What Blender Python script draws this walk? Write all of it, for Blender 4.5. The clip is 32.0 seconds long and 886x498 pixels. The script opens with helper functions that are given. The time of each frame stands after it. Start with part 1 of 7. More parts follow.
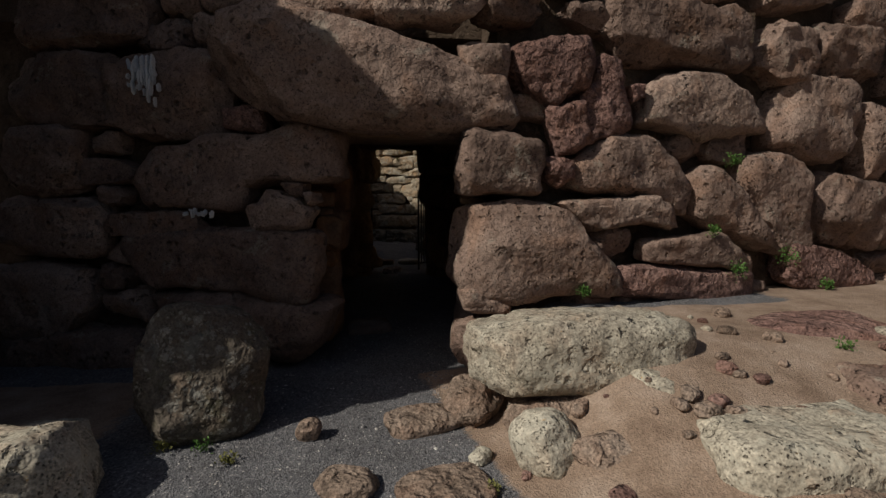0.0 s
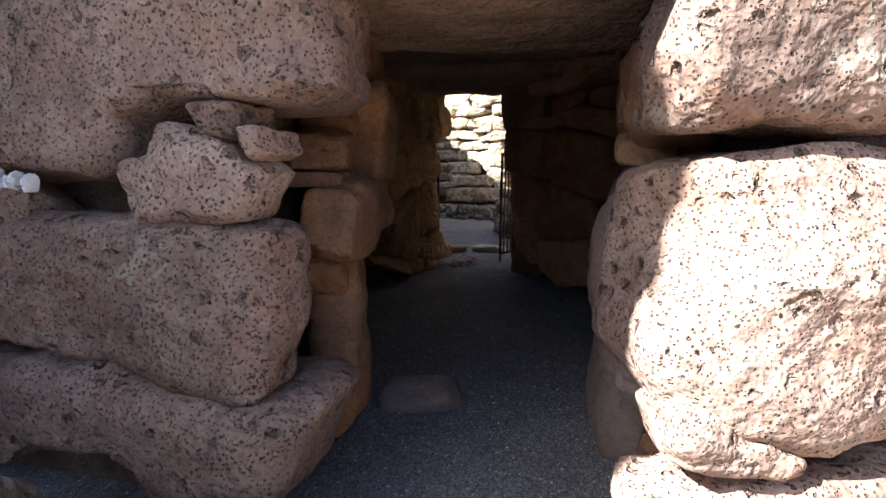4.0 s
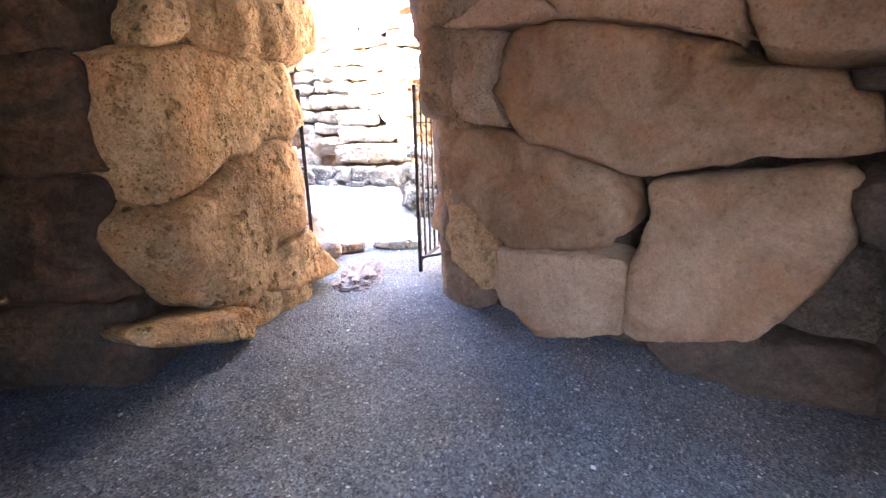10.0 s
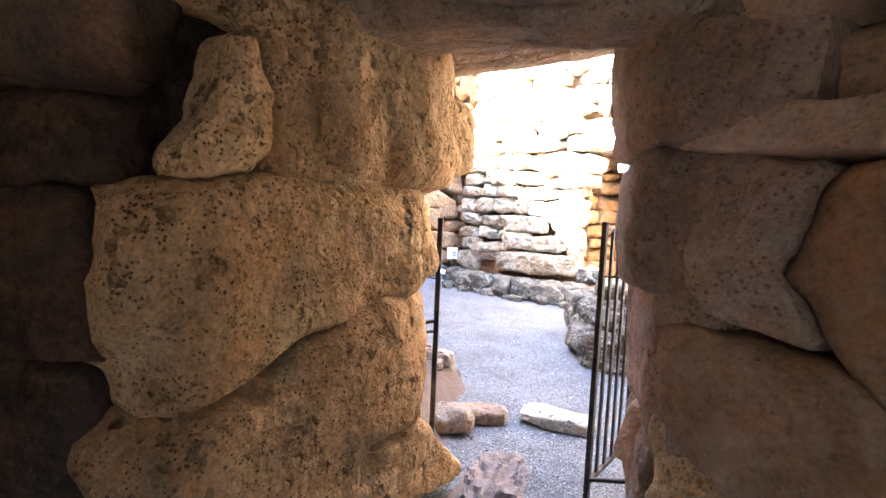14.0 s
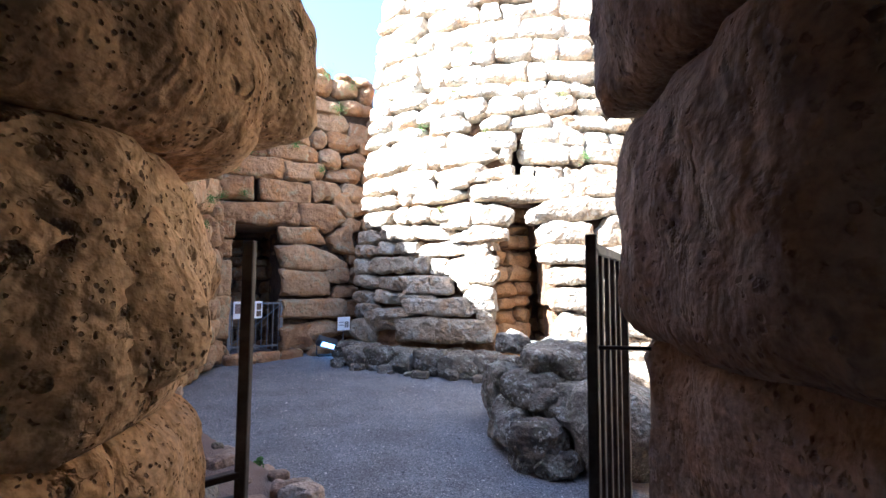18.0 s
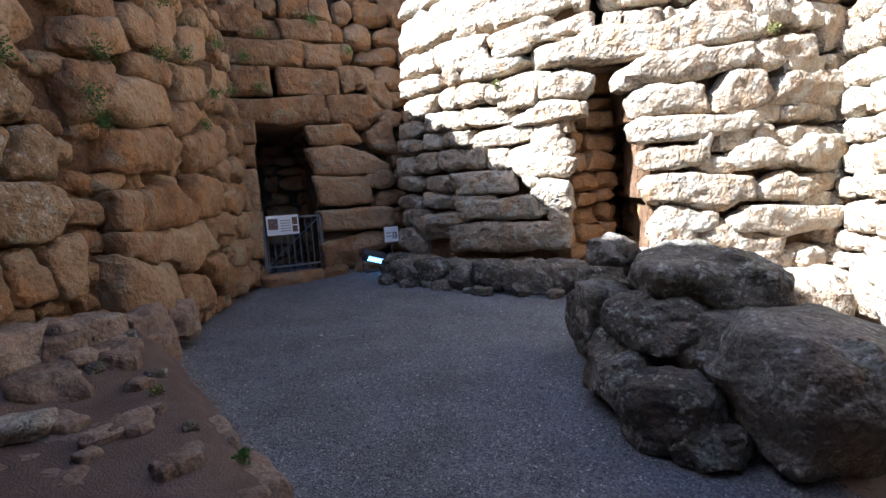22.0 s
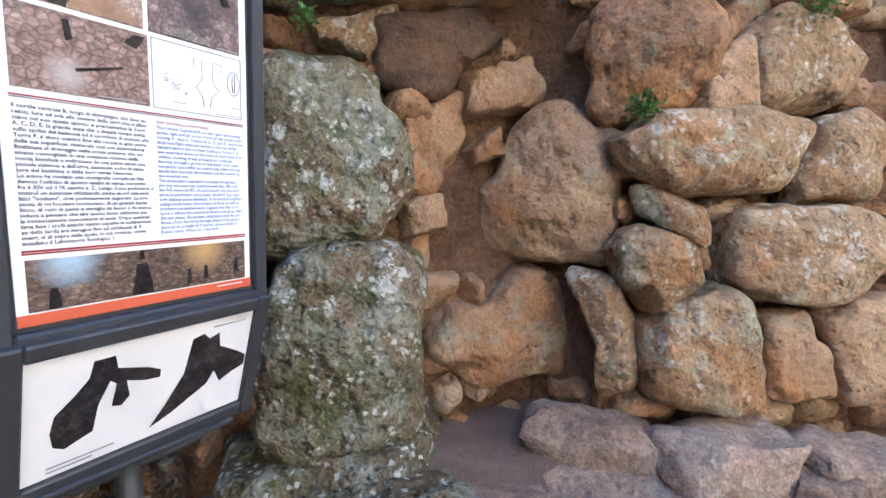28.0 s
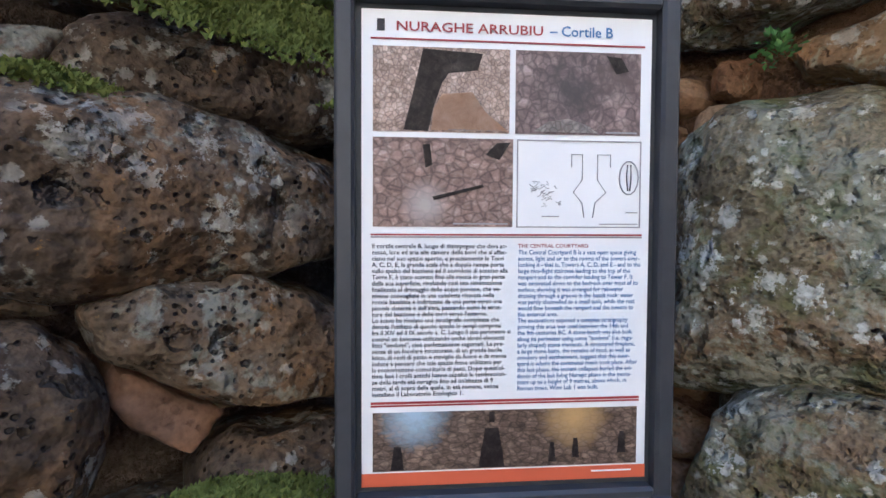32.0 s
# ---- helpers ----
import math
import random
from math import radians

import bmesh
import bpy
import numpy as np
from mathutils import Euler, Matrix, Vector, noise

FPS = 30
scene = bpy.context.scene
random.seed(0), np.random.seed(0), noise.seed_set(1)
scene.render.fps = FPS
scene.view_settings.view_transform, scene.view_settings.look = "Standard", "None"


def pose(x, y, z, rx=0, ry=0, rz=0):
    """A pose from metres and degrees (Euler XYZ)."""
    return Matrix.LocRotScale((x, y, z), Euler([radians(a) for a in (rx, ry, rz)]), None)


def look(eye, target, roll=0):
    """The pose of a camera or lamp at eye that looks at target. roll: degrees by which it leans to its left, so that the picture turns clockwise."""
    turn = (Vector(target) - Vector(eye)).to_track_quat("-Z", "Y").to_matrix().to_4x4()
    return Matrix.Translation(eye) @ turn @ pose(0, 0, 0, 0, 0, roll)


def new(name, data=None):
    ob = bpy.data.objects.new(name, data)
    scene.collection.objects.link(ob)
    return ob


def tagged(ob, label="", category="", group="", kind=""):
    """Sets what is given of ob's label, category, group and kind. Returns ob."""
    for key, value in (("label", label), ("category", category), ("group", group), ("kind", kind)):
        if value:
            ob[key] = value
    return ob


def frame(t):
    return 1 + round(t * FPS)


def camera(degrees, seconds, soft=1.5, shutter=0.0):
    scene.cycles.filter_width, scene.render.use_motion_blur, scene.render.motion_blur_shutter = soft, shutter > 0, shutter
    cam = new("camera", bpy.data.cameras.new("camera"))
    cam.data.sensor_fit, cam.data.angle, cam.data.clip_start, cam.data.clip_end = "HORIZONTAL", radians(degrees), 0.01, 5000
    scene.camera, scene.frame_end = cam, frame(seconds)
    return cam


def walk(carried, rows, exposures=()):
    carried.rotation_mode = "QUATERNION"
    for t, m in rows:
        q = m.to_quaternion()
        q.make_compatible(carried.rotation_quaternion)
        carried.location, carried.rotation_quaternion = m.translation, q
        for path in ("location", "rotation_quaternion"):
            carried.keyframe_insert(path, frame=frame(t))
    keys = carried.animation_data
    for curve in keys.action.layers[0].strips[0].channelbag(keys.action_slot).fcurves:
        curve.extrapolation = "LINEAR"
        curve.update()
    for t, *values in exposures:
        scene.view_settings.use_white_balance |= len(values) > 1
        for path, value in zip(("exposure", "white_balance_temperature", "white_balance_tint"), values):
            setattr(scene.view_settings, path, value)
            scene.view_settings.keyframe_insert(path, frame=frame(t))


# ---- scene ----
cam = camera(86.9, 32.0)

PATH = [
    (0, (0.087, -4.042, 1.564), (0.3, -2.065, 1.348), 0.0),
    (0.5, (0.064, -3.738, 1.554), (0.218, -1.755, 1.342), 0.6),
    (1, (0.054, -3.43, 1.578), (0.17, -1.446, 1.356), 1.0),
    (1.5, (0.049, -3.135, 1.553), (0.134, -1.149, 1.331), 1.6),
    (2, (0.078, -2.807, 1.52), (0.11, -0.82, 1.294), 1.7),
    (2.5, (0.106, -2.483, 1.514), (0.086, -0.5, 1.258), 1.0),
    (3, (0.088, -2.157, 1.486), (0.033, -0.177, 1.21), 0.4),
    (3.5, (0.072, -1.772, 1.465), (-0.021, 0.202, 1.162), 0.1),
    (5.5, (0.118, -0.25, 1.493), (0.025, 1.703, 1.073), -0.1),
    (6, (0.058, 0.092, 1.463), (0.063, 2.04, 1.012), -2.6),
    (6.5, (0.017, 0.278, 1.411), (0.145, 2.218, 0.945), -3.0),
    (7, (0.015, 0.474, 1.402), (0.244, 2.396, 0.898), -3.0),
    (7.5, (0.075, 0.727, 1.393), (0.375, 2.633, 0.868), -3.3),
    (8, (0.146, 0.971, 1.374), (0.504, 2.868, 0.851), -3.1),
    (8.5, (0.204, 1.166, 1.366), (0.607, 3.053, 0.84), -2.5),
    (9, (0.222, 1.338, 1.37), (0.659, 3.215, 0.838), -1.7),
    (9.5, (0.224, 1.508, 1.388), (0.635, 3.391, 0.855), -1.2),
    (10, (0.183, 1.744, 1.429), (0.485, 3.649, 0.9), -1.4),
    (10.5, (0.252, 1.951, 1.409), (0.311, 3.89, 0.92), -1.5),
    (11, (0.315, 2.128, 1.375), (0.133, 4.066, 0.918), -1.2),
    (11.5, (0.304, 2.337, 1.399), (-0.014, 4.261, 0.951), 0.0),
    (12, (0.293, 2.561, 1.434), (-0.105, 4.477, 1.018), 1.3),
    (12.5, (0.275, 2.769, 1.487), (-0.141, 4.69, 1.116), 1.2),
    (13, (0.244, 2.92, 1.574), (-0.144, 4.852, 1.234), 0.5),
    (13.5, (0.234, 3.057, 1.675), (-0.139, 5.002, 1.397), 0.9),
    (14, (0.222, 3.18, 1.762), (-0.146, 5.139, 1.601), 2.5),
    (14.5, (0.215, 3.27, 1.78), (-0.147, 5.237, 1.759), 3.3),
    (16.5, (0.112, 4.013, 1.694), (0.028, 5.982, 2.035), 1.8),
    (17, (0.145, 4.362, 1.657), (0.135, 6.34, 1.955), 1.0),
    (17.5, (0.197, 4.54, 1.614), (0.216, 6.527, 1.846), 0.4),
    (18, (0.194, 4.731, 1.599), (0.231, 6.725, 1.743), 0.4),
    (18.5, (0.161, 4.97, 1.577), (0.214, 6.968, 1.653), 0.4),
    (19, (0.195, 5.12, 1.542), (0.245, 7.119, 1.573), 0.1),
    (19.5, (0.187, 5.342, 1.532), (0.252, 7.34, 1.497), -0.4),
    (20, (0.185, 5.565, 1.516), (0.26, 7.561, 1.418), -1.1),
    (20.5, (0.234, 5.751, 1.482), (0.287, 7.745, 1.333), -1.4),
    (21, (0.23, 5.93, 1.482), (0.229, 7.919, 1.277), -1.9),
    (21.5, (0.208, 6.123, 1.483), (0.106, 8.106, 1.243), -2.8),
    (22, (0.175, 6.325, 1.496), (-0.046, 8.297, 1.241), -3.4),
    (22.5, (0.125, 6.496, 1.531), (-0.208, 8.45, 1.265), -3.0),
    (23, (0.098, 6.67, 1.573), (-0.422, 8.582, 1.3), -2.1),
    (23.5, (0.08, 6.813, 1.593), (-0.708, 8.633, 1.337), -1.2),
    (24, (0.012, 6.956, 1.602), (-1.036, 8.64, 1.351), -0.4),
    (24.5, (-0.059, 7.04, 1.618), (-1.296, 8.589, 1.353), 0.2),
    (26.5, (-0.767, 7.333, 1.638), (-2.509, 8.287, 1.404), 1.1),
    (27, (-0.951, 7.396, 1.654), (-2.796, 8.141, 1.445), 0.4),
    (27.5, (-1.129, 7.491, 1.673), (-3.069, 7.944, 1.496), -0.2),
    (28, (-1.275, 7.528, 1.707), (-3.26, 7.722, 1.553), -0.6),
    (28.5, (-1.394, 7.529, 1.735), (-3.389, 7.491, 1.603), -0.8),
    (29, (-1.5, 7.536, 1.747), (-3.479, 7.256, 1.652), -1.1),
    (29.5, (-1.613, 7.512, 1.765), (-3.55, 7.019, 1.699), -0.9),
    (30, (-1.716, 7.516, 1.792), (-3.552, 6.722, 1.746), -0.3),
    (30.5, (-1.769, 7.502, 1.816), (-3.472, 6.454, 1.809), -0.2),
    (31, (-1.791, 7.494, 1.833), (-3.354, 6.248, 1.869), 0.2),
    (31.5, (-1.787, 7.499, 1.861), (-3.219, 6.104, 1.921), 0.7),
    (32, (-1.789, 7.508, 1.882), (-3.119, 6.017, 1.965), 1.4),
]

EXPOSURES = [(0, -0.7, 6500, 10), (1, 1.0, 6600, 10), (2, 1.45, 6500, 10), (3.5, 2.25, 6000, 10), (5.5, 4.55, 5500, 14), (6.5, 5.85, 5250, 14), (8, 6.85, 5250, 14), (9, 7.25, 5350, 14), (12, 7.1, 5300, 12),
             (14.5, 5.9, 5500, 10), (17, 4.6, 5000, 10), (19, 3.3, 4900, 10), (21, 2.65, 5050, 10), (22, 2.75, 5100, 10), (24.5, 3.85, 5350, 10), (26.5, 4.7, 4650, 7), (28, 4.6, 4800, 7), (29, 4.3, 4750, 7), (30, 4.05, 4650, 7), (32, 3.92, 4700, 7)]
walk(cam, [(t, look(eye, target, roll)) for t, eye, target, roll in PATH], EXPOSURES)

# ---- sky and sun ----
SUN_WAY = Vector((1.0, 0.46, -0.97)).normalized()
world = bpy.data.worlds.new("world")
scene.world = world
world.use_nodes = True
sky = world.node_tree.nodes.new("ShaderNodeTexSky")
sky.sky_type, sky.sun_disc = "NISHITA", False
sky.dust_density = 3.0
sky.sun_elevation = math.asin(-SUN_WAY.z)
sky.sun_rotation = math.atan2(-SUN_WAY.x, -SUN_WAY.y)
world.node_tree.links.new(sky.outputs[0], world.node_tree.nodes["Background"].inputs[0])
world.node_tree.nodes["Background"].inputs[1].default_value = 0.052
sun_data = bpy.data.lights.new("sun", "SUN")
sun_data.energy, sun_data.angle, sun_data.color = 5.0, radians(0.53), (1.0, 0.93, 0.82)
sun = new("sun", sun_data)
sun.matrix_world = look((-12, -8, 14), Vector((-12, -8, 14)) + SUN_WAY)


# ---- materials ----
class Nodes:
    """A small builder for procedural materials."""

    def __init__(self, name, rough=0.9):
        self.mat = bpy.data.materials.new(name)
        self.mat.use_nodes = True
        self.tree = self.mat.node_tree
        self.bsdf = self.tree.nodes["Principled BSDF"]
        self.bsdf.inputs["Roughness"].default_value = rough
        self.bsdf.inputs["Specular IOR Level"].default_value = 0.25
        self.place = self.tree.nodes.new("ShaderNodeNewGeometry").outputs["Position"]
        self.info = self.tree.nodes.new("ShaderNodeObjectInfo")

    def link(self, a, b):
        self.tree.links.new(a, b)

    def shifted(self):
        """World places moved by a random step for each object."""
        n = self.tree.nodes.new("ShaderNodeVectorMath")
        n.operation = "MULTIPLY_ADD"
        comb = self.tree.nodes.new("ShaderNodeCombineXYZ")
        for k in range(3):
            self.link(self.info.outputs["Random"], comb.inputs[k])
        self.link(comb.outputs[0], n.inputs[0])
        n.inputs[1].default_value = (17.0, 31.0, 23.0)
        self.link(self.place, n.inputs[2])
        self.place = n.outputs[0]

    def noise(self, scale, detail=4.0, rough=0.55, warp=0.0):
        n = self.tree.nodes.new("ShaderNodeTexNoise")
        n.inputs["Scale"].default_value, n.inputs["Detail"].default_value = scale, detail
        n.inputs["Roughness"].default_value, n.inputs["Distortion"].default_value = rough, warp
        self.link(self.place, n.inputs["Vector"])
        return n.outputs["Fac"]

    def cells(self, scale, feature="F1", out="Distance"):
        n = self.tree.nodes.new("ShaderNodeTexVoronoi")
        n.feature = feature
        n.inputs["Scale"].default_value = scale
        self.link(self.place, n.inputs["Vector"])
        return n.outputs[out]

    def ramp(self, fac, *stops):
        n = self.tree.nodes.new("ShaderNodeValToRGB")
        el = n.color_ramp.elements
        while len(el) < len(stops):
            el.new(0.5)
        for e, (p, c) in zip(el, stops):
            e.position = p
            e.color = (c, c, c, 1) if isinstance(c, (int, float)) else (*c, 1)
        self.link(fac, n.inputs[0])
        return n.outputs[0]

    def maths(self, op, a, b):
        n = self.tree.nodes.new("ShaderNodeMath")
        n.operation, n.use_clamp = op, False
        for k, v in enumerate((a, b)):
            if isinstance(v, (int, float)):
                n.inputs[k].default_value = v
            else:
                self.link(v, n.inputs[k])
        return n.outputs[0]

    def mix(self, fac, a, b, mode="MIX"):
        n = self.tree.nodes.new("ShaderNodeMixRGB")
        n.blend_type = mode
        for k, v in enumerate((fac, a, b)):
            if isinstance(v, tuple):
                n.inputs[k].default_value = (*v, 1)
            elif isinstance(v, (int, float)):
                n.inputs[k].default_value = v
            else:
                self.link(v, n.inputs[k])
        return n.outputs[0]

    def colour(self, c):
        if isinstance(c, tuple):
            self.bsdf.inputs["Base Color"].default_value = (*c, 1)
        else:
            self.link(c, self.bsdf.inputs["Base Color"])

    def bump(self, *layers):
        """Layers of (height, strength, distance)."""
        last = None
        for height, strength, far in layers:
            n = self.tree.nodes.new("ShaderNodeBump")
            n.inputs["Strength"].default_value, n.inputs["Distance"].default_value = strength, far
            self.link(height, n.inputs["Height"])
            if last:
                self.link(last, n.inputs["Normal"])
            last = n.outputs[0]
        self.link(last, self.bsdf.inputs["Normal"])


def stone_material(name, dark, mid, light, lichen=0.0, lichen_colour=(0.52, 0.53, 0.46), pits=0.5, pit_scale=38.0, yellow=0.0,
                   moss=0.0, relief=1.0, stain=(0.30, 0.13, 0.06), stained=0.25, spots=0.0, grain=1.0, dense=0.0):
    k = Nodes(name)
    k.shifted()
    big, fine = k.noise(2.6, 6.0, 0.62, 0.8), k.noise(75.0, 2.0, 0.55)
    crag, grit = k.noise(8.0, 3.0, 0.5, 0.15), k.noise(27.0, 3.0, 0.5, 0.1)
    shade = k.maths("ADD", k.maths("MULTIPLY", big, 0.75), k.maths("MULTIPLY", k.info.outputs["Random"], 0.3))
    c = k.ramp(shade, (0.30, dark), (0.52, mid), (0.76, light))
    c = k.mix(k.ramp(k.noise(1.7, 5.0, 0.65, 1.0), (0.50, 0.0), (0.66, stained)), c, stain)
    c = k.mix(0.75 * grain, c, k.ramp(fine, (0.32, 0.45), (0.5, 0.95), (0.68, 1.35)), "MULTIPLY")
    c = k.mix(0.6 * grain, c, k.ramp(grit, (0.34, 0.5), (0.66, 1.3)), "MULTIPLY")
    if lichen:
        film = k.ramp(k.maths("ADD", k.maths("MULTIPLY", k.noise(3.4, 7.0, 0.66, 0.8), 0.76), k.maths("MULTIPLY", k.noise(48.0, 4.0, 0.7), 0.24)),
                      (0.60 - 0.14 * lichen, 0.0), (0.65 - 0.13 * lichen, min(0.9, 0.45 + 0.4 * lichen)))
        c = k.mix(film, c, k.mix(k.noise(18.0, 4.0), lichen_colour, tuple(v * 0.62 for v in lichen_colour)))
    if yellow:
        c = k.mix(k.ramp(k.noise(16.0, 5.0, 0.75), (0.66, 0.0), (0.70, yellow)), c, (0.50, 0.26, 0.03))
    if moss:
        c = k.mix(k.ramp(k.noise(5.0, 6.0, 0.72), (0.56 - 0.1 * moss, 0.0), (0.63, moss)), c, (0.07, 0.095, 0.018))
    if spots:
        ragged = k.maths("MULTIPLY", k.maths("SUBTRACT", k.noise(34.0, 5.0, 0.8), 0.5), 1.7)
        for scale, size in ((9.0, 0.30), (26.0, 0.32)):
            rings = k.ramp(k.maths("ADD", k.cells(scale), ragged), (size - 0.03, spots), (size + 0.03, 0.0))
            rings = k.mix(1.0, rings, k.ramp(k.noise(scale * 0.3, 2.0), (0.50, 0.0), (0.56, 1.0)), "MULTIPLY")
            c = k.mix(rings, c, k.mix(fine, (0.42, 0.42, 0.36), (0.66, 0.66, 0.60)))
    ragged = k.maths("MULTIPLY", k.maths("SUBTRACT", fine, 0.5), 0.35)
    small = k.ramp(k.maths("ADD", k.cells(pit_scale * 1.3), ragged), (0.17, 0.0), (0.29, 1.0))
    small = k.mix(1.0, small, k.ramp(k.noise(pit_scale * 0.3, 3.0, 0.6), (0.48 - 0.2 * dense, 1.0), (0.56 - 0.2 * dense, 0.0)), "LIGHTEN")
    wide = k.ramp(k.maths("ADD", k.cells(pit_scale * 0.6), ragged), (0.10, 0.0), (0.21, 1.0))
    wide = k.mix(1.0, wide, k.ramp(k.noise(pit_scale * 0.16, 3.0, 0.6), (0.50, 1.0), (0.58, 0.0)), "LIGHTEN")
    hollow = k.ramp(k.maths("ADD", k.cells(pit_scale * 0.27), k.maths("MULTIPLY", k.maths("SUBTRACT", grit, 0.5), 0.5)), (0.0, 0.0), (0.15, 0.55), (0.36, 1.0))
    hollow = k.mix(1.0, hollow, k.ramp(k.noise(pit_scale * 0.09, 3.0, 0.6), (0.50, 1.0), (0.60, 0.0)), "LIGHTEN")
    holes = k.mix(1.0, small, wide, "MULTIPLY")
    c = k.mix(pits * 0.62, c, k.mix(1.0, c, holes, "MULTIPLY"))
    k.colour(c)
    k.bump((crag, min(1.0, relief), 0.12), (hollow, pits, 0.06), (grit, min(1.0, 0.9 * relief), 0.026), (fine, 0.6 * relief, 0.007), (holes, pits, 0.035))
    return k.mat


BASALT = stone_material("basalt", (0.14, 0.096, 0.077), (0.25, 0.175, 0.14), (0.385, 0.29, 0.235), lichen=0.2, lichen_colour=(0.42, 0.38, 0.31), pits=0.95, pit_scale=50.0, yellow=0.15, relief=0.45, grain=0.5, dense=0.7, stain=(0.27, 0.145, 0.085), stained=0.4)
RED = stone_material("red_basalt", (0.13, 0.075, 0.062), (0.22, 0.13, 0.11), (0.31, 0.20, 0.17), pits=0.7)
SLAB = stone_material("pale_slab", (0.31, 0.27, 0.21), (0.44, 0.40, 0.32), (0.54, 0.50, 0.41), lichen=0.5, lichen_colour=(0.60, 0.57, 0.47), pits=0.8, yellow=0.7, relief=0.35)
WARM = stone_material("warm_stone", (0.125, 0.064, 0.036), (0.20, 0.110, 0.064), (0.275, 0.172, 0.112), pits=0.3, pit_scale=24.0, relief=0.25, stain=(0.40, 0.19, 0.07), stained=0.5, grain=0.45)
SMOOTH = stone_material("patinated_stone", (0.21, 0.118, 0.060), (0.37, 0.232, 0.138), (0.48, 0.325, 0.215), pits=0.3, pit_scale=20.0, relief=0.45, stain=(0.32, 0.145, 0.055), stained=0.5, grain=0.35)
PALE = stone_material("pale_worn_stone", (0.12, 0.092, 0.078), (0.172, 0.134, 0.117), (0.22, 0.175, 0.155), pits=0.3, pit_scale=22.0, relief=0.25, stained=0.2, grain=0.35)
PIER = stone_material("porous_tan_stone", (0.225, 0.128, 0.058), (0.395, 0.232, 0.108), (0.52, 0.34, 0.175), pits=1.0, pit_scale=44.0, relief=0.6, stain=(0.42, 0.20, 0.065), stained=0.45, grain=0.6)
COURT = stone_material("court_stone", (0.16, 0.084, 0.040), (0.29, 0.172, 0.090), (0.40, 0.28, 0.165), lichen=0.4, lichen_colour=(0.35, 0.33, 0.22), pits=0.4, pit_scale=30.0, stain=(0.37, 0.175, 0.060), stained=0.65, relief=0.6, grain=0.4)
LICHEN2 = stone_material("lichened_stone", (0.17, 0.105, 0.050), (0.28, 0.185, 0.098), (0.38, 0.275, 0.165), lichen=0.5, lichen_colour=(0.40, 0.39, 0.26), pits=0.5, pit_scale=34.0, yellow=0.4, spots=0.4, relief=0.65, grain=0.5, stain=(0.37, 0.175, 0.060), stained=0.55)
LICHEN = stone_material("mossy_lichened_stone", (0.085, 0.068, 0.038), (0.155, 0.127, 0.073), (0.235, 0.20, 0.13), lichen=0.7, lichen_colour=(0.34, 0.35, 0.27), pits=0.6, moss=0.55, spots=0.7, grain=0.6)
POROUS = stone_material("porous_dark_stone", (0.056, 0.038, 0.024), (0.098, 0.070, 0.045), (0.16, 0.122, 0.082), lichen=0.35, lichen_colour=(0.30, 0.31, 0.26), pits=1.0, pit_scale=40.0, yellow=0.3, spots=0.3, stain=(0.24, 0.12, 0.035), stained=0.5, relief=0.75, grain=0.7)
TOWER = stone_material("tower_stone", (0.22, 0.165, 0.11), (0.36, 0.29, 0.205), (0.48, 0.41, 0.31), lichen=0.6, lichen_colour=(0.52, 0.50, 0.42), pits=0.5, yellow=0.25, stain=(0.40, 0.22, 0.09), stained=0.5, grain=0.6)
LEDGE = stone_material("ledge_rock", (0.15, 0.105, 0.075), (0.25, 0.18, 0.132), (0.34, 0.265, 0.20), lichen=0.3, lichen_colour=(0.36, 0.34, 0.28), pits=0.25, relief=0.5, grain=0.7)
GREY = stone_material("grey_lichened_rock", (0.06, 0.05, 0.04), (0.115, 0.097, 0.076), (0.19, 0.165, 0.135), lichen=0.35, lichen_colour=(0.26, 0.26, 0.23), pits=0.5, moss=0.2, stain=(0.20, 0.11, 0.06), spots=0.3, relief=0.75, grain=0.7)
# passage stone, with the orange of bounced sunlight put into its colour
BOUNCE_OCHRE = stone_material("ochre_stone", (0.22, 0.115, 0.045), (0.36, 0.20, 0.085), (0.46, 0.29, 0.14), pits=0.3, stain=(0.42, 0.20, 0.06), stained=0.5, relief=0.5, grain=0.6)
JAMB = stone_material("worn_jamb_stone", (0.19, 0.125, 0.078), (0.31, 0.213, 0.142), (0.42, 0.31, 0.22), pits=0.55, pit_scale=30.0, relief=0.45, stain=(0.30, 0.15, 0.06), stained=0.4, grain=0.5)
# darker copy of the wall stone, the shade of recesses in its colour
SHADE_STONE = stone_material("shade_darkened_stone", (0.042, 0.027, 0.019), (0.072, 0.048, 0.032), (0.112, 0.076, 0.053), pits=0.3, relief=0.5, grain=0.5)
RUBBLE = stone_material("earthy_rubble", (0.17, 0.125, 0.095), (0.27, 0.205, 0.16), (0.36, 0.285, 0.23), pits=0.4, stain=(0.26, 0.15, 0.10), stained=0.5)


def earth_material(name, a, b, c3):
    k = Nodes(name, 1.0)
    c = k.ramp(k.noise(3.0, 6.0, 0.65), (0.3, a), (0.5, b), (0.75, c3))
    c = k.mix(0.6, c, k.ramp(k.noise(70.0, 3.0, 0.7), (0.3, 0.5), (0.7, 1.3)), "MULTIPLY")
    k.colour(c)
    k.bump((k.noise(6.0, 6.0, 0.65), 1.0, 0.14), (k.noise(22.0, 4.0, 0.6), 0.8, 0.04), (k.noise(80.0, 3.0, 0.7), 0.6, 0.01))
    return k.mat


MORTAR = earth_material("earth_mortar", (0.11, 0.06, 0.032), (0.19, 0.108, 0.057), (0.26, 0.165, 0.095))
# darker copy of the mortar, so gaps between stones look deeply shaded
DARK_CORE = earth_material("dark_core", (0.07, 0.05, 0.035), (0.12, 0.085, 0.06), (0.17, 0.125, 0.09))


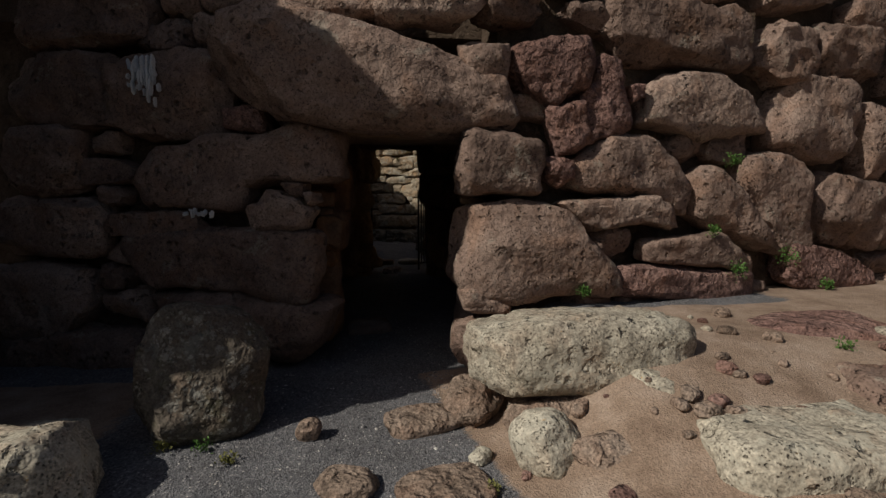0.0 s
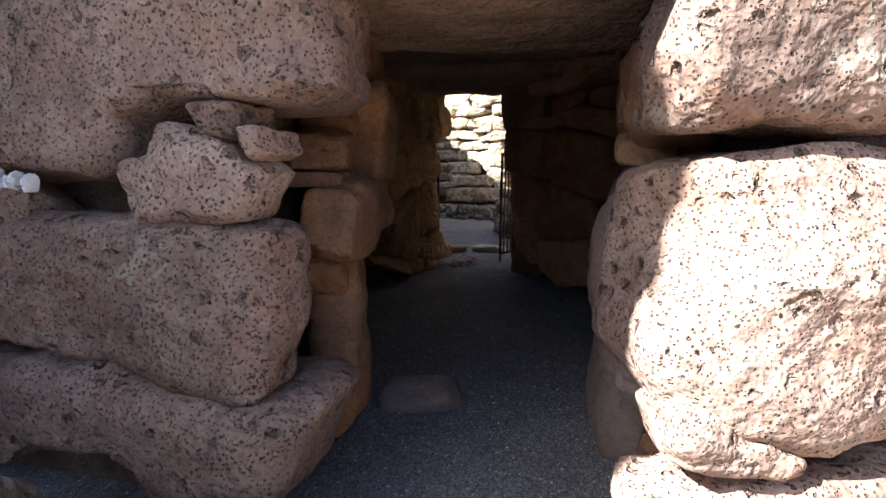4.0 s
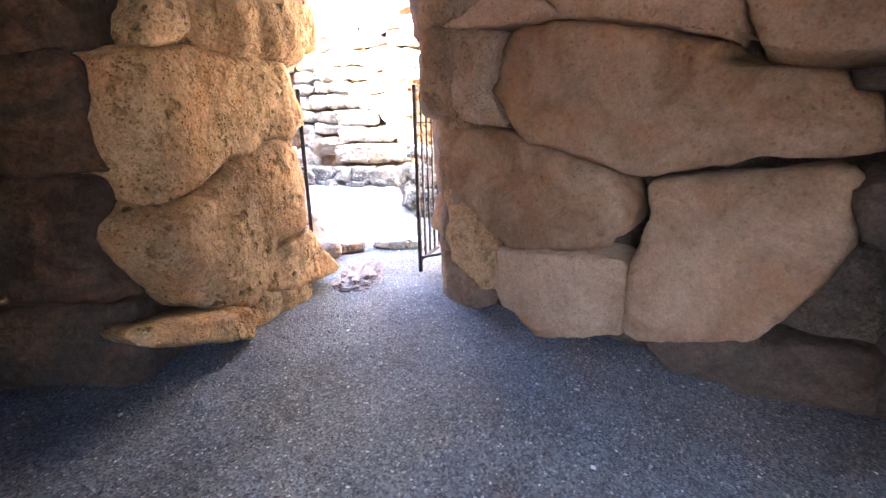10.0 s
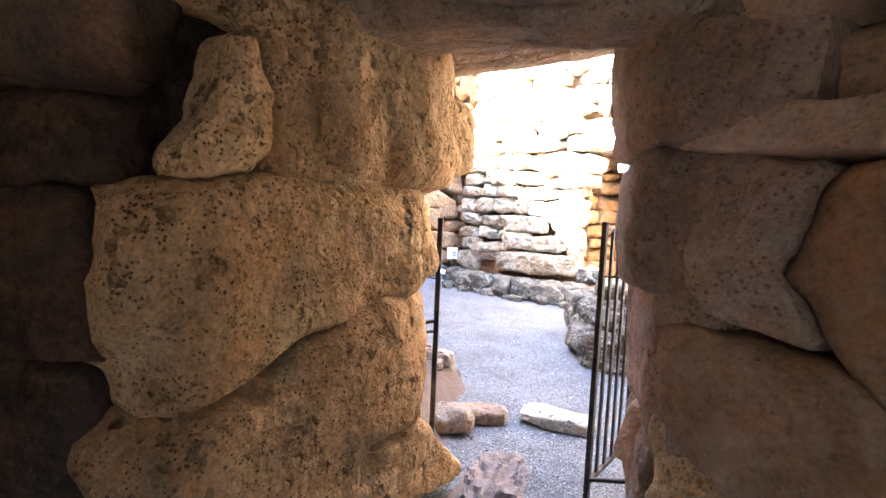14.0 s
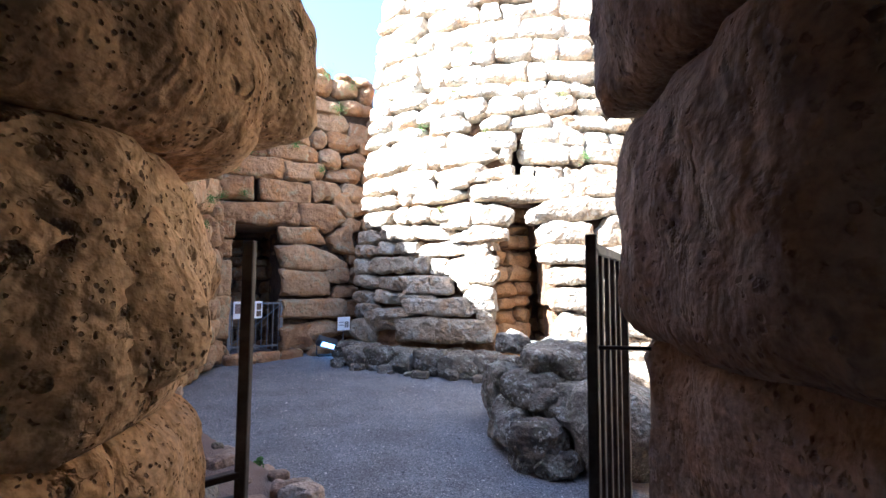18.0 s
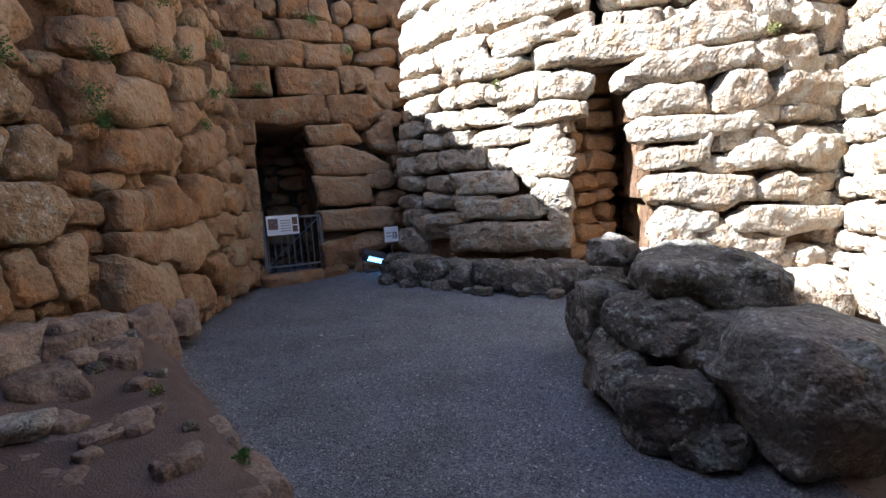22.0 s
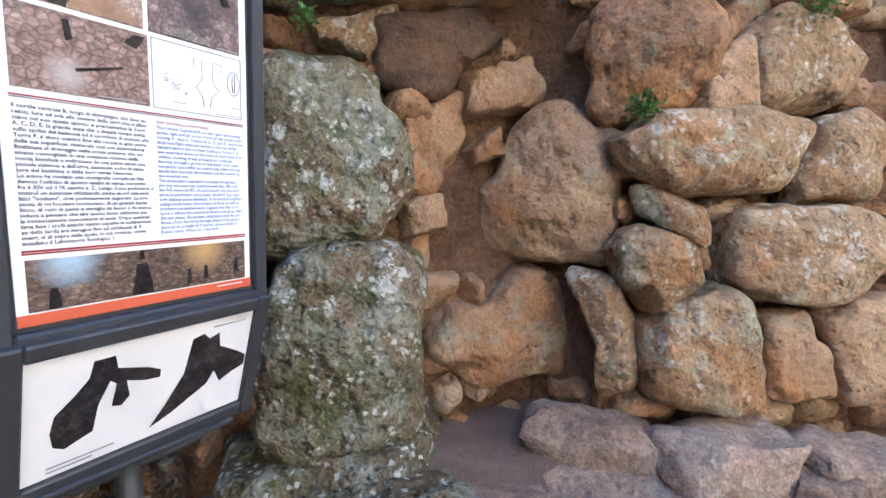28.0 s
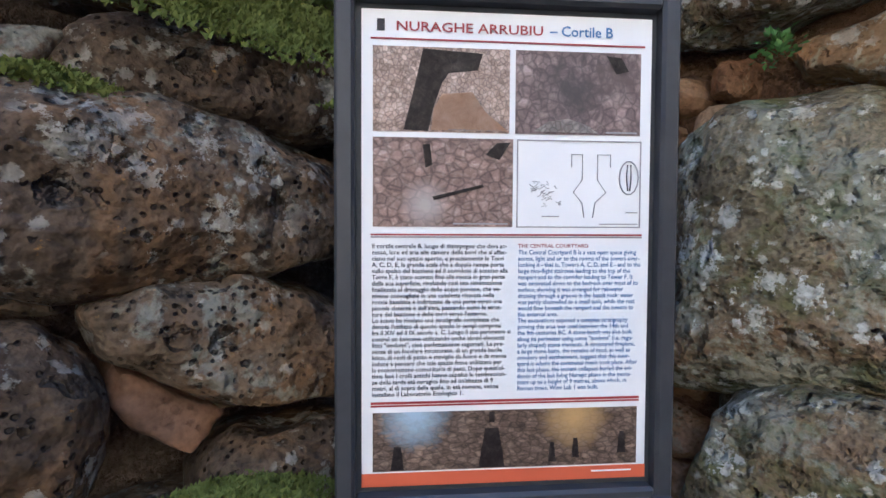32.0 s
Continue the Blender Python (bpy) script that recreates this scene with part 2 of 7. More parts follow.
def ground_material():
    k = Nodes("ground_earth_and_gravel", 0.95)
    soil = k.ramp(k.noise(3.2, 6.0, 0.65), (0.3, (0.21, 0.145, 0.105)), (0.5, (0.32, 0.235, 0.175)), (0.75, (0.44, 0.345, 0.275)))
    soil = k.mix(0.6, soil, k.ramp(k.noise(60.0, 3.0, 0.7), (0.3, 0.55), (0.7, 1.25)), "MULTIPLY")
    grain = k.cells(95.0, "F1", "Color")
    bw = k.tree.nodes.new("ShaderNodeRGBToBW")
    k.link(grain, bw.inputs[0])
    gravel = k.ramp(bw.outputs[0], (0.1, (0.072, 0.074, 0.083)), (0.5, (0.15, 0.152, 0.163)), (0.85, (0.23, 0.231, 0.24)), (0.97, (0.5, 0.49, 0.47)))
    gravel = k.mix(0.6, gravel, k.ramp(k.noise(2.0, 5.0, 0.6), (0.3, (0.62, 0.58, 0.54)), (0.7, (1.15, 1.15, 1.15))), "MULTIPLY")
    # darker brown earth over the court
    dark_earth = k.tree.nodes.new("ShaderNodeAttribute")
    dark_earth.attribute_name = "dark_earth"
    soil = k.mix(k.ramp(dark_earth.outputs["Fac"], (0.2, 0.0), (0.8, 1.0)), soil, k.mix(k.noise(4.0, 6.0, 0.6), (0.085, 0.055, 0.042), (0.20, 0.145, 0.115)))
    attr = k.tree.nodes.new("ShaderNodeAttribute")
    attr.attribute_name = "gravel"
    edge = k.maths("ADD", attr.outputs["Fac"], k.maths("MULTIPLY", k.maths("SUBTRACT", k.noise(7.0, 5.0, 0.7), 0.5), 0.9))
    k.colour(k.mix(k.ramp(edge, (0.42, 0.0), (0.58, 1.0)), soil, gravel))
    k.bump((k.noise(5.0, 5.0, 0.6), 0.5, 0.05), (k.cells(95.0), 0.65, 0.012), (k.noise(160.0, 2.0), 0.5, 0.004))
    return k.mat


GROUND = ground_material()


def plain(name, colour, rough=0.6, metal=0.0, wear=0.12):
    k = Nodes(name, rough)
    k.bsdf.inputs["Metallic"].default_value = metal
    n = k.noise(14.0, 5.0, 0.65)
    k.colour(k.mix(k.ramp(n, (0.35, 0.0), (0.75, 1.0)), colour, tuple(min(1, v * (1 + wear) + wear * 0.03) for v in colour)))
    return k.mat


RUST = plain("rusty_iron", (0.028, 0.021, 0.017), 0.65, 0.3, 0.9)
STEEL = plain("galvanised_steel", (0.16, 0.17, 0.19), 0.5, 0.5, 0.3)
ANTHRACITE = plain("anthracite_paint", (0.05, 0.053, 0.06), 0.42, 0.2, 0.15)
PAPER = plain("poster_white", (0.80, 0.81, 0.84), 0.35, 0, 0.02)
INK = plain("ink_black", (0.025, 0.025, 0.03), 0.5)
INK_BLUE = plain("ink_blue", (0.08, 0.18, 0.38), 0.5)
INK_RED = plain("ink_dark_red", (0.30, 0.05, 0.055), 0.5)
INK_GREY = plain("ink_grey", (0.30, 0.30, 0.32), 0.5)
ORANGE = plain("poster_orange", (0.55, 0.12, 0.055), 0.4, 0, 0.05)
LEAF = plain("leaf_green", (0.06, 0.13, 0.025), 0.6, 0, 0.6)
DRY = plain("dry_grass", (0.16, 0.16, 0.05), 0.8, 0, 0.5)
MOSS = plain("moss_green", (0.095, 0.115, 0.02), 0.9, 0, 0.8)
DROPPING = plain("white_streaks", (0.58, 0.60, 0.62), 0.8, 0, 0.1)


def photo_material(name, a, b, c3, scale, cell=0.0, stretch=1.0, glows=()):
    """A printed photograph; glows: bright or dark patches of the print, by their place on the panel, reach and colour."""
    k = Nodes(name, 0.35)
    spot = k.tree.nodes.new("ShaderNodeTexCoord").outputs["Object"]
    wide = k.tree.nodes.new("ShaderNodeVectorMath")
    wide.operation = "MULTIPLY"
    wide.inputs[1].default_value = (1, 1, stretch)
    k.link(spot, wide.inputs[0])
    k.place = wide.outputs[0]
    n = k.noise(scale, 8.0, 0.75, 0.5)
    c = k.ramp(n, (0.3, a), (0.5, b), (0.72, c3))
    if cell:
        c = k.mix(0.5, c, k.ramp(k.cells(cell, "F1", "Color"), (0.1, 0.45), (0.9, 1.5)), "MULTIPLY")
        c = k.mix(0.5, c, k.ramp(k.cells(cell, "DISTANCE_TO_EDGE"), (0.02, 0.15), (0.18, 1.0)), "MULTIPLY")
    for x, z, reach, colour in glows:
        far = k.tree.nodes.new("ShaderNodeVectorMath")
        far.operation = "DISTANCE"
        far.inputs[1].default_value = (x, -0.067 * (z - 1.22), z)
        k.link(spot, far.inputs[0])
        c = k.mix(k.ramp(k.maths("ADD", far.outputs["Value"], k.maths("MULTIPLY", k.maths("SUBTRACT", n, 0.5), reach)), (reach * 0.15, 0.9), (reach, 0.0)), c, colour)
    k.colour(c)
    return k.mat


PHOTO_A = photo_material("photo_trench", (0.20, 0.14, 0.11), (0.40, 0.30, 0.25), (0.62, 0.52, 0.46), 60.0, 110.0)
PHOTO_B = photo_material("photo_pit", (0.12, 0.085, 0.085), (0.24, 0.175, 0.17), (0.46, 0.37, 0.36), 30.0, 60.0, 1.0, ((0.40, 1.99, 0.11, (0.05, 0.042, 0.05)), (0.50, 2.02, 0.07, (0.10, 0.075, 0.075))))
PHOTO_C = photo_material("photo_paving", (0.15, 0.10, 0.085), (0.27, 0.185, 0.16), (0.48, 0.38, 0.35), 45.0, 48.0, 1.3, ((0.11, 1.76, 0.05, (0.42, 0.38, 0.37)),))
PHOTO_D = photo_material("photo_walls", (0.05, 0.036, 0.030), (0.14, 0.10, 0.075), (0.32, 0.24, 0.18), 40.0, 52.0, 1.9, ((0.10, 1.36, 0.075, (0.42, 0.55, 0.68)), (0.43, 1.36, 0.075, (0.52, 0.34, 0.14))))
PHOTO_SAND = photo_material("photo_sand", (0.40, 0.25, 0.16), (0.52, 0.35, 0.24), (0.62, 0.45, 0.34), 30.0)
PHOTO_DARK = photo_material("photo_dark", (0.02, 0.016, 0.016), (0.045, 0.036, 0.034), (0.09, 0.072, 0.066), 70.0)
PHOTO_PALE = photo_material("photo_pale", (0.36, 0.30, 0.28), (0.50, 0.45, 0.42), (0.66, 0.62, 0.60), 60.0, 80.0)


# ---- shapes ----
def mesh_from(name, verts, faces, mat, smooth=True):
    me = bpy.data.meshes.new(name)
    me.from_pydata([tuple(v) for v in verts], [], [tuple(int(i) for i in q) for q in faces])
    me.materials.append(mat)
    if smooth:
        me.polygons.foreach_set("use_smooth", [True] * len(me.polygons))
    return me


def part(name, bm, material, parent, label="", smooth=False):
    """Links a bmesh as one mesh object under a thing or a part."""
    me = bpy.data.meshes.new(name)
    bm.to_mesh(me)
    bm.free()
    me.materials.append(material)
    if smooth:
        me.polygons.foreach_set("use_smooth", [True] * len(me.polygons))
    ob = new(name, me)
    ob.parent = parent
    if label:
        tagged(ob, label)
    return ob


def thing(name, m, label, category, group=""):
    ob = new(name)
    ob.empty_display_size = 0.1
    ob.matrix_world = m
    return tagged(ob, label, category, group)


def block(x0, x1, y0, y1, z0, z1, bevel=0.0):
    bm = bmesh.new()
    bmesh.ops.create_cube(bm, size=1, matrix=Matrix.Translation(((x0 + x1) / 2, (y0 + y1) / 2, (z0 + z1) / 2)) @ Matrix.Diagonal((x1 - x0, y1 - y0, z1 - z0, 1)))
    if bevel:
        bmesh.ops.bevel(bm, geom=bm.edges[:], offset=bevel, segments=1, affect="EDGES")
    return bm


def tube(points, r, sides=8):
    """A round bar along points."""
    bm = bmesh.new()
    rings = []
    for k, p in enumerate(points):
        a, b = Vector(points[max(k - 1, 0)]), Vector(points[min(k + 1, len(points) - 1)])
        q = (b - a).to_track_quat("Z", "Y")
        rings.append([bm.verts.new(Vector(p) + q @ Vector((r * math.cos(s * math.tau / sides), r * math.sin(s * math.tau / sides), 0))) for s in range(sides)])
    for a, b in zip(rings, rings[1:]):
        for s in range(sides):
            bm.faces.new((a[s], a[(s + 1) % sides], b[(s + 1) % sides], b[s]))
    bm.faces.new(rings[0][::-1])
    bm.faces.new(rings[-1])
    return bm


def lattice(p, seed):
    """Smooth gradient-like noise in -1..1 for rows of places."""
    p = p + seed * 7.31
    i = np.floor(p).astype(int)
    w = p - i
    w = w * w * (3 - 2 * w)

    def value(a, b, c):
        h = (a * 374761393 + b * 668265263 + c * 2147483647 + seed * 974711) & 0x7FFFFFFF
        h = ((h ^ (h >> 13)) * 1274126177) & 0x7FFFFFFF
        return ((h ^ (h >> 16)) & 0xFFFF) / 32767.5 - 1

    x, y, z = i.T
    u, v, s = w.T
    c00 = value(x, y, z) * (1 - u) + value(x + 1, y, z) * u
    c10 = value(x, y + 1, z) * (1 - u) + value(x + 1, y + 1, z) * u
    c01 = value(x, y, z + 1) * (1 - u) + value(x + 1, y, z + 1) * u
    c11 = value(x, y + 1, z + 1) * (1 - u) + value(x + 1, y + 1, z + 1) * u
    return (c00 * (1 - v) + c10 * v) * (1 - s) + (c01 * (1 - v) + c11 * v) * s


CUBES = {}


def cube_grid(n):
    """Places on a cube's surface from -1 to 1, n cells to an edge, and the quads between them."""
    if n not in CUBES:
        index, verts, faces = {}, [], []

        def at(p):
            if p not in index:
                index[p] = len(verts)
                verts.append(p)
            return index[p]

        for axis in range(3):
            for side in (0, n):
                for i in range(n):
                    for j in range(n):
                        quad = []
                        for a, b in ((i, j), (i + 1, j), (i + 1, j + 1), (i, j + 1)):
                            p = [0, 0, 0]
                            p[axis], p[(axis + 1) % 3], p[(axis + 2) % 3] = side, a, b
                            quad.append(at(tuple(p)))
                        faces.append(quad if side else quad[::-1])
        v = np.array(verts, float) / n * 2 - 1
        CUBES[n] = (np.sin(v * math.pi / 2 * 0.92) / math.sin(math.pi / 2 * 0.92), faces)
    return CUBES[n]


def rock_mesh(name, size, seed, mat, n=4.0, cells=12, taper=0.0, lump=0.13, cuts=9):
    """A rounded, chipped, lumpy boulder that fills a box of the given width, depth and height."""
    rnd = np.random.RandomState(seed)
    p, faces = cube_grid(cells)
    p = p / (np.abs(p) ** n).sum(1, keepdims=True) ** (1 / n)
    for _ in range(cuts):
        way = rnd.normal(size=3) * (1, 0.8, 1)
        way /= np.linalg.norm(way)
        far = (np.abs(way) ** (n / (n - 1))).sum() ** (1 - 1 / n) * (0.74 + 0.18 * rnd.rand())
        over = np.maximum(p @ way - far, 0)
        p = p - 0.97 * over[:, None] * way
    half = np.array(size) / 2
    out = p * half
    out[:, 2] *= 1 + taper * p[:, 0]
    out[:, 0] *= 1 + 0.12 * (rnd.rand() - 0.5) * p[:, 2]
    low = min(half)
    norm = p / np.linalg.norm(p, axis=1, keepdims=True)
    bump = lattice(out / (low * 1.5), seed) * lump * low * 1.4 + lattice(out / (low * 0.62), seed + 5) * lump * low * 0.6
    ridge = 1 - 2 * np.abs(lattice(out / (low * 0.8), seed + 21))
    bump += ridge * lump * low * 0.5
    chips = np.minimum(lattice(out / (low * 0.4), seed + 33) + 0.25, 0)
    bump += chips * lump * low * 1.1
    bump += lattice(out / 0.10, seed + 9) * min(0.02, 0.08 * low) + lattice(out / 0.05, seed + 3) * min(0.012, 0.05 * low)
    me = mesh_from(name, out + norm * bump[:, None], faces, mat)
    me.set_sharp_from_angle(angle=radians(33))
    return me


def outline_reach(corners, ways):
    """How far an outline of corners lies from the origin along each way."""
    reach = np.full(len(ways), 9.0)
    for a, b in zip(corners, np.roll(corners, -1, axis=0)):
        e = b - a
        below = ways[:, 0] * e[1] - ways[:, 1] * e[0]
        below = np.where(np.abs(below) < 1e-9, 1e-9, below)
        r = (a[0] * e[1] - a[1] * e[0]) / below
        s = (a[0] * ways[:, 1] - a[1] * ways[:, 0]) / below
        reach = np.where((r > 0) & (s >= -1e-6) & (s <= 1 + 1e-6) & (r < reach), r, reach)
    return reach


def shaped_rock(name, corners, depth, seed, mat, n=5.0, cells=20, lump=0.12, cuts=4, grow=1.0):
    """A stone whose front has the given corners, with rounded, chipped edges and a lumpy face. Returns the mesh and its middle."""
    rnd = np.random.RandomState(seed)
    c = np.array(corners, float)
    nxt = np.roll(c, -1, axis=0)
    area = c[:, 0] * nxt[:, 1] - nxt[:, 0] * c[:, 1]
    middle = ((c + nxt) * area[:, None]).sum(0) / (3 * area.sum())
    half = (c.max(0) - c.min(0)) / 2
    unit = (c - middle) / half
    half = half * grow
    p, faces = cube_grid(cells)
    p = p / (np.abs(p) ** n).sum(1, keepdims=True) ** (1 / n)
    for _ in range(cuts):
        way = rnd.normal(size=3) * (1, 0.7, 1)
        way /= np.linalg.norm(way)
        far = (np.abs(way) ** (n / (n - 1))).sum() ** (1 - 1 / n) * (0.80 + 0.16 * rnd.rand())
        p = p - 0.9 * np.maximum(p @ way - far, 0)[:, None] * way
    angle = np.arctan2(p[:, 2], p[:, 0])
    share = (np.abs(p[:, [0, 2]]) ** n).sum(1) ** (1 / n)
    reach = sum(outline_reach(unit, np.stack([np.cos(angle + k), np.sin(angle + k)], 1)) for k in (-0.1, 0.0, 0.0, 0.1)) / 4
    low = min(*half, depth / 2)
    out = np.stack([np.cos(angle) * share * reach * half[0], p[:, 1] * depth / 2, np.sin(angle) * share * reach * half[1]], 1)
    norm = p / np.linalg.norm(p, axis=1, keepdims=True)
    bump = lattice(out / (low * 1.5), seed) * lump * low * 1.2 + lattice(out / (low * 0.62), seed + 5) * lump * low * 0.6
    bump += (1 - 2 * np.abs(lattice(out / (low * 0.8), seed + 21))) * lump * low * 0.4
    bump += np.minimum(lattice(out / (low * 0.4), seed + 33) + 0.25, 0) * lump * low * 0.9
    bump += lattice(out / 0.10, seed + 9) * min(0.016, 0.08 * low) + lattice(out / 0.05, seed + 3) * min(0.010, 0.05 * low)
    me = mesh_from(name, out + norm * bump[:, None], faces, mat)
    me.set_sharp_from_angle(angle=radians(36))
    return me, middle


def inside(c, x, z):
    """Whether a place lies within an outline of corners."""
    hit = False
    for (x0, z0), (x1, z1) in zip(c, c[1:] + c[:1]):
        if (z0 > z) != (z1 > z) and x < (x1 - x0) * (z - z0) / (z1 - z0) + x0:
            hit = not hit
    return hit


POOL = {}


def pool_rock(kind, k, mat, n, cells):
    """One of a few shared rocks in a box of one metre."""
    key = (kind, k % 14)
    if key not in POOL:
        aspect = (1.5, 1.0, 0.8) if kind != "cobble" else (1.1, 1.0, 0.9)
        me = rock_mesh("stone", aspect, 300 + len(POOL) * 3, mat, n, cells, 0.14 * ((k % 3) - 1), 0.19, 9)
        v = np.array([q.co for q in me.vertices])
        span = v.max(0) - v.min(0)
        me.vertices.foreach_set("co", (v / span).ravel())
        POOL[key] = me
    return POOL[key]


SEED = [100]


def next_seed():
    SEED[0] += 1
    return SEED[0]


class Wall:
    """A run of dry-stone wall along a line on the plan; its face looks to the right of the way along the line."""

    def __init__(self, name, line, batter, height, mat, core, thick=0.9, openings=(), label="", recess=0.26, base=-0.15, ends=None):
        self.line, self.batter, self.mat, self.openings, self.heroes, self.shapes = line, batter, mat, openings, [], []
        self.lengths = [math.dist(a, b) for a, b in zip(line, line[1:])]
        self.total, self.count, self.height = sum(self.lengths), 0, height
        verts, faces = [], []
        steps = [0.0]
        for length in self.lengths:
            steps += [steps[-1] + length]
        first, last = ends if ends else (0.0, self.total)
        cuts = sorted(u for u in {*steps, first, last, *(u for o in openings for u in o[:2])} if first - 1e-6 <= u <= last + 1e-6)
        for a, b in zip(cuts, cuts[1:]):
            mid = (a + b) / 2
            spans, low = [], base
            for o in sorted((o for o in openings if o[0] <= mid <= o[1]), key=lambda o: o[2]):
                if o[2] > low:
                    spans.append((low, o[2]))
                low = o[3]
            spans.append((low, height))
            for z0, z1 in spans:
                q = len(verts)
                for u in (a, b):
                    out = self.mitre(u, steps)
                    for z in (z0, z1):
                        p = self.spot(u, 0)[0] - out * self.batter * z + Vector((0, 0, z))
                        verts.append(p - out * recess)
                        verts.append(p - out * (recess + thick))
                faces += [(q, q + 4, q + 6, q + 2), (q + 1, q + 3, q + 7, q + 5), (q + 2, q + 6, q + 7, q + 3), (q, q + 1, q + 5, q + 4), (q, q + 2, q + 3, q + 1), (q + 4, q + 5, q + 7, q + 6)]
        self.ob = tagged(new(name, mesh_from(name, verts, faces, core, False)), label, kind="structure")

    def mitre(self, u, steps):
        """The way out at u; at a bend, midway between its two sides and longer."""
        for k in range(1, len(steps) - 1):
            if abs(u - steps[k]) < 1e-6:
                p, q = self.spot(u - 1e-3, 0)[2], self.spot(u + 1e-3, 0)[2]
                half = (p + q).normalized()
                return half / max(half.dot(p), 0.45)
        return self.spot(u, 0)[2]

    def spot(self, u, z):
        """The place on the face, the way along and the way out."""
        k, left = 0, u
        while k < len(self.lengths) - 1 and left > self.lengths[k]:
            left -= self.lengths[k]
            k += 1
        a, b = Vector(self.line[k]), Vector(self.line[k + 1])
        d = (b - a).normalized()
        nrm = Vector((d.y, -d.x, 0))
        p = a + d * left
        return Vector((p.x, p.y, z)) - nrm * self.batter * z, Vector((d.x, d.y, 0)), nrm

    def matrix(self, u, z, inward, rot, lean=0.0):
        p, d, nrm = self.spot(u, z)
        turn = Matrix((d, -nrm, Vector((0, 0, 1)))).transposed().to_4x4()
        return Matrix.Translation(p - nrm * inward) @ turn @ pose(0, 0, 0, lean, rot, 0)

    def stone(self, u, z, w, h, rot=0.0, mat=None, n=5.0, taper=0.0, proud=0.07, d=None, cells=22, label="", lump=0.14, fit=1.02):
        """One large stone of the face; rot: degrees it leans to the right."""
        d = d or min(0.75, max(0.34, 0.75 * min(w, h)))
        me = rock_mesh("stone", (w * fit, d, h * fit), next_seed(), mat or self.mat, n, cells, taper, lump)
        ob = new("stone", me)
        ob.matrix_world = self.matrix(u, z, d / 2 - proud, rot)
        self.add(ob)
        self.heroes.append((u - w / 2, u + w / 2, z - h / 2, z + h / 2))
        if label:
            tagged(ob, label)
        return ob

    def shaped(self, *flat, mat=None, n=5.0, proud=0.08, d=None, cells=20, lump=0.12, grow=1.07):
        """One stone of the face, by the corners of its front: along the wall and up, in turn."""
        corners = list(zip(flat[::2], flat[1::2]))
        wide, tall = (max(c[k] for c in corners) - min(c[k] for c in corners) for k in (0, 1))
        d = d or min(0.75, max(0.30, 0.8 * min(wide, tall)))
        me, (u, z) = shaped_rock("stone", corners, d, next_seed(), mat or self.mat, n, cells, lump, grow=grow)
        ob = new("stone", me)
        ob.matrix_world = self.matrix(u, z, d / 2 - proud, 0)
        self.add(ob)
        self.shapes.append((min(c[0] for c in corners), max(c[0] for c in corners), min(c[1] for c in corners), max(c[1] for c in corners), corners))
        return ob

    def corner_stone(self, *flat, z0, z1, mat=None, n=6.0, cells=24, lump=0.08):
        """A stone that turns a corner, by the corners of its plan and its height."""
        me, (x, y) = shaped_rock("stone", list(zip(flat[::2], flat[1::2])), z1 - z0, next_seed(), mat or self.mat, n, cells, lump)
        ob = new("stone", me)
        ob.matrix_world = pose(x, y, (z0 + z1) / 2, -90, 0, 0)
        self.add(ob)
        return ob

    def add(self, ob):
        m = ob.matrix_world.copy()
        ob.parent = self.ob
        ob.matrix_world = m
        self.count += 1

    def clear(self, u0, u1, z0, z1, share):
        area = max((u1 - u0) * (z1 - z0), 1e-6)
        for a, b, c, d in self.openings:
            if min(u1, b) - max(u0, a) > 0.05 and min(z1, d) - max(z0, c) > 0.04:
                return False
        lost = sum(max(0, min(u1, b) - max(u0, a)) * max(0, min(z1, d) - max(z0, c)) for a, b, c, d in self.heroes)
        if lost / area >= share:
            return False
        near = [s for s in self.shapes if s[0] < u1 and s[1] > u0 and s[2] < z1 and s[3] > z0]
        spots = [(u0 + (u1 - u0) * (i + 0.5) / 5, z0 + (z1 - z0) * (j + 0.5) / 4) for i in range(5) for j in range(4)] if near else []
        return not near or sum(any(inside(s[4], *p) for s in near) for p in spots) / 20 < max(share, 0.3)

    def blocks(self, u0, u1, z0, z1, count, w, h, seed, mat=None, n=6.0, kind="big", cells=12, proud=0.05):
        """Larger stones set among the courses, that break their regular run."""
        rnd = random.Random(seed)
        for _ in range(count):
            ww, hh = w * rnd.uniform(0.6, 1.4), h * rnd.uniform(0.7, 1.35)
            u, z = rnd.uniform(u0 + ww / 2, u1 - ww / 2), rnd.uniform(z0 + hh / 2, z1 - hh / 2)
            if not self.clear(u - ww / 2, u + ww / 2, z - hh / 2, z + hh / 2, 0.08):
                continue
            d = rnd.uniform(0.45, 0.65)
            ob = new("stone", pool_rock(kind + (mat or self.mat).name, rnd.randrange(14), mat or self.mat, n, cells))
            ob.matrix_world = self.matrix(u, z, d / 2 - proud, rnd.uniform(-6, 6), rnd.uniform(-5, 5)) @ Matrix.Diagonal((ww * rnd.choice((1, -1)), d, hh, 1))
            self.add(ob)
            self.heroes.append((u - ww / 2, u + ww / 2, z - hh / 2, z + hh / 2))

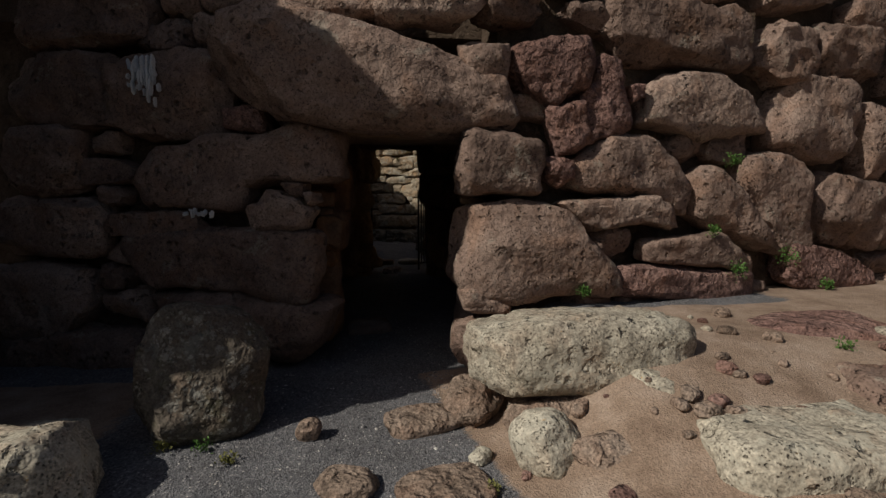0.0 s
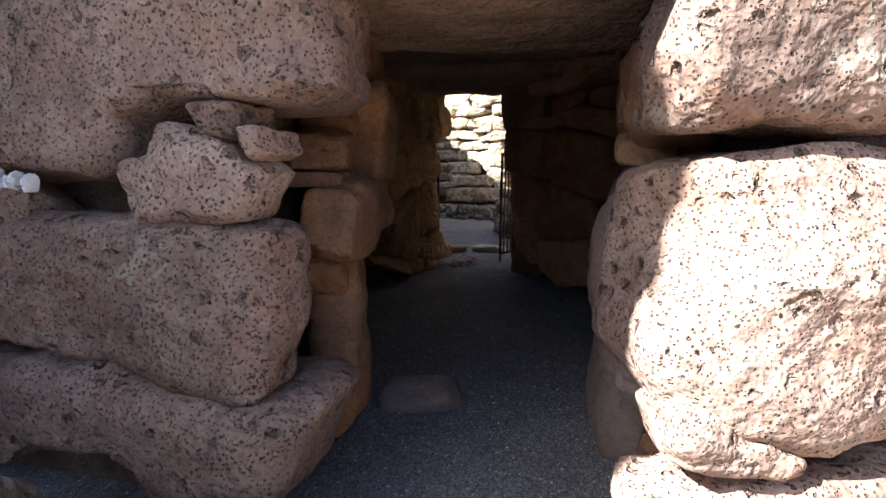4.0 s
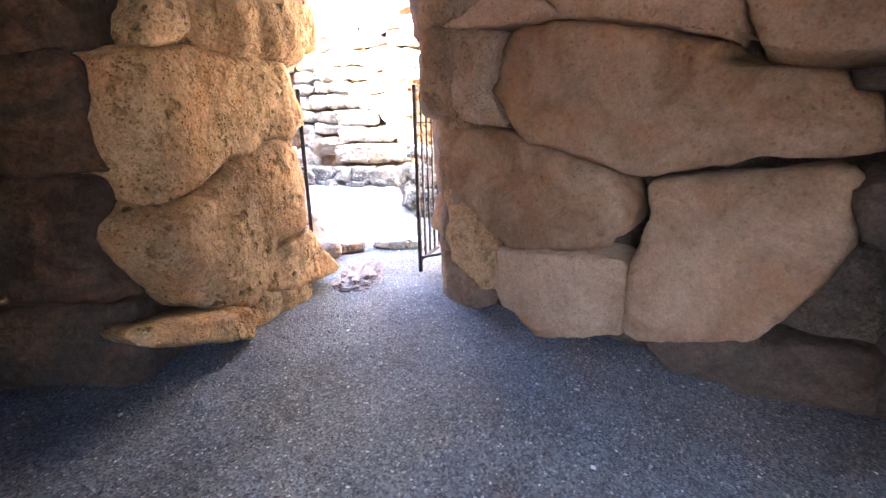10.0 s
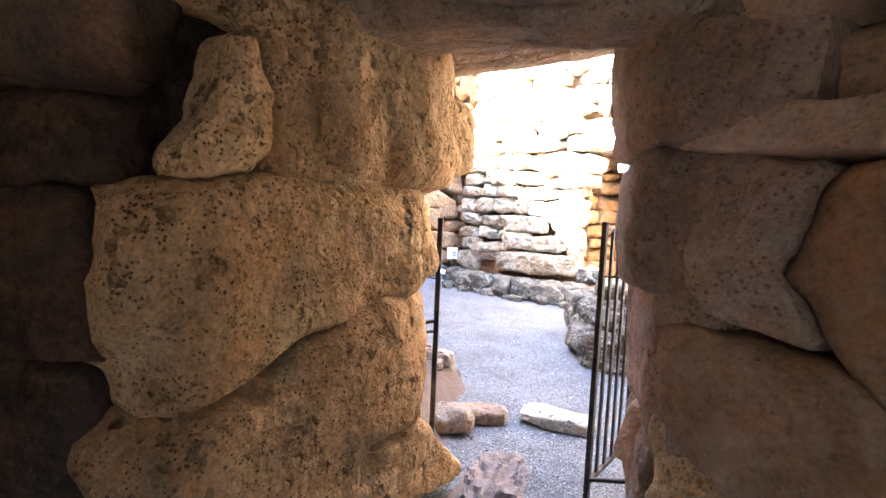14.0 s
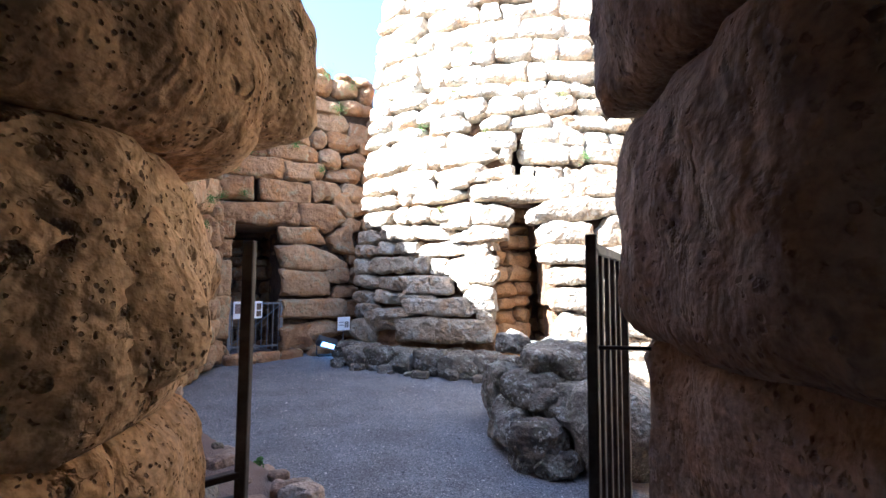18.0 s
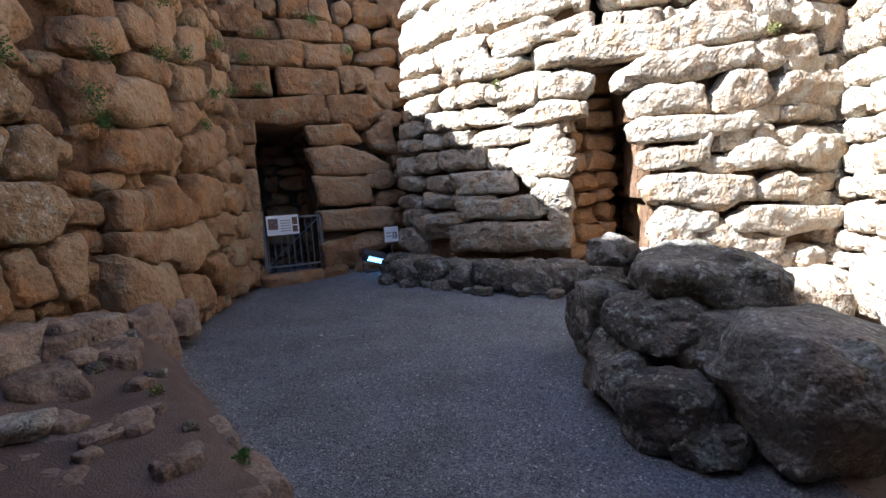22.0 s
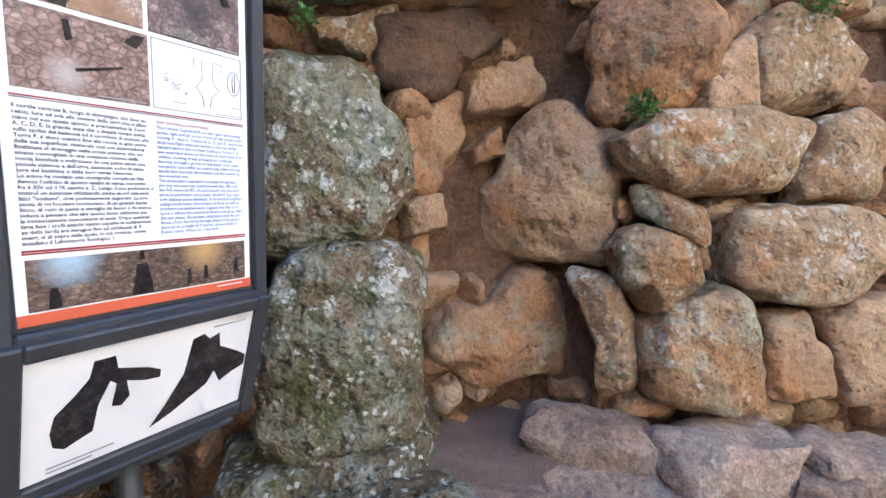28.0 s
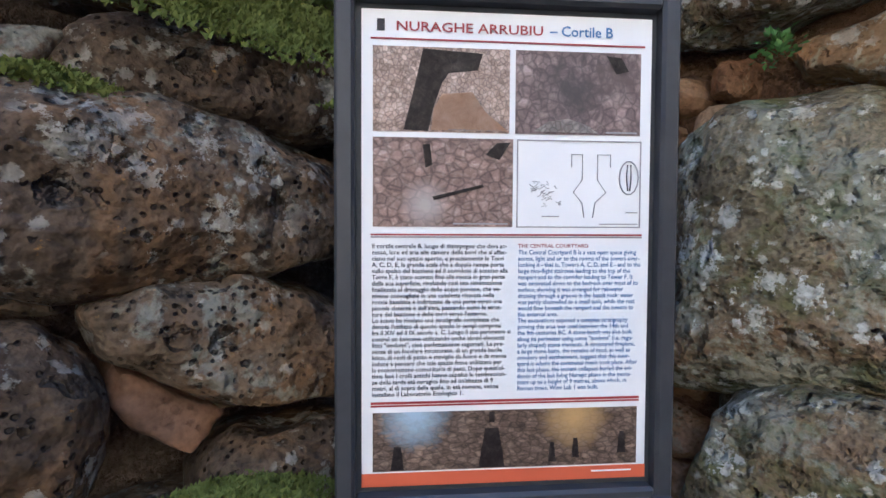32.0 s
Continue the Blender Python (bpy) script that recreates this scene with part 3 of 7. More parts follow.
    def fill(self, u0, u1, z0, z1, w=0.55, h=0.34, kind="block", mat=None, n=4.5, share=0.25, inward=0.0, seed=1, cells=9, singles=9.0, spread=0.45, tilt=5):
        """Courses of stones over part of the face, between and around the large ones. Those above singles are joined."""
        rnd = random.Random(seed)
        mat, z, rest = mat or self.mat, z0, []
        while z < z1 - h * 0.3:
            hh = h * rnd.uniform(0.75, 1.3)
            u = u0 - rnd.uniform(0, w * 0.6)
            while u < u1:
                ww = w * rnd.uniform(1 - spread, 1 + spread * 1.3)
                edges = [(a, b) for a, b, c, d in self.openings if min(z + hh, d) - max(z, c) > 0.04]
                for a, b in edges:
                    if u < a < u + ww:
                        ww = max(a - u, 0.04)
                    if a <= u < b:
                        u = b
                a, b = max(u, u0), min(u + ww, u1)
                if b - a > 0.10 and self.clear(a + 0.02, b - 0.02, z + 0.02, z + hh - 0.02, share):
                    k = rnd.randrange(14)
                    lift = rnd.uniform(-0.03, 0.03) if b - a > 0.2 else 0
                    d = rnd.uniform(0.4, 0.6)
                    m = self.matrix((a + b) / 2, z + hh / 2 + lift, d / 2 - 0.05 + inward + rnd.uniform(-0.035, 0.035), rnd.uniform(-tilt, tilt), rnd.uniform(-4, 4))
                    m = m @ Matrix.Diagonal(((b - a) * 1.06 * rnd.choice((1, -1)), d, hh * rnd.uniform(1.0, 1.12), 1))
                    if z < singles:
                        ob = new("stone", pool_rock(kind + mat.name, k, mat, n, cells))
                        ob.matrix_world = m
                        self.add(ob)
                    else:
                        rest.append((k, m))
                u += ww
            z += hh * 0.97
        if rest:
            verts, faces = [], []
            for k, m in rest:
                me = pool_rock(kind + mat.name + "far", k, mat, n, 4)
                start = len(verts)
                verts += [m @ v.co for v in me.vertices]
                faces += [[start + i for i in f.vertices] for f in me.polygons]
            ob = new("upper_stones", mesh_from("upper_stones", verts, faces, mat))
            ob.parent = self.ob
            tagged(ob, "upper courses of rough stones in shade and sun", kind="stuff")


def rubble(name, spots, mat, label, parent=None, seed=1):
    """Rough stones lying over a flat top, joined in one mesh."""
    rnd, verts, faces = random.Random(seed), [], []
    for x, y, z in spots:
        me = pool_rock("rubble" + mat.name, rnd.randrange(14), mat, 5.0, 4)
        m = pose(x + rnd.uniform(-0.1, 0.1), y + rnd.uniform(-0.1, 0.1), z, rnd.uniform(-9, 9), rnd.uniform(-9, 9), rnd.uniform(0, 360)) @ Matrix.Diagonal((rnd.uniform(0.5, 0.9), rnd.uniform(0.45, 0.7), rnd.uniform(0.2, 0.36), 1))
        start = len(verts)
        verts += [m @ v.co for v in me.vertices]
        faces += [[start + i for i in f.vertices] for f in me.polygons]
    ob = new(name, mesh_from(name, verts, faces, mat))
    ob.parent = parent
    return tagged(ob, label, kind="stuff")


def cap(wall, thick, mat, height=None):
    """Loose stones along the flat top of a wall."""
    spots, u = [], 0.1
    while u < wall.total:
        p, d, nrm = wall.spot(u, height or wall.height)
        k = 0.3
        while k < thick + 0.2:
            spots.append(tuple(p - nrm * k))
            k += 0.48
        u += 0.52
    rubble("top_stones", spots, mat, "rough stones along the top of the wall", wall.ob, int(wall.total * 100))


def boulder(name, x, y, z, w, d, h, yaw=0.0, rx=0.0, ry=0.0, mat=None, n=3.5, taper=0.0, label="", category="rock", group="", lump=0.12, cells=14, cuts=5):
    """A loose rock whose middle is at the given place."""
    ob = new(name, rock_mesh(name, (w, d, h), next_seed(), mat or BASALT, n, cells, taper, lump, cuts))
    ob.matrix_world = pose(x, y, z, rx, ry, yaw)
    return tagged(ob, label, category, group)


# ---- ground ----
def ease(a, b, v):
    s = min(max((v - a) / (b - a), 0), 1)
    return s * s * (3 - 2 * s)


def ledge_inside(x, y):
    """How far a place lies inside the raised rocky ledge of the court."""
    return min((-0.70 * (x + 0.95) - 0.71 * (y - 8.27)), y - 6.3, -0.45 - x)


def ground_height(x, y):
    z = 0.03 * noise.noise((x * 0.5, y * 0.5, 1.0)) * ease(0, 2, abs(y - 3) - 3)
    z += 0.55 * ease(0.65, 1.7, x) * ease(-2.6, -0.9, y) * (1 if y < 1.2 else 0)
    z += 0.20 * ease(0.9, 2.2, x) * ease(-4.0, -2.4, y) * (1 - ease(-2.6, -0.9, y)) * (1 if y < 1 else 0)
    z += 0.30 * ease(-0.12, 0.14, ledge_inside(x, y)) * (1 - ease(13.3, 13.9, y))
    z += 0.34 * ease(-2.35, -3.35, x) * ease(6.9, 7.7, y) * ease(10.9, 9.3, y)
    z += 0.10 * ease(13.3, 14.5, y) * ease(0.0, 1.0, 0.5 - x)
    z += 0.016 * noise.noise((x * 2.3, y * 2.3, 4.0)) + 0.008 * noise.noise((x * 7, y * 7, 9.0))
    return z


def gravel_share(x, y):
    if y < 0.1:
        return (ease(0.75, 0.35, x + 0.25 * (max(y, -9) + 1)) if x > -1 else ease(-2.2, -1.5, x)) * ease(-12, -9, y)
    if y < 6.2:
        return ease(4.5, 3.5, abs(x))
    return (1 - ease(-0.25, 0.05, ledge_inside(x, y))) * (1 - ease(1.4, 2.2, x) * ease(11.8, 10.8, y)) * ease(13.2, 12.6, y - max(0, -x) * 1.2)


def make_ground():
    xs = [-400, -120, -40, -15, -9] + [-6 + 0.125 * k for k in range(113)] + [10, 16, 40, 120, 400]
    ys = [-400, -120, -40, -15, -9] + [-6 + 0.125 * k for k in range(177)] + [18, 24, 40, 120, 400]
    verts = [(x, y, ground_height(x, y)) for y in ys for x in xs]
    w = len(xs)
    faces = [(j * w + i, j * w + i + 1, (j + 1) * w + i + 1, (j + 1) * w + i) for j in range(len(ys) - 1) for i in range(w - 1)]
    me = mesh_from("ground", verts, faces, GROUND)
    layer = me.attributes.new("gravel", "FLOAT", "POINT")
    layer.data.foreach_set("value", [gravel_share(x, y) for y in ys for x in xs])
    # share of the darker earth, from the inner door onwards
    layer = me.attributes.new("dark_earth", "FLOAT", "POINT")
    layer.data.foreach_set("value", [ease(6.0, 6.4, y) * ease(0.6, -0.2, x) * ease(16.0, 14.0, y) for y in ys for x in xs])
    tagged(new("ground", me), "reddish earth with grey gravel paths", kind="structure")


make_ground()


# ---- front: the tower's outer face with its doorway ----
FRONT_RIGHT = w = Wall("wall_front_right", [(0.62, -0.04), (1.6, 0.04), (3.2, 0.35), (6.5, 1.0)], 0.06, 4.6, BASALT, DARK_CORE, 0.7, ends=(0.5, 5.97), label="outer dry-stone wall of rough basalt boulders")
w.shaped(0.11, 2.16, 0.39, 2.15, 0.84, 2.06, 0.83, 1.58, 0.40, 1.61, 0.09, 1.60, 0.07, 1.78, proud=0.10, grow=1.02)
w.shaped(0.13, 1.50, 0.72, 1.53, 1.17, 1.36, 1.66, 0.86, 1.67, 0.63, 1.02, 0.63, 0.49, 0.59, 0.16, 0.68, 0.05, 0.87, proud=0.10, grow=1.02)
w.shaped(0.06, 0.75, 0.18, 0.77, 0.53, 0.59, 0.49, 0.53, 0.12, 0.57, proud=0.10, grow=1.02)
w.shaped(1.01, 1.96, 1.16, 1.90, 1.19, 1.73, 1.02, 1.66, 0.88, 1.76, 0.89, 1.89, mat=RED, n=3)
w.shaped(1.19, 1.86, 1.48, 2.16, 2.08, 2.18, 2.37, 1.94, 2.58, 1.67, 2.46, 1.34, 2.10, 1.57, 1.24, 1.64)
w.shaped(1.02, 1.53, 2.16, 1.59, 2.35, 1.20, 2.00, 1.34, 1.41, 1.25)
w.shaped(0.62, 2.91, 0.95, 3.03, 1.27, 3.02, 1.36, 2.80, 1.26, 2.54, 0.97, 2.37, 0.70, 2.55, 0.59, 2.70, mat=RED)
w.shaped(1.43, 2.84, 1.64, 2.83, 1.79, 2.21, 1.30, 2.08, 1.24, 2.46, 1.39, 2.59, mat=RED)
w.shaped(0.92, 2.37, 1.27, 2.46, 1.33, 2.08, 1.08, 1.98, mat=RED)
w.shaped(2.00, 2.64, 2.45, 2.82, 2.93, 2.84, 3.33, 2.61, 3.59, 2.29, 2.72, 2.19, 1.88, 2.28, n=3.5)
w.shaped(2.59, 1.81, 2.86, 1.87, 3.26, 1.58, 3.71, 0.98, 3.16, 1.14, 2.64, 1.38)
w.shaped(3.27, 1.95, 3.69, 2.02, 4.22, 1.91, 4.29, 0.96, 3.71, 0.98, 3.33, 1.58)
w.shaped(1.98, 1.13, 2.90, 1.19, 3.24, 0.94, 3.25, 0.80, 2.02, 0.94)
w.shaped(1.72, 0.86, 1.85, 0.90, 3.32, 0.78, 3.34, 0.45, 1.67, 0.61, mat=RED)
w.shaped(1.75, 2.62, 1.92, 2.65, 1.92, 2.51, 1.79, 2.47, mat=RED)
w.stone(0.60, 0.25, 1.13, 0.5)
w.stone(-0.15, 3.34, 0.95, 0.5, d=0.5)
w.stone(0.55, 3.36, 0.6, 0.44, d=0.5)
w.stone(0.30, 2.70, 0.45, 0.5, d=0.45)
w.stone(2.45, 3.22, 1.8, 0.65)
w.stone(4.34, 2.47, 1.30, 0.98, rot=5)
w.stone(4.75, 3.21, 1.15, 0.62)
w.stone(4.95, 1.41, 1.20, 0.85, rot=12)
w.stone(4.57, 0.72, 1.40, 0.5, rot=12, mat=RED)
w.stone(3.87, 3.12, 0.75, 0.66)
w.stone(5.40, 2.23, 0.69, 0.86)
w.fill(0.05, 5.9, 0.1, 2.4, 0.42, 0.30, "front", share=0.30, inward=0.10, seed=11)
w.blocks(1.2, 5.9, 2.3, 4.4, 40, 0.95, 0.55, 112, kind="front")
w.fill(0.7, 5.9, 2.4, 4.4, 0.5, 0.36, "front", share=0.30, inward=0.05, seed=12)

FRONT_LEFT = w = Wall("wall_front_left", [(-3.7, 0.75), (-2.2, 0.42), (-0.62, 0.12)], 0.08, 4.6, BASALT, DARK_CORE, 0.7, ends=(-0.6, 2.65), label="outer dry-stone wall of rough basalt boulders")
w.stone(1.74, 2.50, 1.1, 0.78)
w.stone(0.71, 2.51, 1.10, 0.78)
w.stone(0.44, 1.91, 0.83, 0.63)
w.stone(0.51, 1.30, 1.12, 0.58)
w.stone(0.38, 0.55, 1.08, 0.81)
w.stone(0.66, 0.0, 1.54, 0.65)
w.shaped(1.39, 1.74, 1.57, 1.97, 2.21, 2.19, 2.74, 2.13, 2.91, 2.24, 3.13, 2.29, 3.26, 2.11, 3.31, 1.82, 3.30, 1.58, 3.17, 1.58, 3.06, 1.72, 2.85, 1.73, 2.51, 1.64, 2.51, 1.41, 1.55, 1.41, grow=1.03)
w.shaped(2.49, 1.46, 2.71, 1.65, 2.99, 1.55, 3.14, 1.46, 3.04, 1.29, 2.57, 1.25, n=3.5, grow=1.03)
w.shaped(2.84, 1.71, 3.04, 1.70, 3.05, 1.57, 2.93, 1.58, grow=1.03)
w.shaped(3.05, 1.62, 3.14, 1.61, 3.16, 1.53, 3.09, 1.50, grow=1.03)
w.shaped(1.29, 1.23, 1.59, 1.30, 3.20, 1.28, 3.20, 1.09, 3.15, 0.83, 3.07, 0.61, 2.86, 0.59, 2.47, 0.69, 1.57, 0.75, 1.30, 1.03, d=0.36, grow=1.0)
w.shaped(1.53, 0.71, 2.47, 0.69, 3.05, 0.58, 3.25, 0.84, 3.28, 0.61, 3.16, 0.34, 2.91, 0.08, 2.62, 0.06, 2.56, 0.30, 1.72, 0.40, grow=1.03)
w.shaped(2.30, 2.37, 2.63, 2.37, 2.74, 2.14, 2.31, 2.17, mat=RED, grow=1.03)
w.stone(1.60, 1.32, 0.9, 0.25)
w.stone(0.9, 3.2, 1.3, 0.5)
w.fill(0.0, 3.1, 0.1, 2.9, 0.40, 0.28, "front", share=0.30, inward=0.10, seed=13)
w.fill(0.0, 3.1, 2.9, 4.4, 0.62, 0.42, "front", share=0.30, inward=0.05, seed=14)
w.stone(3.35, 3.42, 1.6, 0.5)

lintel = boulder("lintel_stone", -0.12, 0.33, 2.60, 2.65, 0.75, 0.84, 0, 0, 9, BASALT, 4.5, -0.30, "massive dark basalt lintel stone over the doorway", "lintel", cells=26)

# the bastion, partly out of view, set to throw its shade over the doorway
BASTION = w = Wall("wall_bastion", [(-3.3, -1.72), (-3.45, -0.6), (-3.8, 0.9)], 0.02, 5.75, BASALT, DARK_CORE, 2.5, label="high shaded bastion wall of dark basalt")
w.fill(0, 2.7, 0, 5.7, 0.8, 0.55, "front", inward=0.0, seed=15, singles=3.6)
# lower end, out of view, added to shape the edge of that shade
w = Wall("wall_bastion_end", [(-3.25, -2.06), (-3.3, -1.72)], 0.02, 4.1, BASALT, DARK_CORE, 2.5, label="broken lower end of the bastion wall")
w.fill(0, 0.28, 0, 4.1, 0.3, 0.45, "front", inward=0.0, seed=16)

# unseen walls behind the start of the walk, added to cut the sky's light
w = Wall("wall_outer_yard", [(8.4, 1.2), (9.2, -5.0), (6.0, -10.2), (-4.0, -10.4), (-7.2, -7.0), (-6.0, -2.2)], 0.04, 2.6, BASALT, DARK_CORE, 0.8, label="low outer wall of basalt stones round the yard")
w.fill(0.0, w.total, 0.0, 2.5, 0.8, 0.5, "front", seed=17, singles=0.0)

# ---- passage and guard chamber ----
w = Wall("wall_chamber_left", [(-0.62, 0.12), (-0.55, 1.9), (-2.5, 2.2), (-2.6, 4.3), (-1.05, 4.25), (-0.40, 5.6), (-0.45, 6.1)], 0, 3.3, SMOOTH, DARK_CORE, 0.5, ends=(0.75, 9.1), label="inner wall of large smoothed stone blocks")
# passage, left hand
w.shaped(0.62, 1.37, 0.75, 1.39, 0.89, 1.42, 1.32, 1.41, 1.39, 1.37, 1.36, 1.33, 1.52, 1.27, 1.55, 1.22, 1.41, 1.10, 1.24, 1.12, 1.01, 1.09, 0.84, 1.07, 0.72, 1.05, 0.59, 1.10, 0.56, 1.17, mat=WARM, proud=0.19, grow=1.1)
w.shaped(1.18, 1.95, 1.62, 1.98, 1.65, 1.70, 1.63, 1.42, 1.44, 1.40, 1.12, 1.43, 1.16, 1.60, mat=WARM, proud=0.20, n=7, grow=1.04)
w.shaped(1.00, 1.74, 1.26, 1.84, 1.21, 1.60, 1.16, 1.49, 1.07, 1.42, 0.95, 1.43, 0.92, 1.47, 0.93, 1.57, mat=WARM, proud=0.05)
w.shaped(0.83, 1.65, 0.97, 1.68, 0.94, 1.58, 0.92, 1.48, 0.84, 1.47, 0.77, 1.47, mat=WARM)
w.shaped(0.83, 1.46, 0.90, 1.47, 0.95, 1.43, 0.91, 1.42, 0.82, 1.42, mat=WARM)
w.shaped(0.73, 1.46, 0.82, 1.46, 0.81, 1.41, 0.71, 1.39, mat=WARM)
w.shaped(0.97, 1.05, 1.05, 1.05, 1.14, 0.91, 1.18, 0.70, 1.16, 0.10, 0.78, 0.10, 0.82, 0.70, 0.84, 0.97, mat=WARM, proud=0.12, n=3.5, grow=1.1)
w.shaped(0.72, 1.05, 0.83, 0.97, 0.81, 0.83, 0.66, 0.98, mat=WARM)
w.stone(1.48, 2.18, 0.7, 0.40, mat=WARM)
w.stone(0.80, 2.0, 0.6, 0.4, mat=WARM)
w.stone(1.50, 0.25, 0.5, 0.5, mat=WARM, n=3, proud=-0.06)
# pier beside the inner door
w.shaped(7.57, 1.70, 7.63, 1.80, 8.02, 1.86, 8.91, 1.90, 9.10, 1.42, 8.85, 1.37, 8.43, 1.23, 8.22, 1.24, 7.84, 1.07, 7.70, 1.03, 7.67, 1.10, 7.58, 1.26, 7.56, 1.45, mat=PIER, n=7, proud=0.08, d=0.8, cells=26, lump=0.08)
w.shaped(7.67, 1.06, 7.93, 1.05, 8.29, 1.22, 8.90, 1.35, 8.98, 0.62, 8.62, 0.55, 8.54, 0.40, 8.20, 0.20, 7.76, 0.45, 7.51, 0.90, mat=PIER, n=6, proud=0.10, cells=26, lump=0.08)
w.shaped(8.62, 0.53, 8.98, 0.58, 9.51, 0.06, 8.76, 0.16, 8.30, 0.29, mat=PIER, n=7, cells=26, lump=0.08)
w.shaped(8.03, 2.05, 8.04, 2.44, 8.81, 2.64, 8.84, 2.43, 9.40, 2.37, 9.44, 2.02, 8.44, 1.86, 8.03, 1.87, mat=PIER, n=7, cells=26, lump=0.08)
w.shaped(7.80, 2.04, 7.87, 2.34, 7.96, 2.37, 8.03, 2.15, 8.02, 1.98, 7.97, 1.88, 7.70, 1.83, 7.69, 1.93, mat=PIER, grow=1.0, n=7, cells=26, lump=0.08)
w.shaped(7.32, 0.45, 8.10, 0.25, 8.29, 0.12, 8.13, 0.02, 7.35, 0.34, mat=PIER, n=6, proud=0.16)
w.stone(9.0, 0.30, 0.75, 0.56, rot=-10, mat=PIER, n=3, proud=0.02)
w.corner_stone(-0.42, 6.14, -0.36, 5.85, -0.33, 5.56, -0.66, 4.95, -1.1, 5.2, -1.0, 6.1, z0=1.30, z1=1.90, mat=PIER)
w.corner_stone(-0.36, 6.10, -0.24, 5.85, -0.26, 5.56, -0.60, 4.95, -1.1, 5.2, -1.0, 6.1, z0=1.88, z1=2.66, mat=PIER)
w.corner_stone(-0.44, 6.12, -0.38, 5.85, -0.36, 5.60, -0.66, 5.00, -1.1, 5.2, -1.0, 6.1, z0=0.58, z1=1.34, mat=PIER)
w.corner_stone(-0.42, 6.10, -0.36, 5.85, -0.38, 5.62, -0.66, 5.05, -1.1, 5.2, -1.0, 6.1, z0=-0.1, z1=0.62, mat=PIER)
w.stone(8.2, 2.62, 1.6, 0.42, mat=PIER)
# blocks behind the pier, with the shade there put into their colour
w.shaped(6.35, 0.05, 6.32, 0.52, 7.30, 0.48, 7.30, 0.02, mat=SHADE_STONE, n=7, proud=-0.10, lump=0.08)
w.shaped(6.30, 0.55, 6.35, 1.20, 7.26, 1.16, 7.28, 0.52, mat=SHADE_STONE, n=7, proud=-0.12, lump=0.08)
w.shaped(6.42, 1.24, 6.40, 1.72, 7.28, 1.78, 7.28, 1.20, mat=SHADE_STONE, n=7, proud=-0.10, lump=0.08)
w.shaped(6.60, 1.76, 6.58, 2.08, 7.34, 2.10, 7.34, 1.82, mat=SHADE_STONE, n=6, proud=-0.12, lump=0.08)
w.shaped(6.30, 2.12, 6.32, 2.75, 7.40, 2.80, 7.42, 2.14, mat=SHADE_STONE, n=7, proud=0.0, lump=0.08)
w.fill(1.8, 6.3, 0.0, 3.2, 0.75, 0.48, "innersoot", mat=SHADE_STONE, share=0.3, inward=0.05, seed=21)
w.fill(6.3, 6.9, 0.0, 3.2, 0.6, 0.42, "innersoot", mat=SHADE_STONE, share=0.3, inward=0.08, seed=27)
w.fill(0.75, 1.8, 0.0, 3.2, 0.4, 0.3, "innerwarm", mat=WARM, share=0.35, inward=0.12, seed=22)
w.fill(7.6, 9.5, 0.0, 3.2, 0.4, 0.3, "innerpier", mat=PIER, share=0.35, inward=0.14, seed=23)

w = Wall("wall_chamber_right", [(0.78, 6.1), (0.69, 5.3), (2.2, 3.35), (2.7, 2.7), (1.15, 1.9), (0.62, -0.04)], 0, 3.3, SMOOTH, DARK_CORE, 0.5, ends=(0.35, 7.1), label="inner wall of large smoothed stone blocks")
FLAT = dict(mat=SMOOTH, n=10, lump=0.05, d=0.8, cells=30, grow=1.01)
w.corner_stone(0.74, 6.14, 0.68, 5.75, 0.64, 5.25, 1.02, 4.86, 1.30, 5.1, 1.3, 6.0, z0=1.44, z1=2.06, mat=JAMB)
w.corner_stone(0.66, 6.12, 0.60, 5.7, 0.66, 5.15, 1.05, 4.80, 1.35, 5.1, 1.3, 6.0, z0=2.04, z1=2.76, mat=JAMB)
w.corner_stone(0.80, 6.14, 0.76, 5.7, 0.74, 5.22, 0.92, 5.02, 1.35, 5.2, 1.3, 6.0, z0=0.74, z1=1.53, mat=JAMB)
w.corner_stone(0.82, 6.10, 0.80, 5.7, 0.74, 5.35, 0.95, 5.05, 1.35, 5.2, 1.3, 6.0, z0=-0.1, z1=0.80, mat=JAMB)
w.shaped(1.22, 1.98, 1.45, 1.95, 1.33, 1.62, 1.50, 1.38, 1.20, 1.42, 1.02, 1.46, 1.02, 2.00, mat=JAMB, proud=0.03, n=8, lump=0.06)
w.shaped(1.47, 1.97, 1.85, 1.97, 2.63, 1.78, 2.86, 1.64, 3.16, 1.59, 3.30, 1.42, 3.32, 1.26, 3.21, 1.22, 2.53, 1.17, 2.34, 1.11, 1.59, 1.30, 1.34, 1.60, proud=0.04, **FLAT)
w.shaped(0.90, 1.41, 1.50, 1.34, 2.26, 1.12, 2.41, 0.96, 2.39, 0.82, 2.13, 0.66, 1.54, 0.58, 1.33, 0.66, 0.91, 1.02, proud=0.04, **FLAT)
w.shaped(2.35, 1.09, 3.22, 1.20, 3.27, 0.89, 3.18, 0.62, 2.98, 0.31, 2.31, 0.14, 2.33, 0.64, 2.43, 0.94, proud=0.04, **FLAT)
w.shaped(1.38, 0.56, 2.13, 0.64, 2.31, 0.63, 2.30, 0.13, 1.79, -0.02, 1.54, 0.07, 1.38, 0.22, proud=0.04, **FLAT)
w.shaped(0.89, 1.02, 1.33, 0.64, 1.38, 0.17, 0.97, 0.38, mat=PIER, proud=0.02, n=5, cells=22)
w.shaped(0.92, 2.22, 1.64, 2.14, 1.85, 1.98, 1.48, 1.98, 0.91, 2.03, proud=0.04, **FLAT)
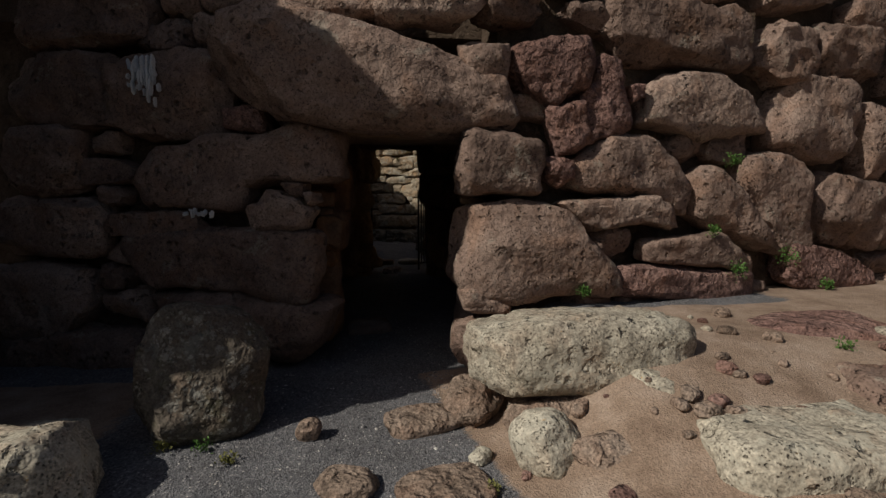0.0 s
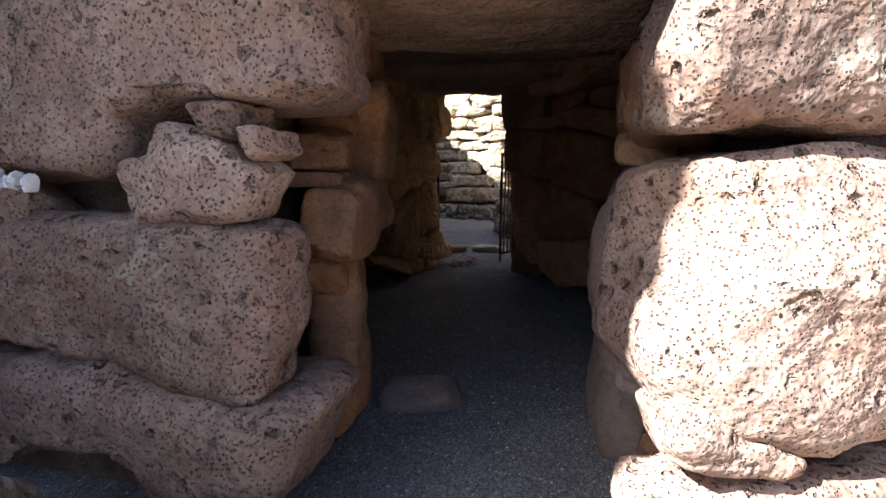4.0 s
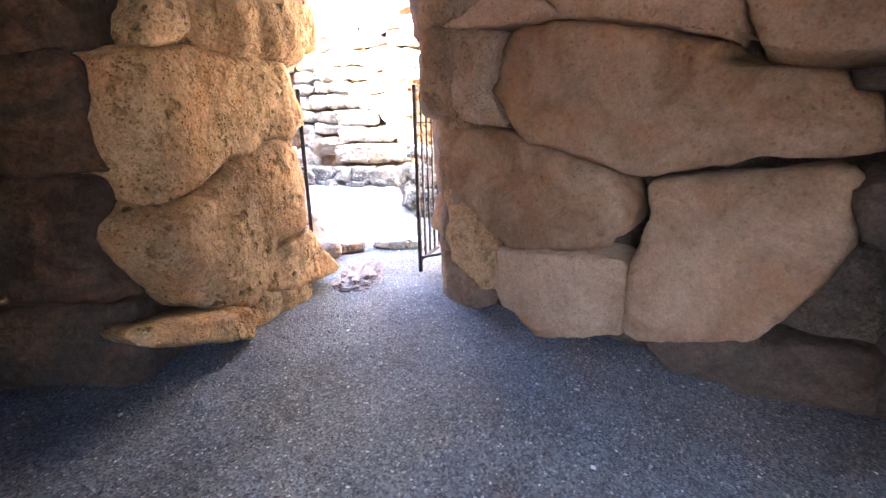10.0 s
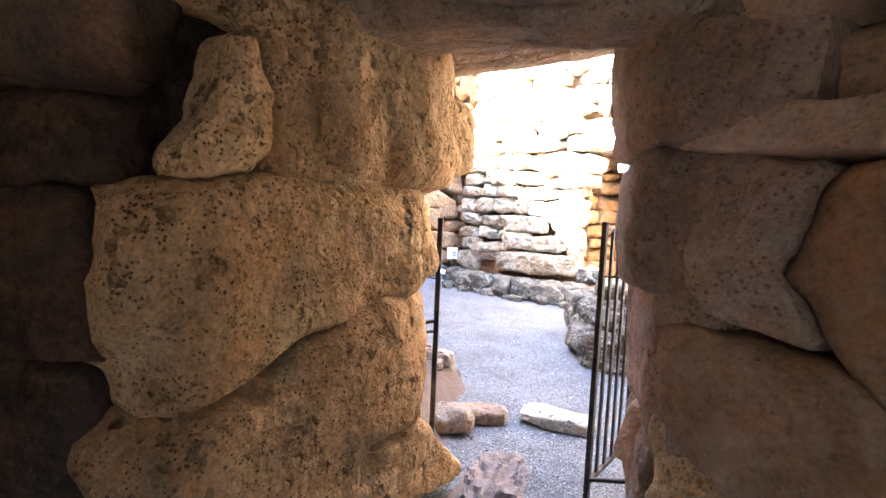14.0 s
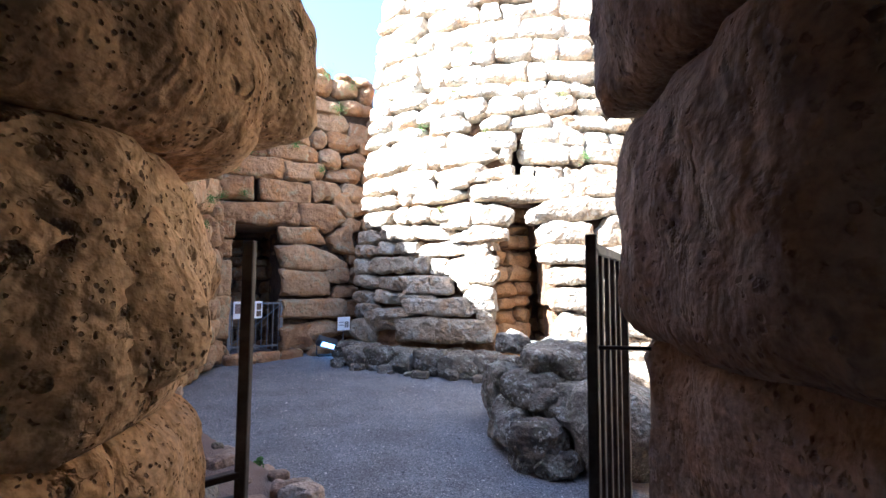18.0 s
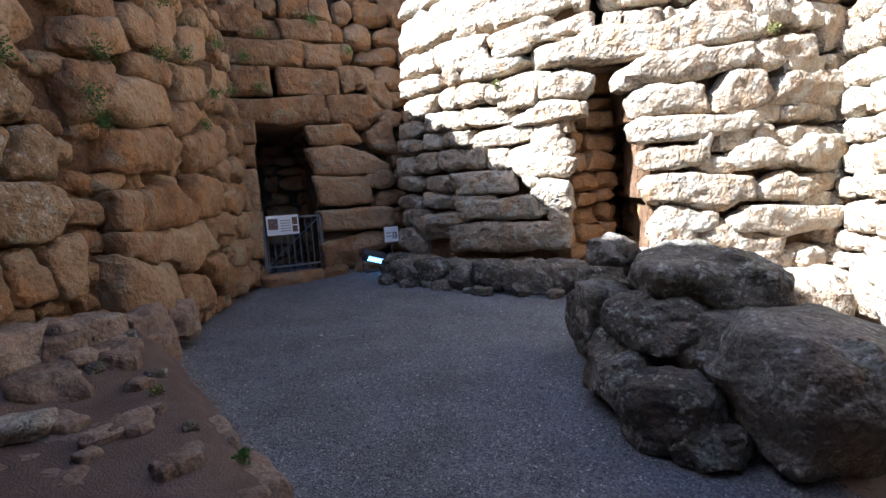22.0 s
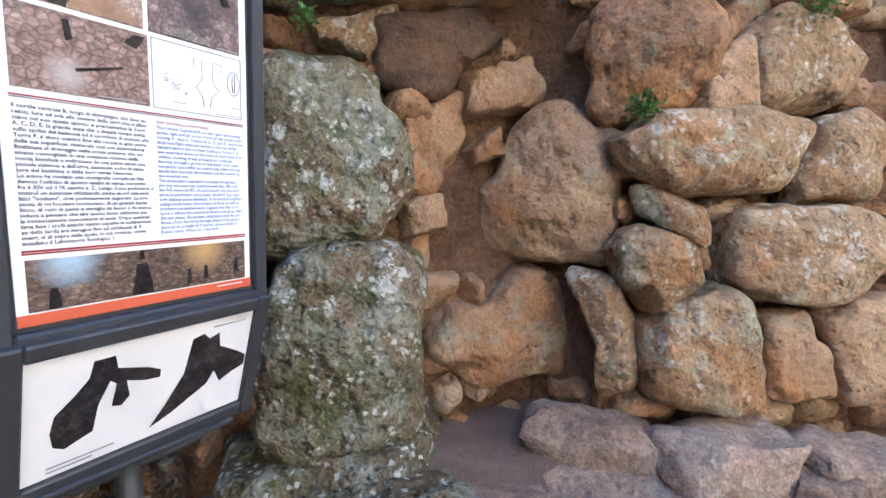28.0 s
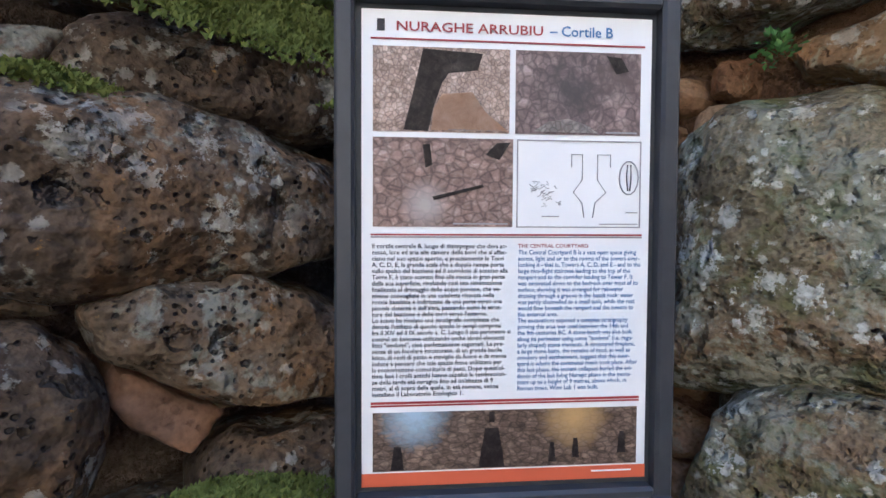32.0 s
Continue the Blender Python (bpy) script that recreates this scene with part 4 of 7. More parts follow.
w.shaped(1.64, 2.14, 1.84, 2.26, 2.66, 2.10, 2.81, 1.68, 2.63, 1.79, 1.85, 1.98, proud=0.04, **FLAT)
w.shaped(2.66, 2.10, 3.41, 1.95, 3.41, 1.62, 3.16, 1.59, 2.86, 1.64, proud=0.04, **FLAT)
# far end of the wall, its shade painted in by the darker stone
w.shaped(3.15, 1.59, 3.30, 1.60, 3.27, 1.51, 3.18, 1.51, mat=SHADE_STONE, n=5)
w.shaped(3.28, 1.51, 3.41, 1.65, 3.62, 1.49, 3.69, 1.08, 3.49, 1.12, 3.36, 1.21, 3.31, 1.39, mat=SHADE_STONE, n=5)
w.shaped(3.23, 1.18, 3.33, 1.21, 3.45, 1.11, 3.70, 1.03, 3.73, 0.87, 3.40, 0.88, 3.29, 0.91, mat=SHADE_STONE, n=5)
w.stone(2.95, 0.16, 1.0, 0.40, mat=SHADE_STONE, n=7, lump=0.08, d=0.8, cells=26, proud=-0.04)
w.stone(3.79, 0.52, 0.70, 0.7, mat=SHADE_STONE, proud=-0.08)
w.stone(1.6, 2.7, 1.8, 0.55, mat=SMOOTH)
w.stone(3.3, 2.65, 1.4, 0.5, mat=SHADE_STONE)
# boulders of the passage, right hand
w.shaped(6.01, 1.17, 6.29, 1.47, 6.51, 1.54, 6.67, 1.52, 6.85, 1.23, 6.60, 0.86, 6.36, 0.78, 6.14, 0.78, 5.95, 0.88, mat=PALE, n=3.2, proud=0.10, d=0.8, cells=26, lump=0.06, grow=1.08)
w.shaped(6.38, 0.86, 6.43, 1.13, 6.66, 1.38, 6.80, 1.45, 7.05, 0.90, 6.90, 0.60, 6.62, 0.56, 6.46, 0.74, mat=PALE, n=2.8, proud=0.19, d=0.9, cells=26, lump=0.06, grow=1.1)
w.shaped(6.20, 0.70, 6.36, 0.80, 6.46, 0.77, 6.52, 0.65, 6.95, 0.58, 7.0, 0.0, 6.20, 0.0, mat=PALE, n=3, proud=0.14, grow=1.06)
w.shaped(6.62, 1.68, 6.84, 1.61, 6.87, 1.49, 6.75, 1.51, mat=SMOOTH)
w.stone(7.2, 0.95, 0.4, 1.0, mat=PALE, n=3, proud=0.08)
w.stone(6.5, 1.85, 0.9, 0.4, mat=SMOOTH, n=3.5, proud=0.08)
w.stone(7.1, 1.80, 0.5, 0.5, mat=WARM, n=4)
w.fill(0.0, 3.3, 0.0, 3.2, 0.7, 0.42, "inner", share=0.5, inward=0.24, seed=24)
w.fill(3.3, 5.6, 0.0, 3.2, 0.7, 0.42, "innersoot", mat=SHADE_STONE, share=0.3, inward=0.16, seed=26)
w.fill(6.05, 7.25, 0.0, 2.1, 0.5, 0.4, "innerwarm", mat=WARM, share=0.35, inward=0.10, seed=25)


def ceiling_slab(x, y, z, wd, dp, ht, roll=0.0):
    return rock_mesh("ceiling", (wd, dp, ht), next_seed(), JAMB, 6.0, 14, 0, 0.08, 3), pose(x, y, z, 0, roll, 0)


def ceiling(name, slabs, label):
    verts, faces = [], []
    for me, m in slabs:
        start = len(verts)
        verts += [m @ v.co for v in me.vertices]
        faces += [[start + i for i in f.vertices] for f in me.polygons]
    tagged(new(name, mesh_from(name, verts, faces, JAMB)), label, kind="structure")


ceiling("ceiling_passage", [ceiling_slab(0.1, 0.95 + 0.62 * k, 2.42 + 0.05 * k, 2.4, 0.68, 0.5) for k in range(2)], "flat stone slabs over the entrance passage")
ceiling("ceiling_chamber", [ceiling_slab(0.0, 2.2 + 0.66 * k, 2.95 + 0.03 * (k % 2), 6.2, 0.72, 0.55) for k in range(4)], "dark stone slabs over the guard chamber")
ceiling("ceiling_inner_door", [ceiling_slab(0.15, 4.75, 2.86, 4.6, 0.72, 0.6), ceiling_slab(0.12, 5.28, 2.80, 2.9, 0.46, 0.60), ceiling_slab(0.12, 5.70, 2.93, 2.9, 0.5, 0.56, -7), ceiling_slab(0.12, 6.12, 2.97, 2.9, 0.46, 0.58, -8)], "flat stone lintels over the inner door")
cover = new("ceiling_fill", mesh_from("ceiling_fill", [(x, y, z) for z in (3.22, 4.6) for y in (1.0, 5.9) for x in (-4.0, 1.6)],
            [(0, 1, 3, 2), (4, 6, 7, 5), (0, 4, 5, 1), (2, 3, 7, 6), (0, 2, 6, 4), (1, 5, 7, 3)], DARK_CORE, False))
tagged(cover, "rubble fill above the chamber", kind="structure")

# unseen box, added to stop daylight leaking in over the far side
roof = new("ceiling_fill_east", mesh_from("ceiling_fill_east", [(x, y, z) for z in (3.15, 3.45) for y in (0.6, 5.7) for x in (1.62, 3.8)],
           [(0, 1, 3, 2), (4, 6, 7, 5), (0, 4, 5, 1), (2, 3, 7, 6), (0, 2, 6, 4), (1, 5, 7, 3)], DARK_CORE, False))
tagged(roof, "rubble fill over the chamber's far side", kind="structure")

# ---- court ----
SOUTH = w = Wall("wall_court_south_left", [(-0.48, 6.14), (-1.35, 6.45), (-4.6, 6.5)], 0.03, 6.9, POROUS, DARK_CORE, 0.9, ends=(0.4, 4.15), label="court wall of porous lichened boulders")
w.shaped(1.23, 2.11, 1.32, 2.16, 1.38, 2.18, 1.59, 2.19, 1.95, 2.15, 1.98, 1.95, 1.81, 1.89, 1.44, 1.82, 1.26, 1.84, mat=POROUS, n=4, proud=0.14, cells=26)
w.shaped(1.36, 2.21, 1.42, 2.30, 1.58, 2.39, 1.97, 2.58, 1.98, 2.21, 1.66, 2.20, 1.58, 2.20, 1.40, 2.20, mat=POROUS, n=4, proud=0.12)
w.shaped(1.43, 1.80, 1.52, 1.83, 1.75, 1.87, 2.02, 1.76, 2.02, 1.56, 1.70, 1.57, 1.60, 1.64, 1.49, 1.71, mat=POROUS, n=4, proud=0.12, cells=24)
w.shaped(1.48, 1.70, 1.61, 1.62, 1.71, 1.56, 1.64, 1.48, 1.54, 1.54, 1.49, 1.63, mat=WARM, proud=0.02)
w.shaped(1.27, 1.75, 1.38, 1.77, 1.44, 1.72, 1.49, 1.61, 1.49, 1.43, 1.28, 1.49, mat=POROUS, n=3.2, proud=0.14, cells=24)
w.shaped(1.30, 1.83, 1.40, 1.82, 1.43, 1.78, 1.38, 1.78, 1.30, 1.79, mat=POROUS, proud=0.04)
w.shaped(1.67, 1.41, 1.74, 1.49, 1.99, 1.51, 2.00, 1.22, 1.68, 1.33, mat=POROUS, proud=0.12)
w.shaped(1.20, 2.22, 1.36, 2.29, 1.41, 2.29, 1.36, 2.21, 1.23, 2.14, mat=POROUS, proud=0.06)
w.stone(2.42, 1.9, 0.6, 0.5, mat=POROUS)
w.stone(2.5, 1.2, 0.7, 0.6, mat=LICHEN)
w.stone(1.55, 1.15, 0.85, 0.42, mat=POROUS)
w.stone(2.35, 2.5, 0.8, 0.5, mat=POROUS)
w.stone(1.6, 0.7, 0.9, 0.4, mat=POROUS)
w.blocks(0.6, 3.2, 2.7, 5.9, 24, 0.8, 0.45, 131, kind="south")
w.fill(0.25, 3.2, 0.0, 5.95, 0.5, 0.34, "south", share=0.3, inward=0.06, seed=31)
w = Wall("wall_court_south_right", [(6.8, 6.8), (3.0, 6.45), (0.82, 6.15)], 0.03, 3.5, TOWER, MORTAR, 0.9, ends=(0, 5.5), label="court wall of rough stone blocks")
w.fill(0.0, 5.7, 0.0, 3.4, 0.6, 0.4, "tower", inward=0.0, seed=32)

WEST = w = Wall("wall_court_west", [(-3.45, 6.52), (-3.42, 7.62), (-3.6, 8.22), (-3.2, 8.67), (-3.1, 10.32), (-3.45, 12.02), (-3.85, 13.92), (-4.3, 15.6)], 0.05, 5.6, COURT, MORTAR, 1.2, ends=(-0.6, 9.4), recess=0.17, label="tall court wall of orange-brown boulders with lichen")
w.shaped(0.29, 2.34, 0.41, 2.43, 0.59, 2.45, 0.83, 2.42, 1.01, 2.21, 1.10, 1.99, 1.07, 1.77, 0.91, 1.58, 0.57, 1.53, 0.29, 1.54, mat=LICHEN, n=3.2, proud=0.22, d=0.8, cells=26)
w.shaped(0.47, 1.50, 0.68, 1.56, 1.00, 1.55, 1.11, 1.46, 1.13, 1.26, 1.10, 0.82, 1.09, 0.73, 0.51, 0.59, 0.41, 0.72, 0.42, 1.19, mat=LICHEN, n=5, proud=0.26, d=0.8, cells=26)
w.shaped(0.17, 0.60, 0.49, 0.63, 1.09, 0.76, 1.22, 0.48, 1.22, 0.28, 0.17, 0.39, mat=LICHEN, n=3, proud=0.36, d=0.9)
w.shaped(1.31, 1.70, 1.50, 1.94, 1.61, 2.20, 1.73, 2.26, 1.85, 2.22, 2.05, 2.01, 2.07, 1.77, 2.05, 1.45, 1.58, 1.44, 1.32, 1.51, n=3.6, proud=0.12, cells=26)
w.shaped(1.46, 2.42, 1.82, 2.54, 1.88, 2.33, 1.79, 2.26, 1.63, 2.24, 1.44, 2.20, proud=0.03)
# recessed stone, coloured dark for the shade under the wall's top
w.shaped(0.99, 2.63, 1.50, 2.77, 1.66, 2.62, 1.46, 2.45, 1.33, 2.30, 1.01, 2.34, mat=SHADE_STONE, proud=0.0)
w.shaped(1.12, 2.19, 1.45, 2.33, 1.47, 2.10, 1.28, 1.80, 1.10, 1.84, mat=COURT, proud=-0.10)
w.shaped(1.95, 2.55, 2.02, 2.68, 2.40, 2.75, 2.52, 2.51, 2.52, 2.34, 2.33, 2.15, 2.04, 2.10, 1.97, 2.20)
w.shaped(2.17, 2.04, 2.38, 2.13, 2.72, 2.14, 3.00, 2.07, 2.90, 1.80, 2.43, 1.80, 2.23, 1.89, mat=LICHEN2, n=3.6, proud=0.14)
w.shaped(2.55, 2.39, 2.75, 2.48, 2.78, 2.15, 2.55, 2.15)
w.shaped(2.76, 2.51, 2.90, 2.61, 3.10, 2.59, 3.26, 2.39, 3.21, 2.17, 2.90, 2.14, 2.78, 2.17, mat=LICHEN2)
w.shaped(2.98, 1.86, 3.08, 2.10, 3.26, 2.14, 3.42, 1.98, 3.34, 1.75, 3.01, 1.74, mat=LICHEN2, n=4)
w.shaped(2.15, 1.84, 2.27, 1.84, 2.45, 1.71, 2.49, 1.54, 2.38, 1.59, 2.18, 1.69, mat=LICHEN2, proud=0.05, n=3.5)
w.shaped(2.16, 1.54, 2.28, 1.64, 2.48, 1.57, 2.54, 1.39, 2.35, 1.25, 2.21, 1.36, mat=LICHEN2, proud=0.1, n=3.5)
w.shaped(2.68, 1.69, 2.92, 1.73, 3.30, 1.70, 3.38, 1.51, 3.13, 1.29, 2.88, 1.27, 2.68, 1.40, mat=LICHEN2, n=4, proud=0.14)
w.shaped(2.34, 1.15, 2.40, 1.27, 2.68, 1.35, 2.81, 1.24, 2.82, 0.84, 2.66, 0.78, 2.35, 0.87, 2.31, 1.02, mat=LICHEN2, n=4, proud=0.12)
w.shaped(2.83, 1.19, 3.01, 1.26, 3.14, 1.03, 3.17, 0.85, 2.91, 0.84, 2.84, 0.91)
w.shaped(3.09, 1.23, 3.43, 1.28, 3.43, 0.80, 3.22, 0.83, 3.17, 1.03)
w.shaped(1.28, 1.26, 1.52, 1.24, 1.77, 1.41, 1.89, 1.36, 2.04, 0.99, 2.05, 0.82, 1.51, 0.82, 1.27, 0.99, proud=0.02, n=6)
w.shaped(1.87, 1.42, 2.12, 1.38, 2.20, 1.13, 2.21, 0.90, 2.04, 0.83, 2.05, 1.05, mat=LICHEN2, proud=0.08)
w.shaped(1.09, 1.75, 1.29, 1.80, 1.32, 1.64, 1.11, 1.59, proud=-0.04)
w.shaped(1.45, 2.03, 1.61, 2.16, 1.64, 2.01, 1.47, 1.95, proud=0.0)
w.shaped(0.61, 2.62, 1.02, 2.71, 0.99, 2.53, 0.86, 2.45, 0.66, 2.52, proud=0.0, mat=LICHEN2)
w.shaped(2.70, 2.64, 2.91, 2.80, 2.96, 2.65, 2.81, 2.52, 2.63, 2.44, proud=0.0)
w.shaped(2.12, 2.09, 1.93, 2.15, 2.02, 1.99, 2.12, 1.90, proud=0.0)
w.shaped(2.06, 1.93, 2.15, 1.94, 2.17, 1.86, 2.08, 1.85, proud=0.0)
w.shaped(2.80, 2.85, 3.15, 2.85, 3.32, 2.61, 3.15, 2.59, 2.90, 2.63)
w.shaped(3.91, 1.85, 4.04, 2.20, 5.04, 2.35, 5.32, 2.19, 5.20, 1.91, 4.19, 1.81, n=4)
w.shaped(3.93, 2.42, 4.33, 2.76, 5.10, 2.81, 5.20, 2.44, 4.49, 2.29, n=5)
w.shaped(3.66, 2.72, 4.12, 2.82, 3.96, 2.37, 3.68, 2.21, 3.61, 2.47, n=4)
w.shaped(3.82, 3.10, 4.41, 3.32, 4.60, 3.05, 4.13, 2.85, 3.73, 2.83, n=3.6)
w.shaped(4.16, 1.59, 4.95, 1.77, 5.56, 1.43, 5.35, 1.27, 4.23, 1.27, n=5)
w.shaped(5.53, 1.86, 6.33, 1.81, 6.37, 1.33, 5.54, 1.33, n=5)
w.shaped(4.59, 1.19, 5.53, 1.29, 5.96, 0.89, 5.10, 0.71, 4.42, 0.93, n=4)
w.shaped(5.33, 2.26, 6.68, 2.56, 6.73, 2.07, 5.81, 1.87, n=4)
w.shaped(5.13, 2.49, 5.86, 2.82, 6.12, 2.56, 5.34, 2.29, n=4)
w.shaped(3.77, 1.07, 4.55, 0.92, 4.75, 0.44, 4.20, 0.26, 3.75, 0.48, n=4)
w.shaped(4.65, 0.71, 5.43, 0.62, 5.55, 0.19, 4.73, 0.28, n=5)
w.shaped(5.37, 0.81, 5.96, 0.85, 6.70, 0.24, 5.97, 0.22, n=3.6)
w.shaped(3.82, 1.64, 4.11, 1.64, 4.11, 1.25, 3.83, 1.30, n=5)
w.shaped(3.79, 1.28, 4.46, 1.23, 4.29, 0.89, 3.84, 1.06, n=4)
w.shaped(5.47, 3.15, 6.46, 3.35, 6.39, 2.91, 5.76, 2.76, n=4)
w.shaped(5.25, 3.79, 5.84, 3.93, 5.65, 3.26, 5.16, 3.20, n=3.6)
w.shaped(4.54, 3.03, 5.31, 3.17, 5.34, 2.85, 4.57, 2.81, n=3.6)
w.shaped(5.90, 3.71, 6.66, 3.94, 6.59, 3.50, 5.83, 3.27, n=5)
# juts out above the view, added to shade the stones below
w.stone(1.25, 3.0, 1.2, 0.5, proud=0.52, d=1.2)
w.stone(0.5, 2.95, 0.7, 0.5, mat=LICHEN, proud=0.2)
w.fill(0.0, 3.4, 0.5, 2.7, 0.24, 0.19, "courtsmall", share=0.45, inward=0.10, seed=39, n=3.2)
w.fill(3.4, 7.65, 0.0, 2.7, 0.36, 0.26, "courtsmall", share=0.32, inward=0.09, seed=33, n=3.2)
w.fill(4.3, 7.65, 0.05, 2.7, 0.58, 0.42, "court", share=0.3, inward=0.0, seed=34, n=3.5)
w.fill(0.0, 7.65, 2.75, 5.7, 0.56, 0.40, "court", share=0.3, inward=0.0, seed=35, n=3.2, singles=4.9, tilt=10)

# unseen block on the corner, added to stop sun reaching the heap
w = Wall("wall_court_corner_top", [(-3.72, 5.75), (-3.76, 7.15)], 0.05, 7.3, COURT, MORTAR, 1.2, base=5.2, label="higher corner of the court wall")
w.fill(0.0, 1.4, 5.3, 7.25, 0.56, 0.40, "court", share=0.3, seed=38, n=3.2)

NW_DOOR = (0.83, 1.78, -0.2, 2.78)
NORTH_WEST = w = Wall("wall_court_north_west", [(-4.45, 13.558), (-1.0, 15.64)], 0.08, 6.5, COURT, DARK_CORE, 0.9, openings=(NW_DOOR, (1.20, 1.34, 3.28, 3.78)), label="court wall of squarish stones with a low doorway")
w.shaped(0.52, 3.17, 2.04, 3.30, 2.09, 2.93, 1.42, 2.77, 0.85, 2.82, 0.51, 2.94, cells=14)
w.shaped(0.47, 3.74, 1.18, 3.78, 1.18, 3.31, 0.47, 3.27, cells=14)
w.shaped(1.33, 3.77, 2.37, 3.73, 2.37, 3.30, 1.33, 3.31, cells=14)
w.shaped(0.47, 4.20, 1.70, 4.23, 1.75, 3.82, 0.47, 3.78, cells=14)
w.shaped(1.80, 4.19, 2.46, 4.22, 2.51, 3.85, 1.85, 3.81, cells=14)
w.shaped(1.71, 2.74, 2.47, 2.78, 2.71, 2.45, 1.76, 2.41, cells=14)
w.shaped(1.71, 2.36, 2.37, 2.41, 3.33, 2.02, 3.33, 1.83, 1.85, 1.89, cells=14)
w.shaped(1.76, 1.84, 2.76, 1.79, 2.81, 1.31, 1.81, 1.32, cells=14)
w.shaped(1.71, 1.22, 3.15, 1.21, 3.15, 0.83, 1.81, 0.84, cells=14)
w.shaped(1.76, 0.65, 2.39, 0.69, 2.44, 0.16, 1.81, 0.11, cells=14)
w.shaped(2.13, 3.30, 2.94, 3.34, 3.18, 3.01, 2.75, 2.68, 2.18, 2.83, cells=14)
w.shaped(2.75, 2.59, 3.32, 2.96, 3.42, 2.21, 2.95, 2.26, cells=14)
w.shaped(0.37, 2.85, 0.85, 2.84, 0.85, 2.47, 0.42, 2.47, cells=14)
w.shaped(0.42, 2.42, 0.80, 2.42, 0.80, 2.09, 0.41, 2.09, cells=14)
w.shaped(0.41, 1.99, 0.80, 1.99, 0.80, 1.32, 0.36, 1.33, cells=14)
w.shaped(0.22, 1.28, 0.80, 1.28, 0.79, 0.51, 0.21, 0.51, cells=14)
w.shaped(1.42, 4.61, 2.27, 4.62, 2.32, 4.27, 1.51, 4.24, cells=14)
w.shaped(2.84, 3.57, 3.31, 3.71, 3.41, 3.05, 2.99, 3.20, cells=14)
w.shaped(2.37, 3.81, 2.79, 3.85, 2.84, 3.53, 2.46, 3.34, cells=14)
w.blocks(0.0, 4.0, 3.9, 6.3, 12, 0.75, 0.5, 136, n=5.5)
w.fill(0.0, 4.0, 0.0, 4.2, 0.66, 0.38, "court", share=0.65, seed=36, n=4.5)
w.fill(0.0, 4.0, 4.2, 6.4, 0.60, 0.42, "court", share=0.65, seed=37, n=3.2, singles=5.4)

TOWER_LINE = [(2.52 + 5.7 * math.cos(radians(a)), 18.72 + 5.7 * math.sin(radians(a))) for a in [222 + 7 * k for k in range(15)]]
TOWER_DOOR = (3.48, 4.62, -0.2, 1.2)
TOWER_DOOR_TOP = (3.55, 4.50, 1.2, 2.3)
TOWER_DOOR_TIP = (3.76, 4.34, 2.3, 3.12)
TOWER_SLIT = (3.86, 4.07, 3.62, 4.42)
KEEP = w = Wall("wall_keep", TOWER_LINE, 0.10, 9.5, TOWER, MORTAR, 0.8, openings=(TOWER_DOOR, TOWER_DOOR_TOP, TOWER_DOOR_TIP, TOWER_SLIT), label="great sunlit round tower of coursed stones")
w.shaped(3.29, 3.41, 3.95, 3.59, 4.99, 3.56, 5.01, 3.14, 4.09, 3.14, 3.33, 3.16, proud=0.1, cells=14, n=4.5, lump=0.18)
w.shaped(4.27, 2.97, 4.72, 3.16, 6.03, 3.24, 6.05, 2.93, 5.03, 2.75, 4.30, 2.70, proud=0.12, cells=14, n=4.5, lump=0.18)
w.shaped(4.40, 2.58, 4.63, 2.75, 5.33, 2.70, 5.47, 2.31, 4.47, 2.32, cells=14, n=4.5, lump=0.18)
w.shaped(5.51, 2.46, 5.76, 2.83, 6.25, 2.81, 6.45, 2.54, 6.24, 2.31, 5.56, 2.30, cells=14, n=4.5, lump=0.18)
w.shaped(6.49, 2.42, 6.75, 2.81, 7.74, 2.87, 8.11, 2.68, 7.83, 2.34, cells=14, n=4.5, lump=0.18)
w.shaped(4.39, 2.19, 4.54, 2.31, 6.06, 2.24, 6.09, 2.05, 5.30, 1.97, 4.46, 1.98, proud=0.1, cells=14, n=4.5, lump=0.18)
w.shaped(4.49, 1.76, 4.61, 1.89, 5.37, 1.87, 5.44, 1.62, 4.60, 1.59, cells=14, n=4.5, lump=0.18)
w.shaped(5.61, 1.61, 6.04, 1.97, 6.68, 1.75, 6.67, 1.60, 5.77, 1.50, cells=14, n=4.5, lump=0.18)
w.shaped(6.75, 1.71, 7.13, 1.98, 8.47, 1.84, 8.51, 1.41, 6.86, 1.51, cells=14, n=4.5, lump=0.18)
w.shaped(4.55, 1.36, 4.74, 1.52, 6.01, 1.43, 6.00, 1.13, 5.66, 1.01, 4.66, 1.13, proud=0.1, cells=14, n=4.5, lump=0.18)
w.shaped(6.08, 1.20, 6.56, 1.48, 7.23, 1.21, 7.04, 1.06, 6.12, 1.08, cells=14, n=4.5, lump=0.18)
w.shaped(4.65, 0.89, 4.80, 1.08, 5.49, 0.96, 5.52, 0.69, 4.79, 0.73, cells=14, n=4.5, lump=0.18)
w.shaped(5.73, 0.83, 6.08, 1.03, 7.79, 0.89, 7.76, 0.64, 6.60, 0.55, 5.81, 0.67, cells=14, n=4.5, lump=0.18)
w.shaped(5.07, 3.66, 5.80, 3.66, 6.43, 3.62, 6.46, 3.35, 5.12, 3.20, cells=14, n=4.5, lump=0.18)
w.shaped(6.14, 2.97, 6.28, 3.31, 7.26, 3.37, 7.29, 3.05, 6.25, 2.83, cells=14, n=4.5, lump=0.18)
w.shaped(3.13, 2.91, 3.48, 3.10, 3.86, 2.94, 3.78, 2.67, 3.12, 2.71, cells=14, n=4.5, lump=0.18)
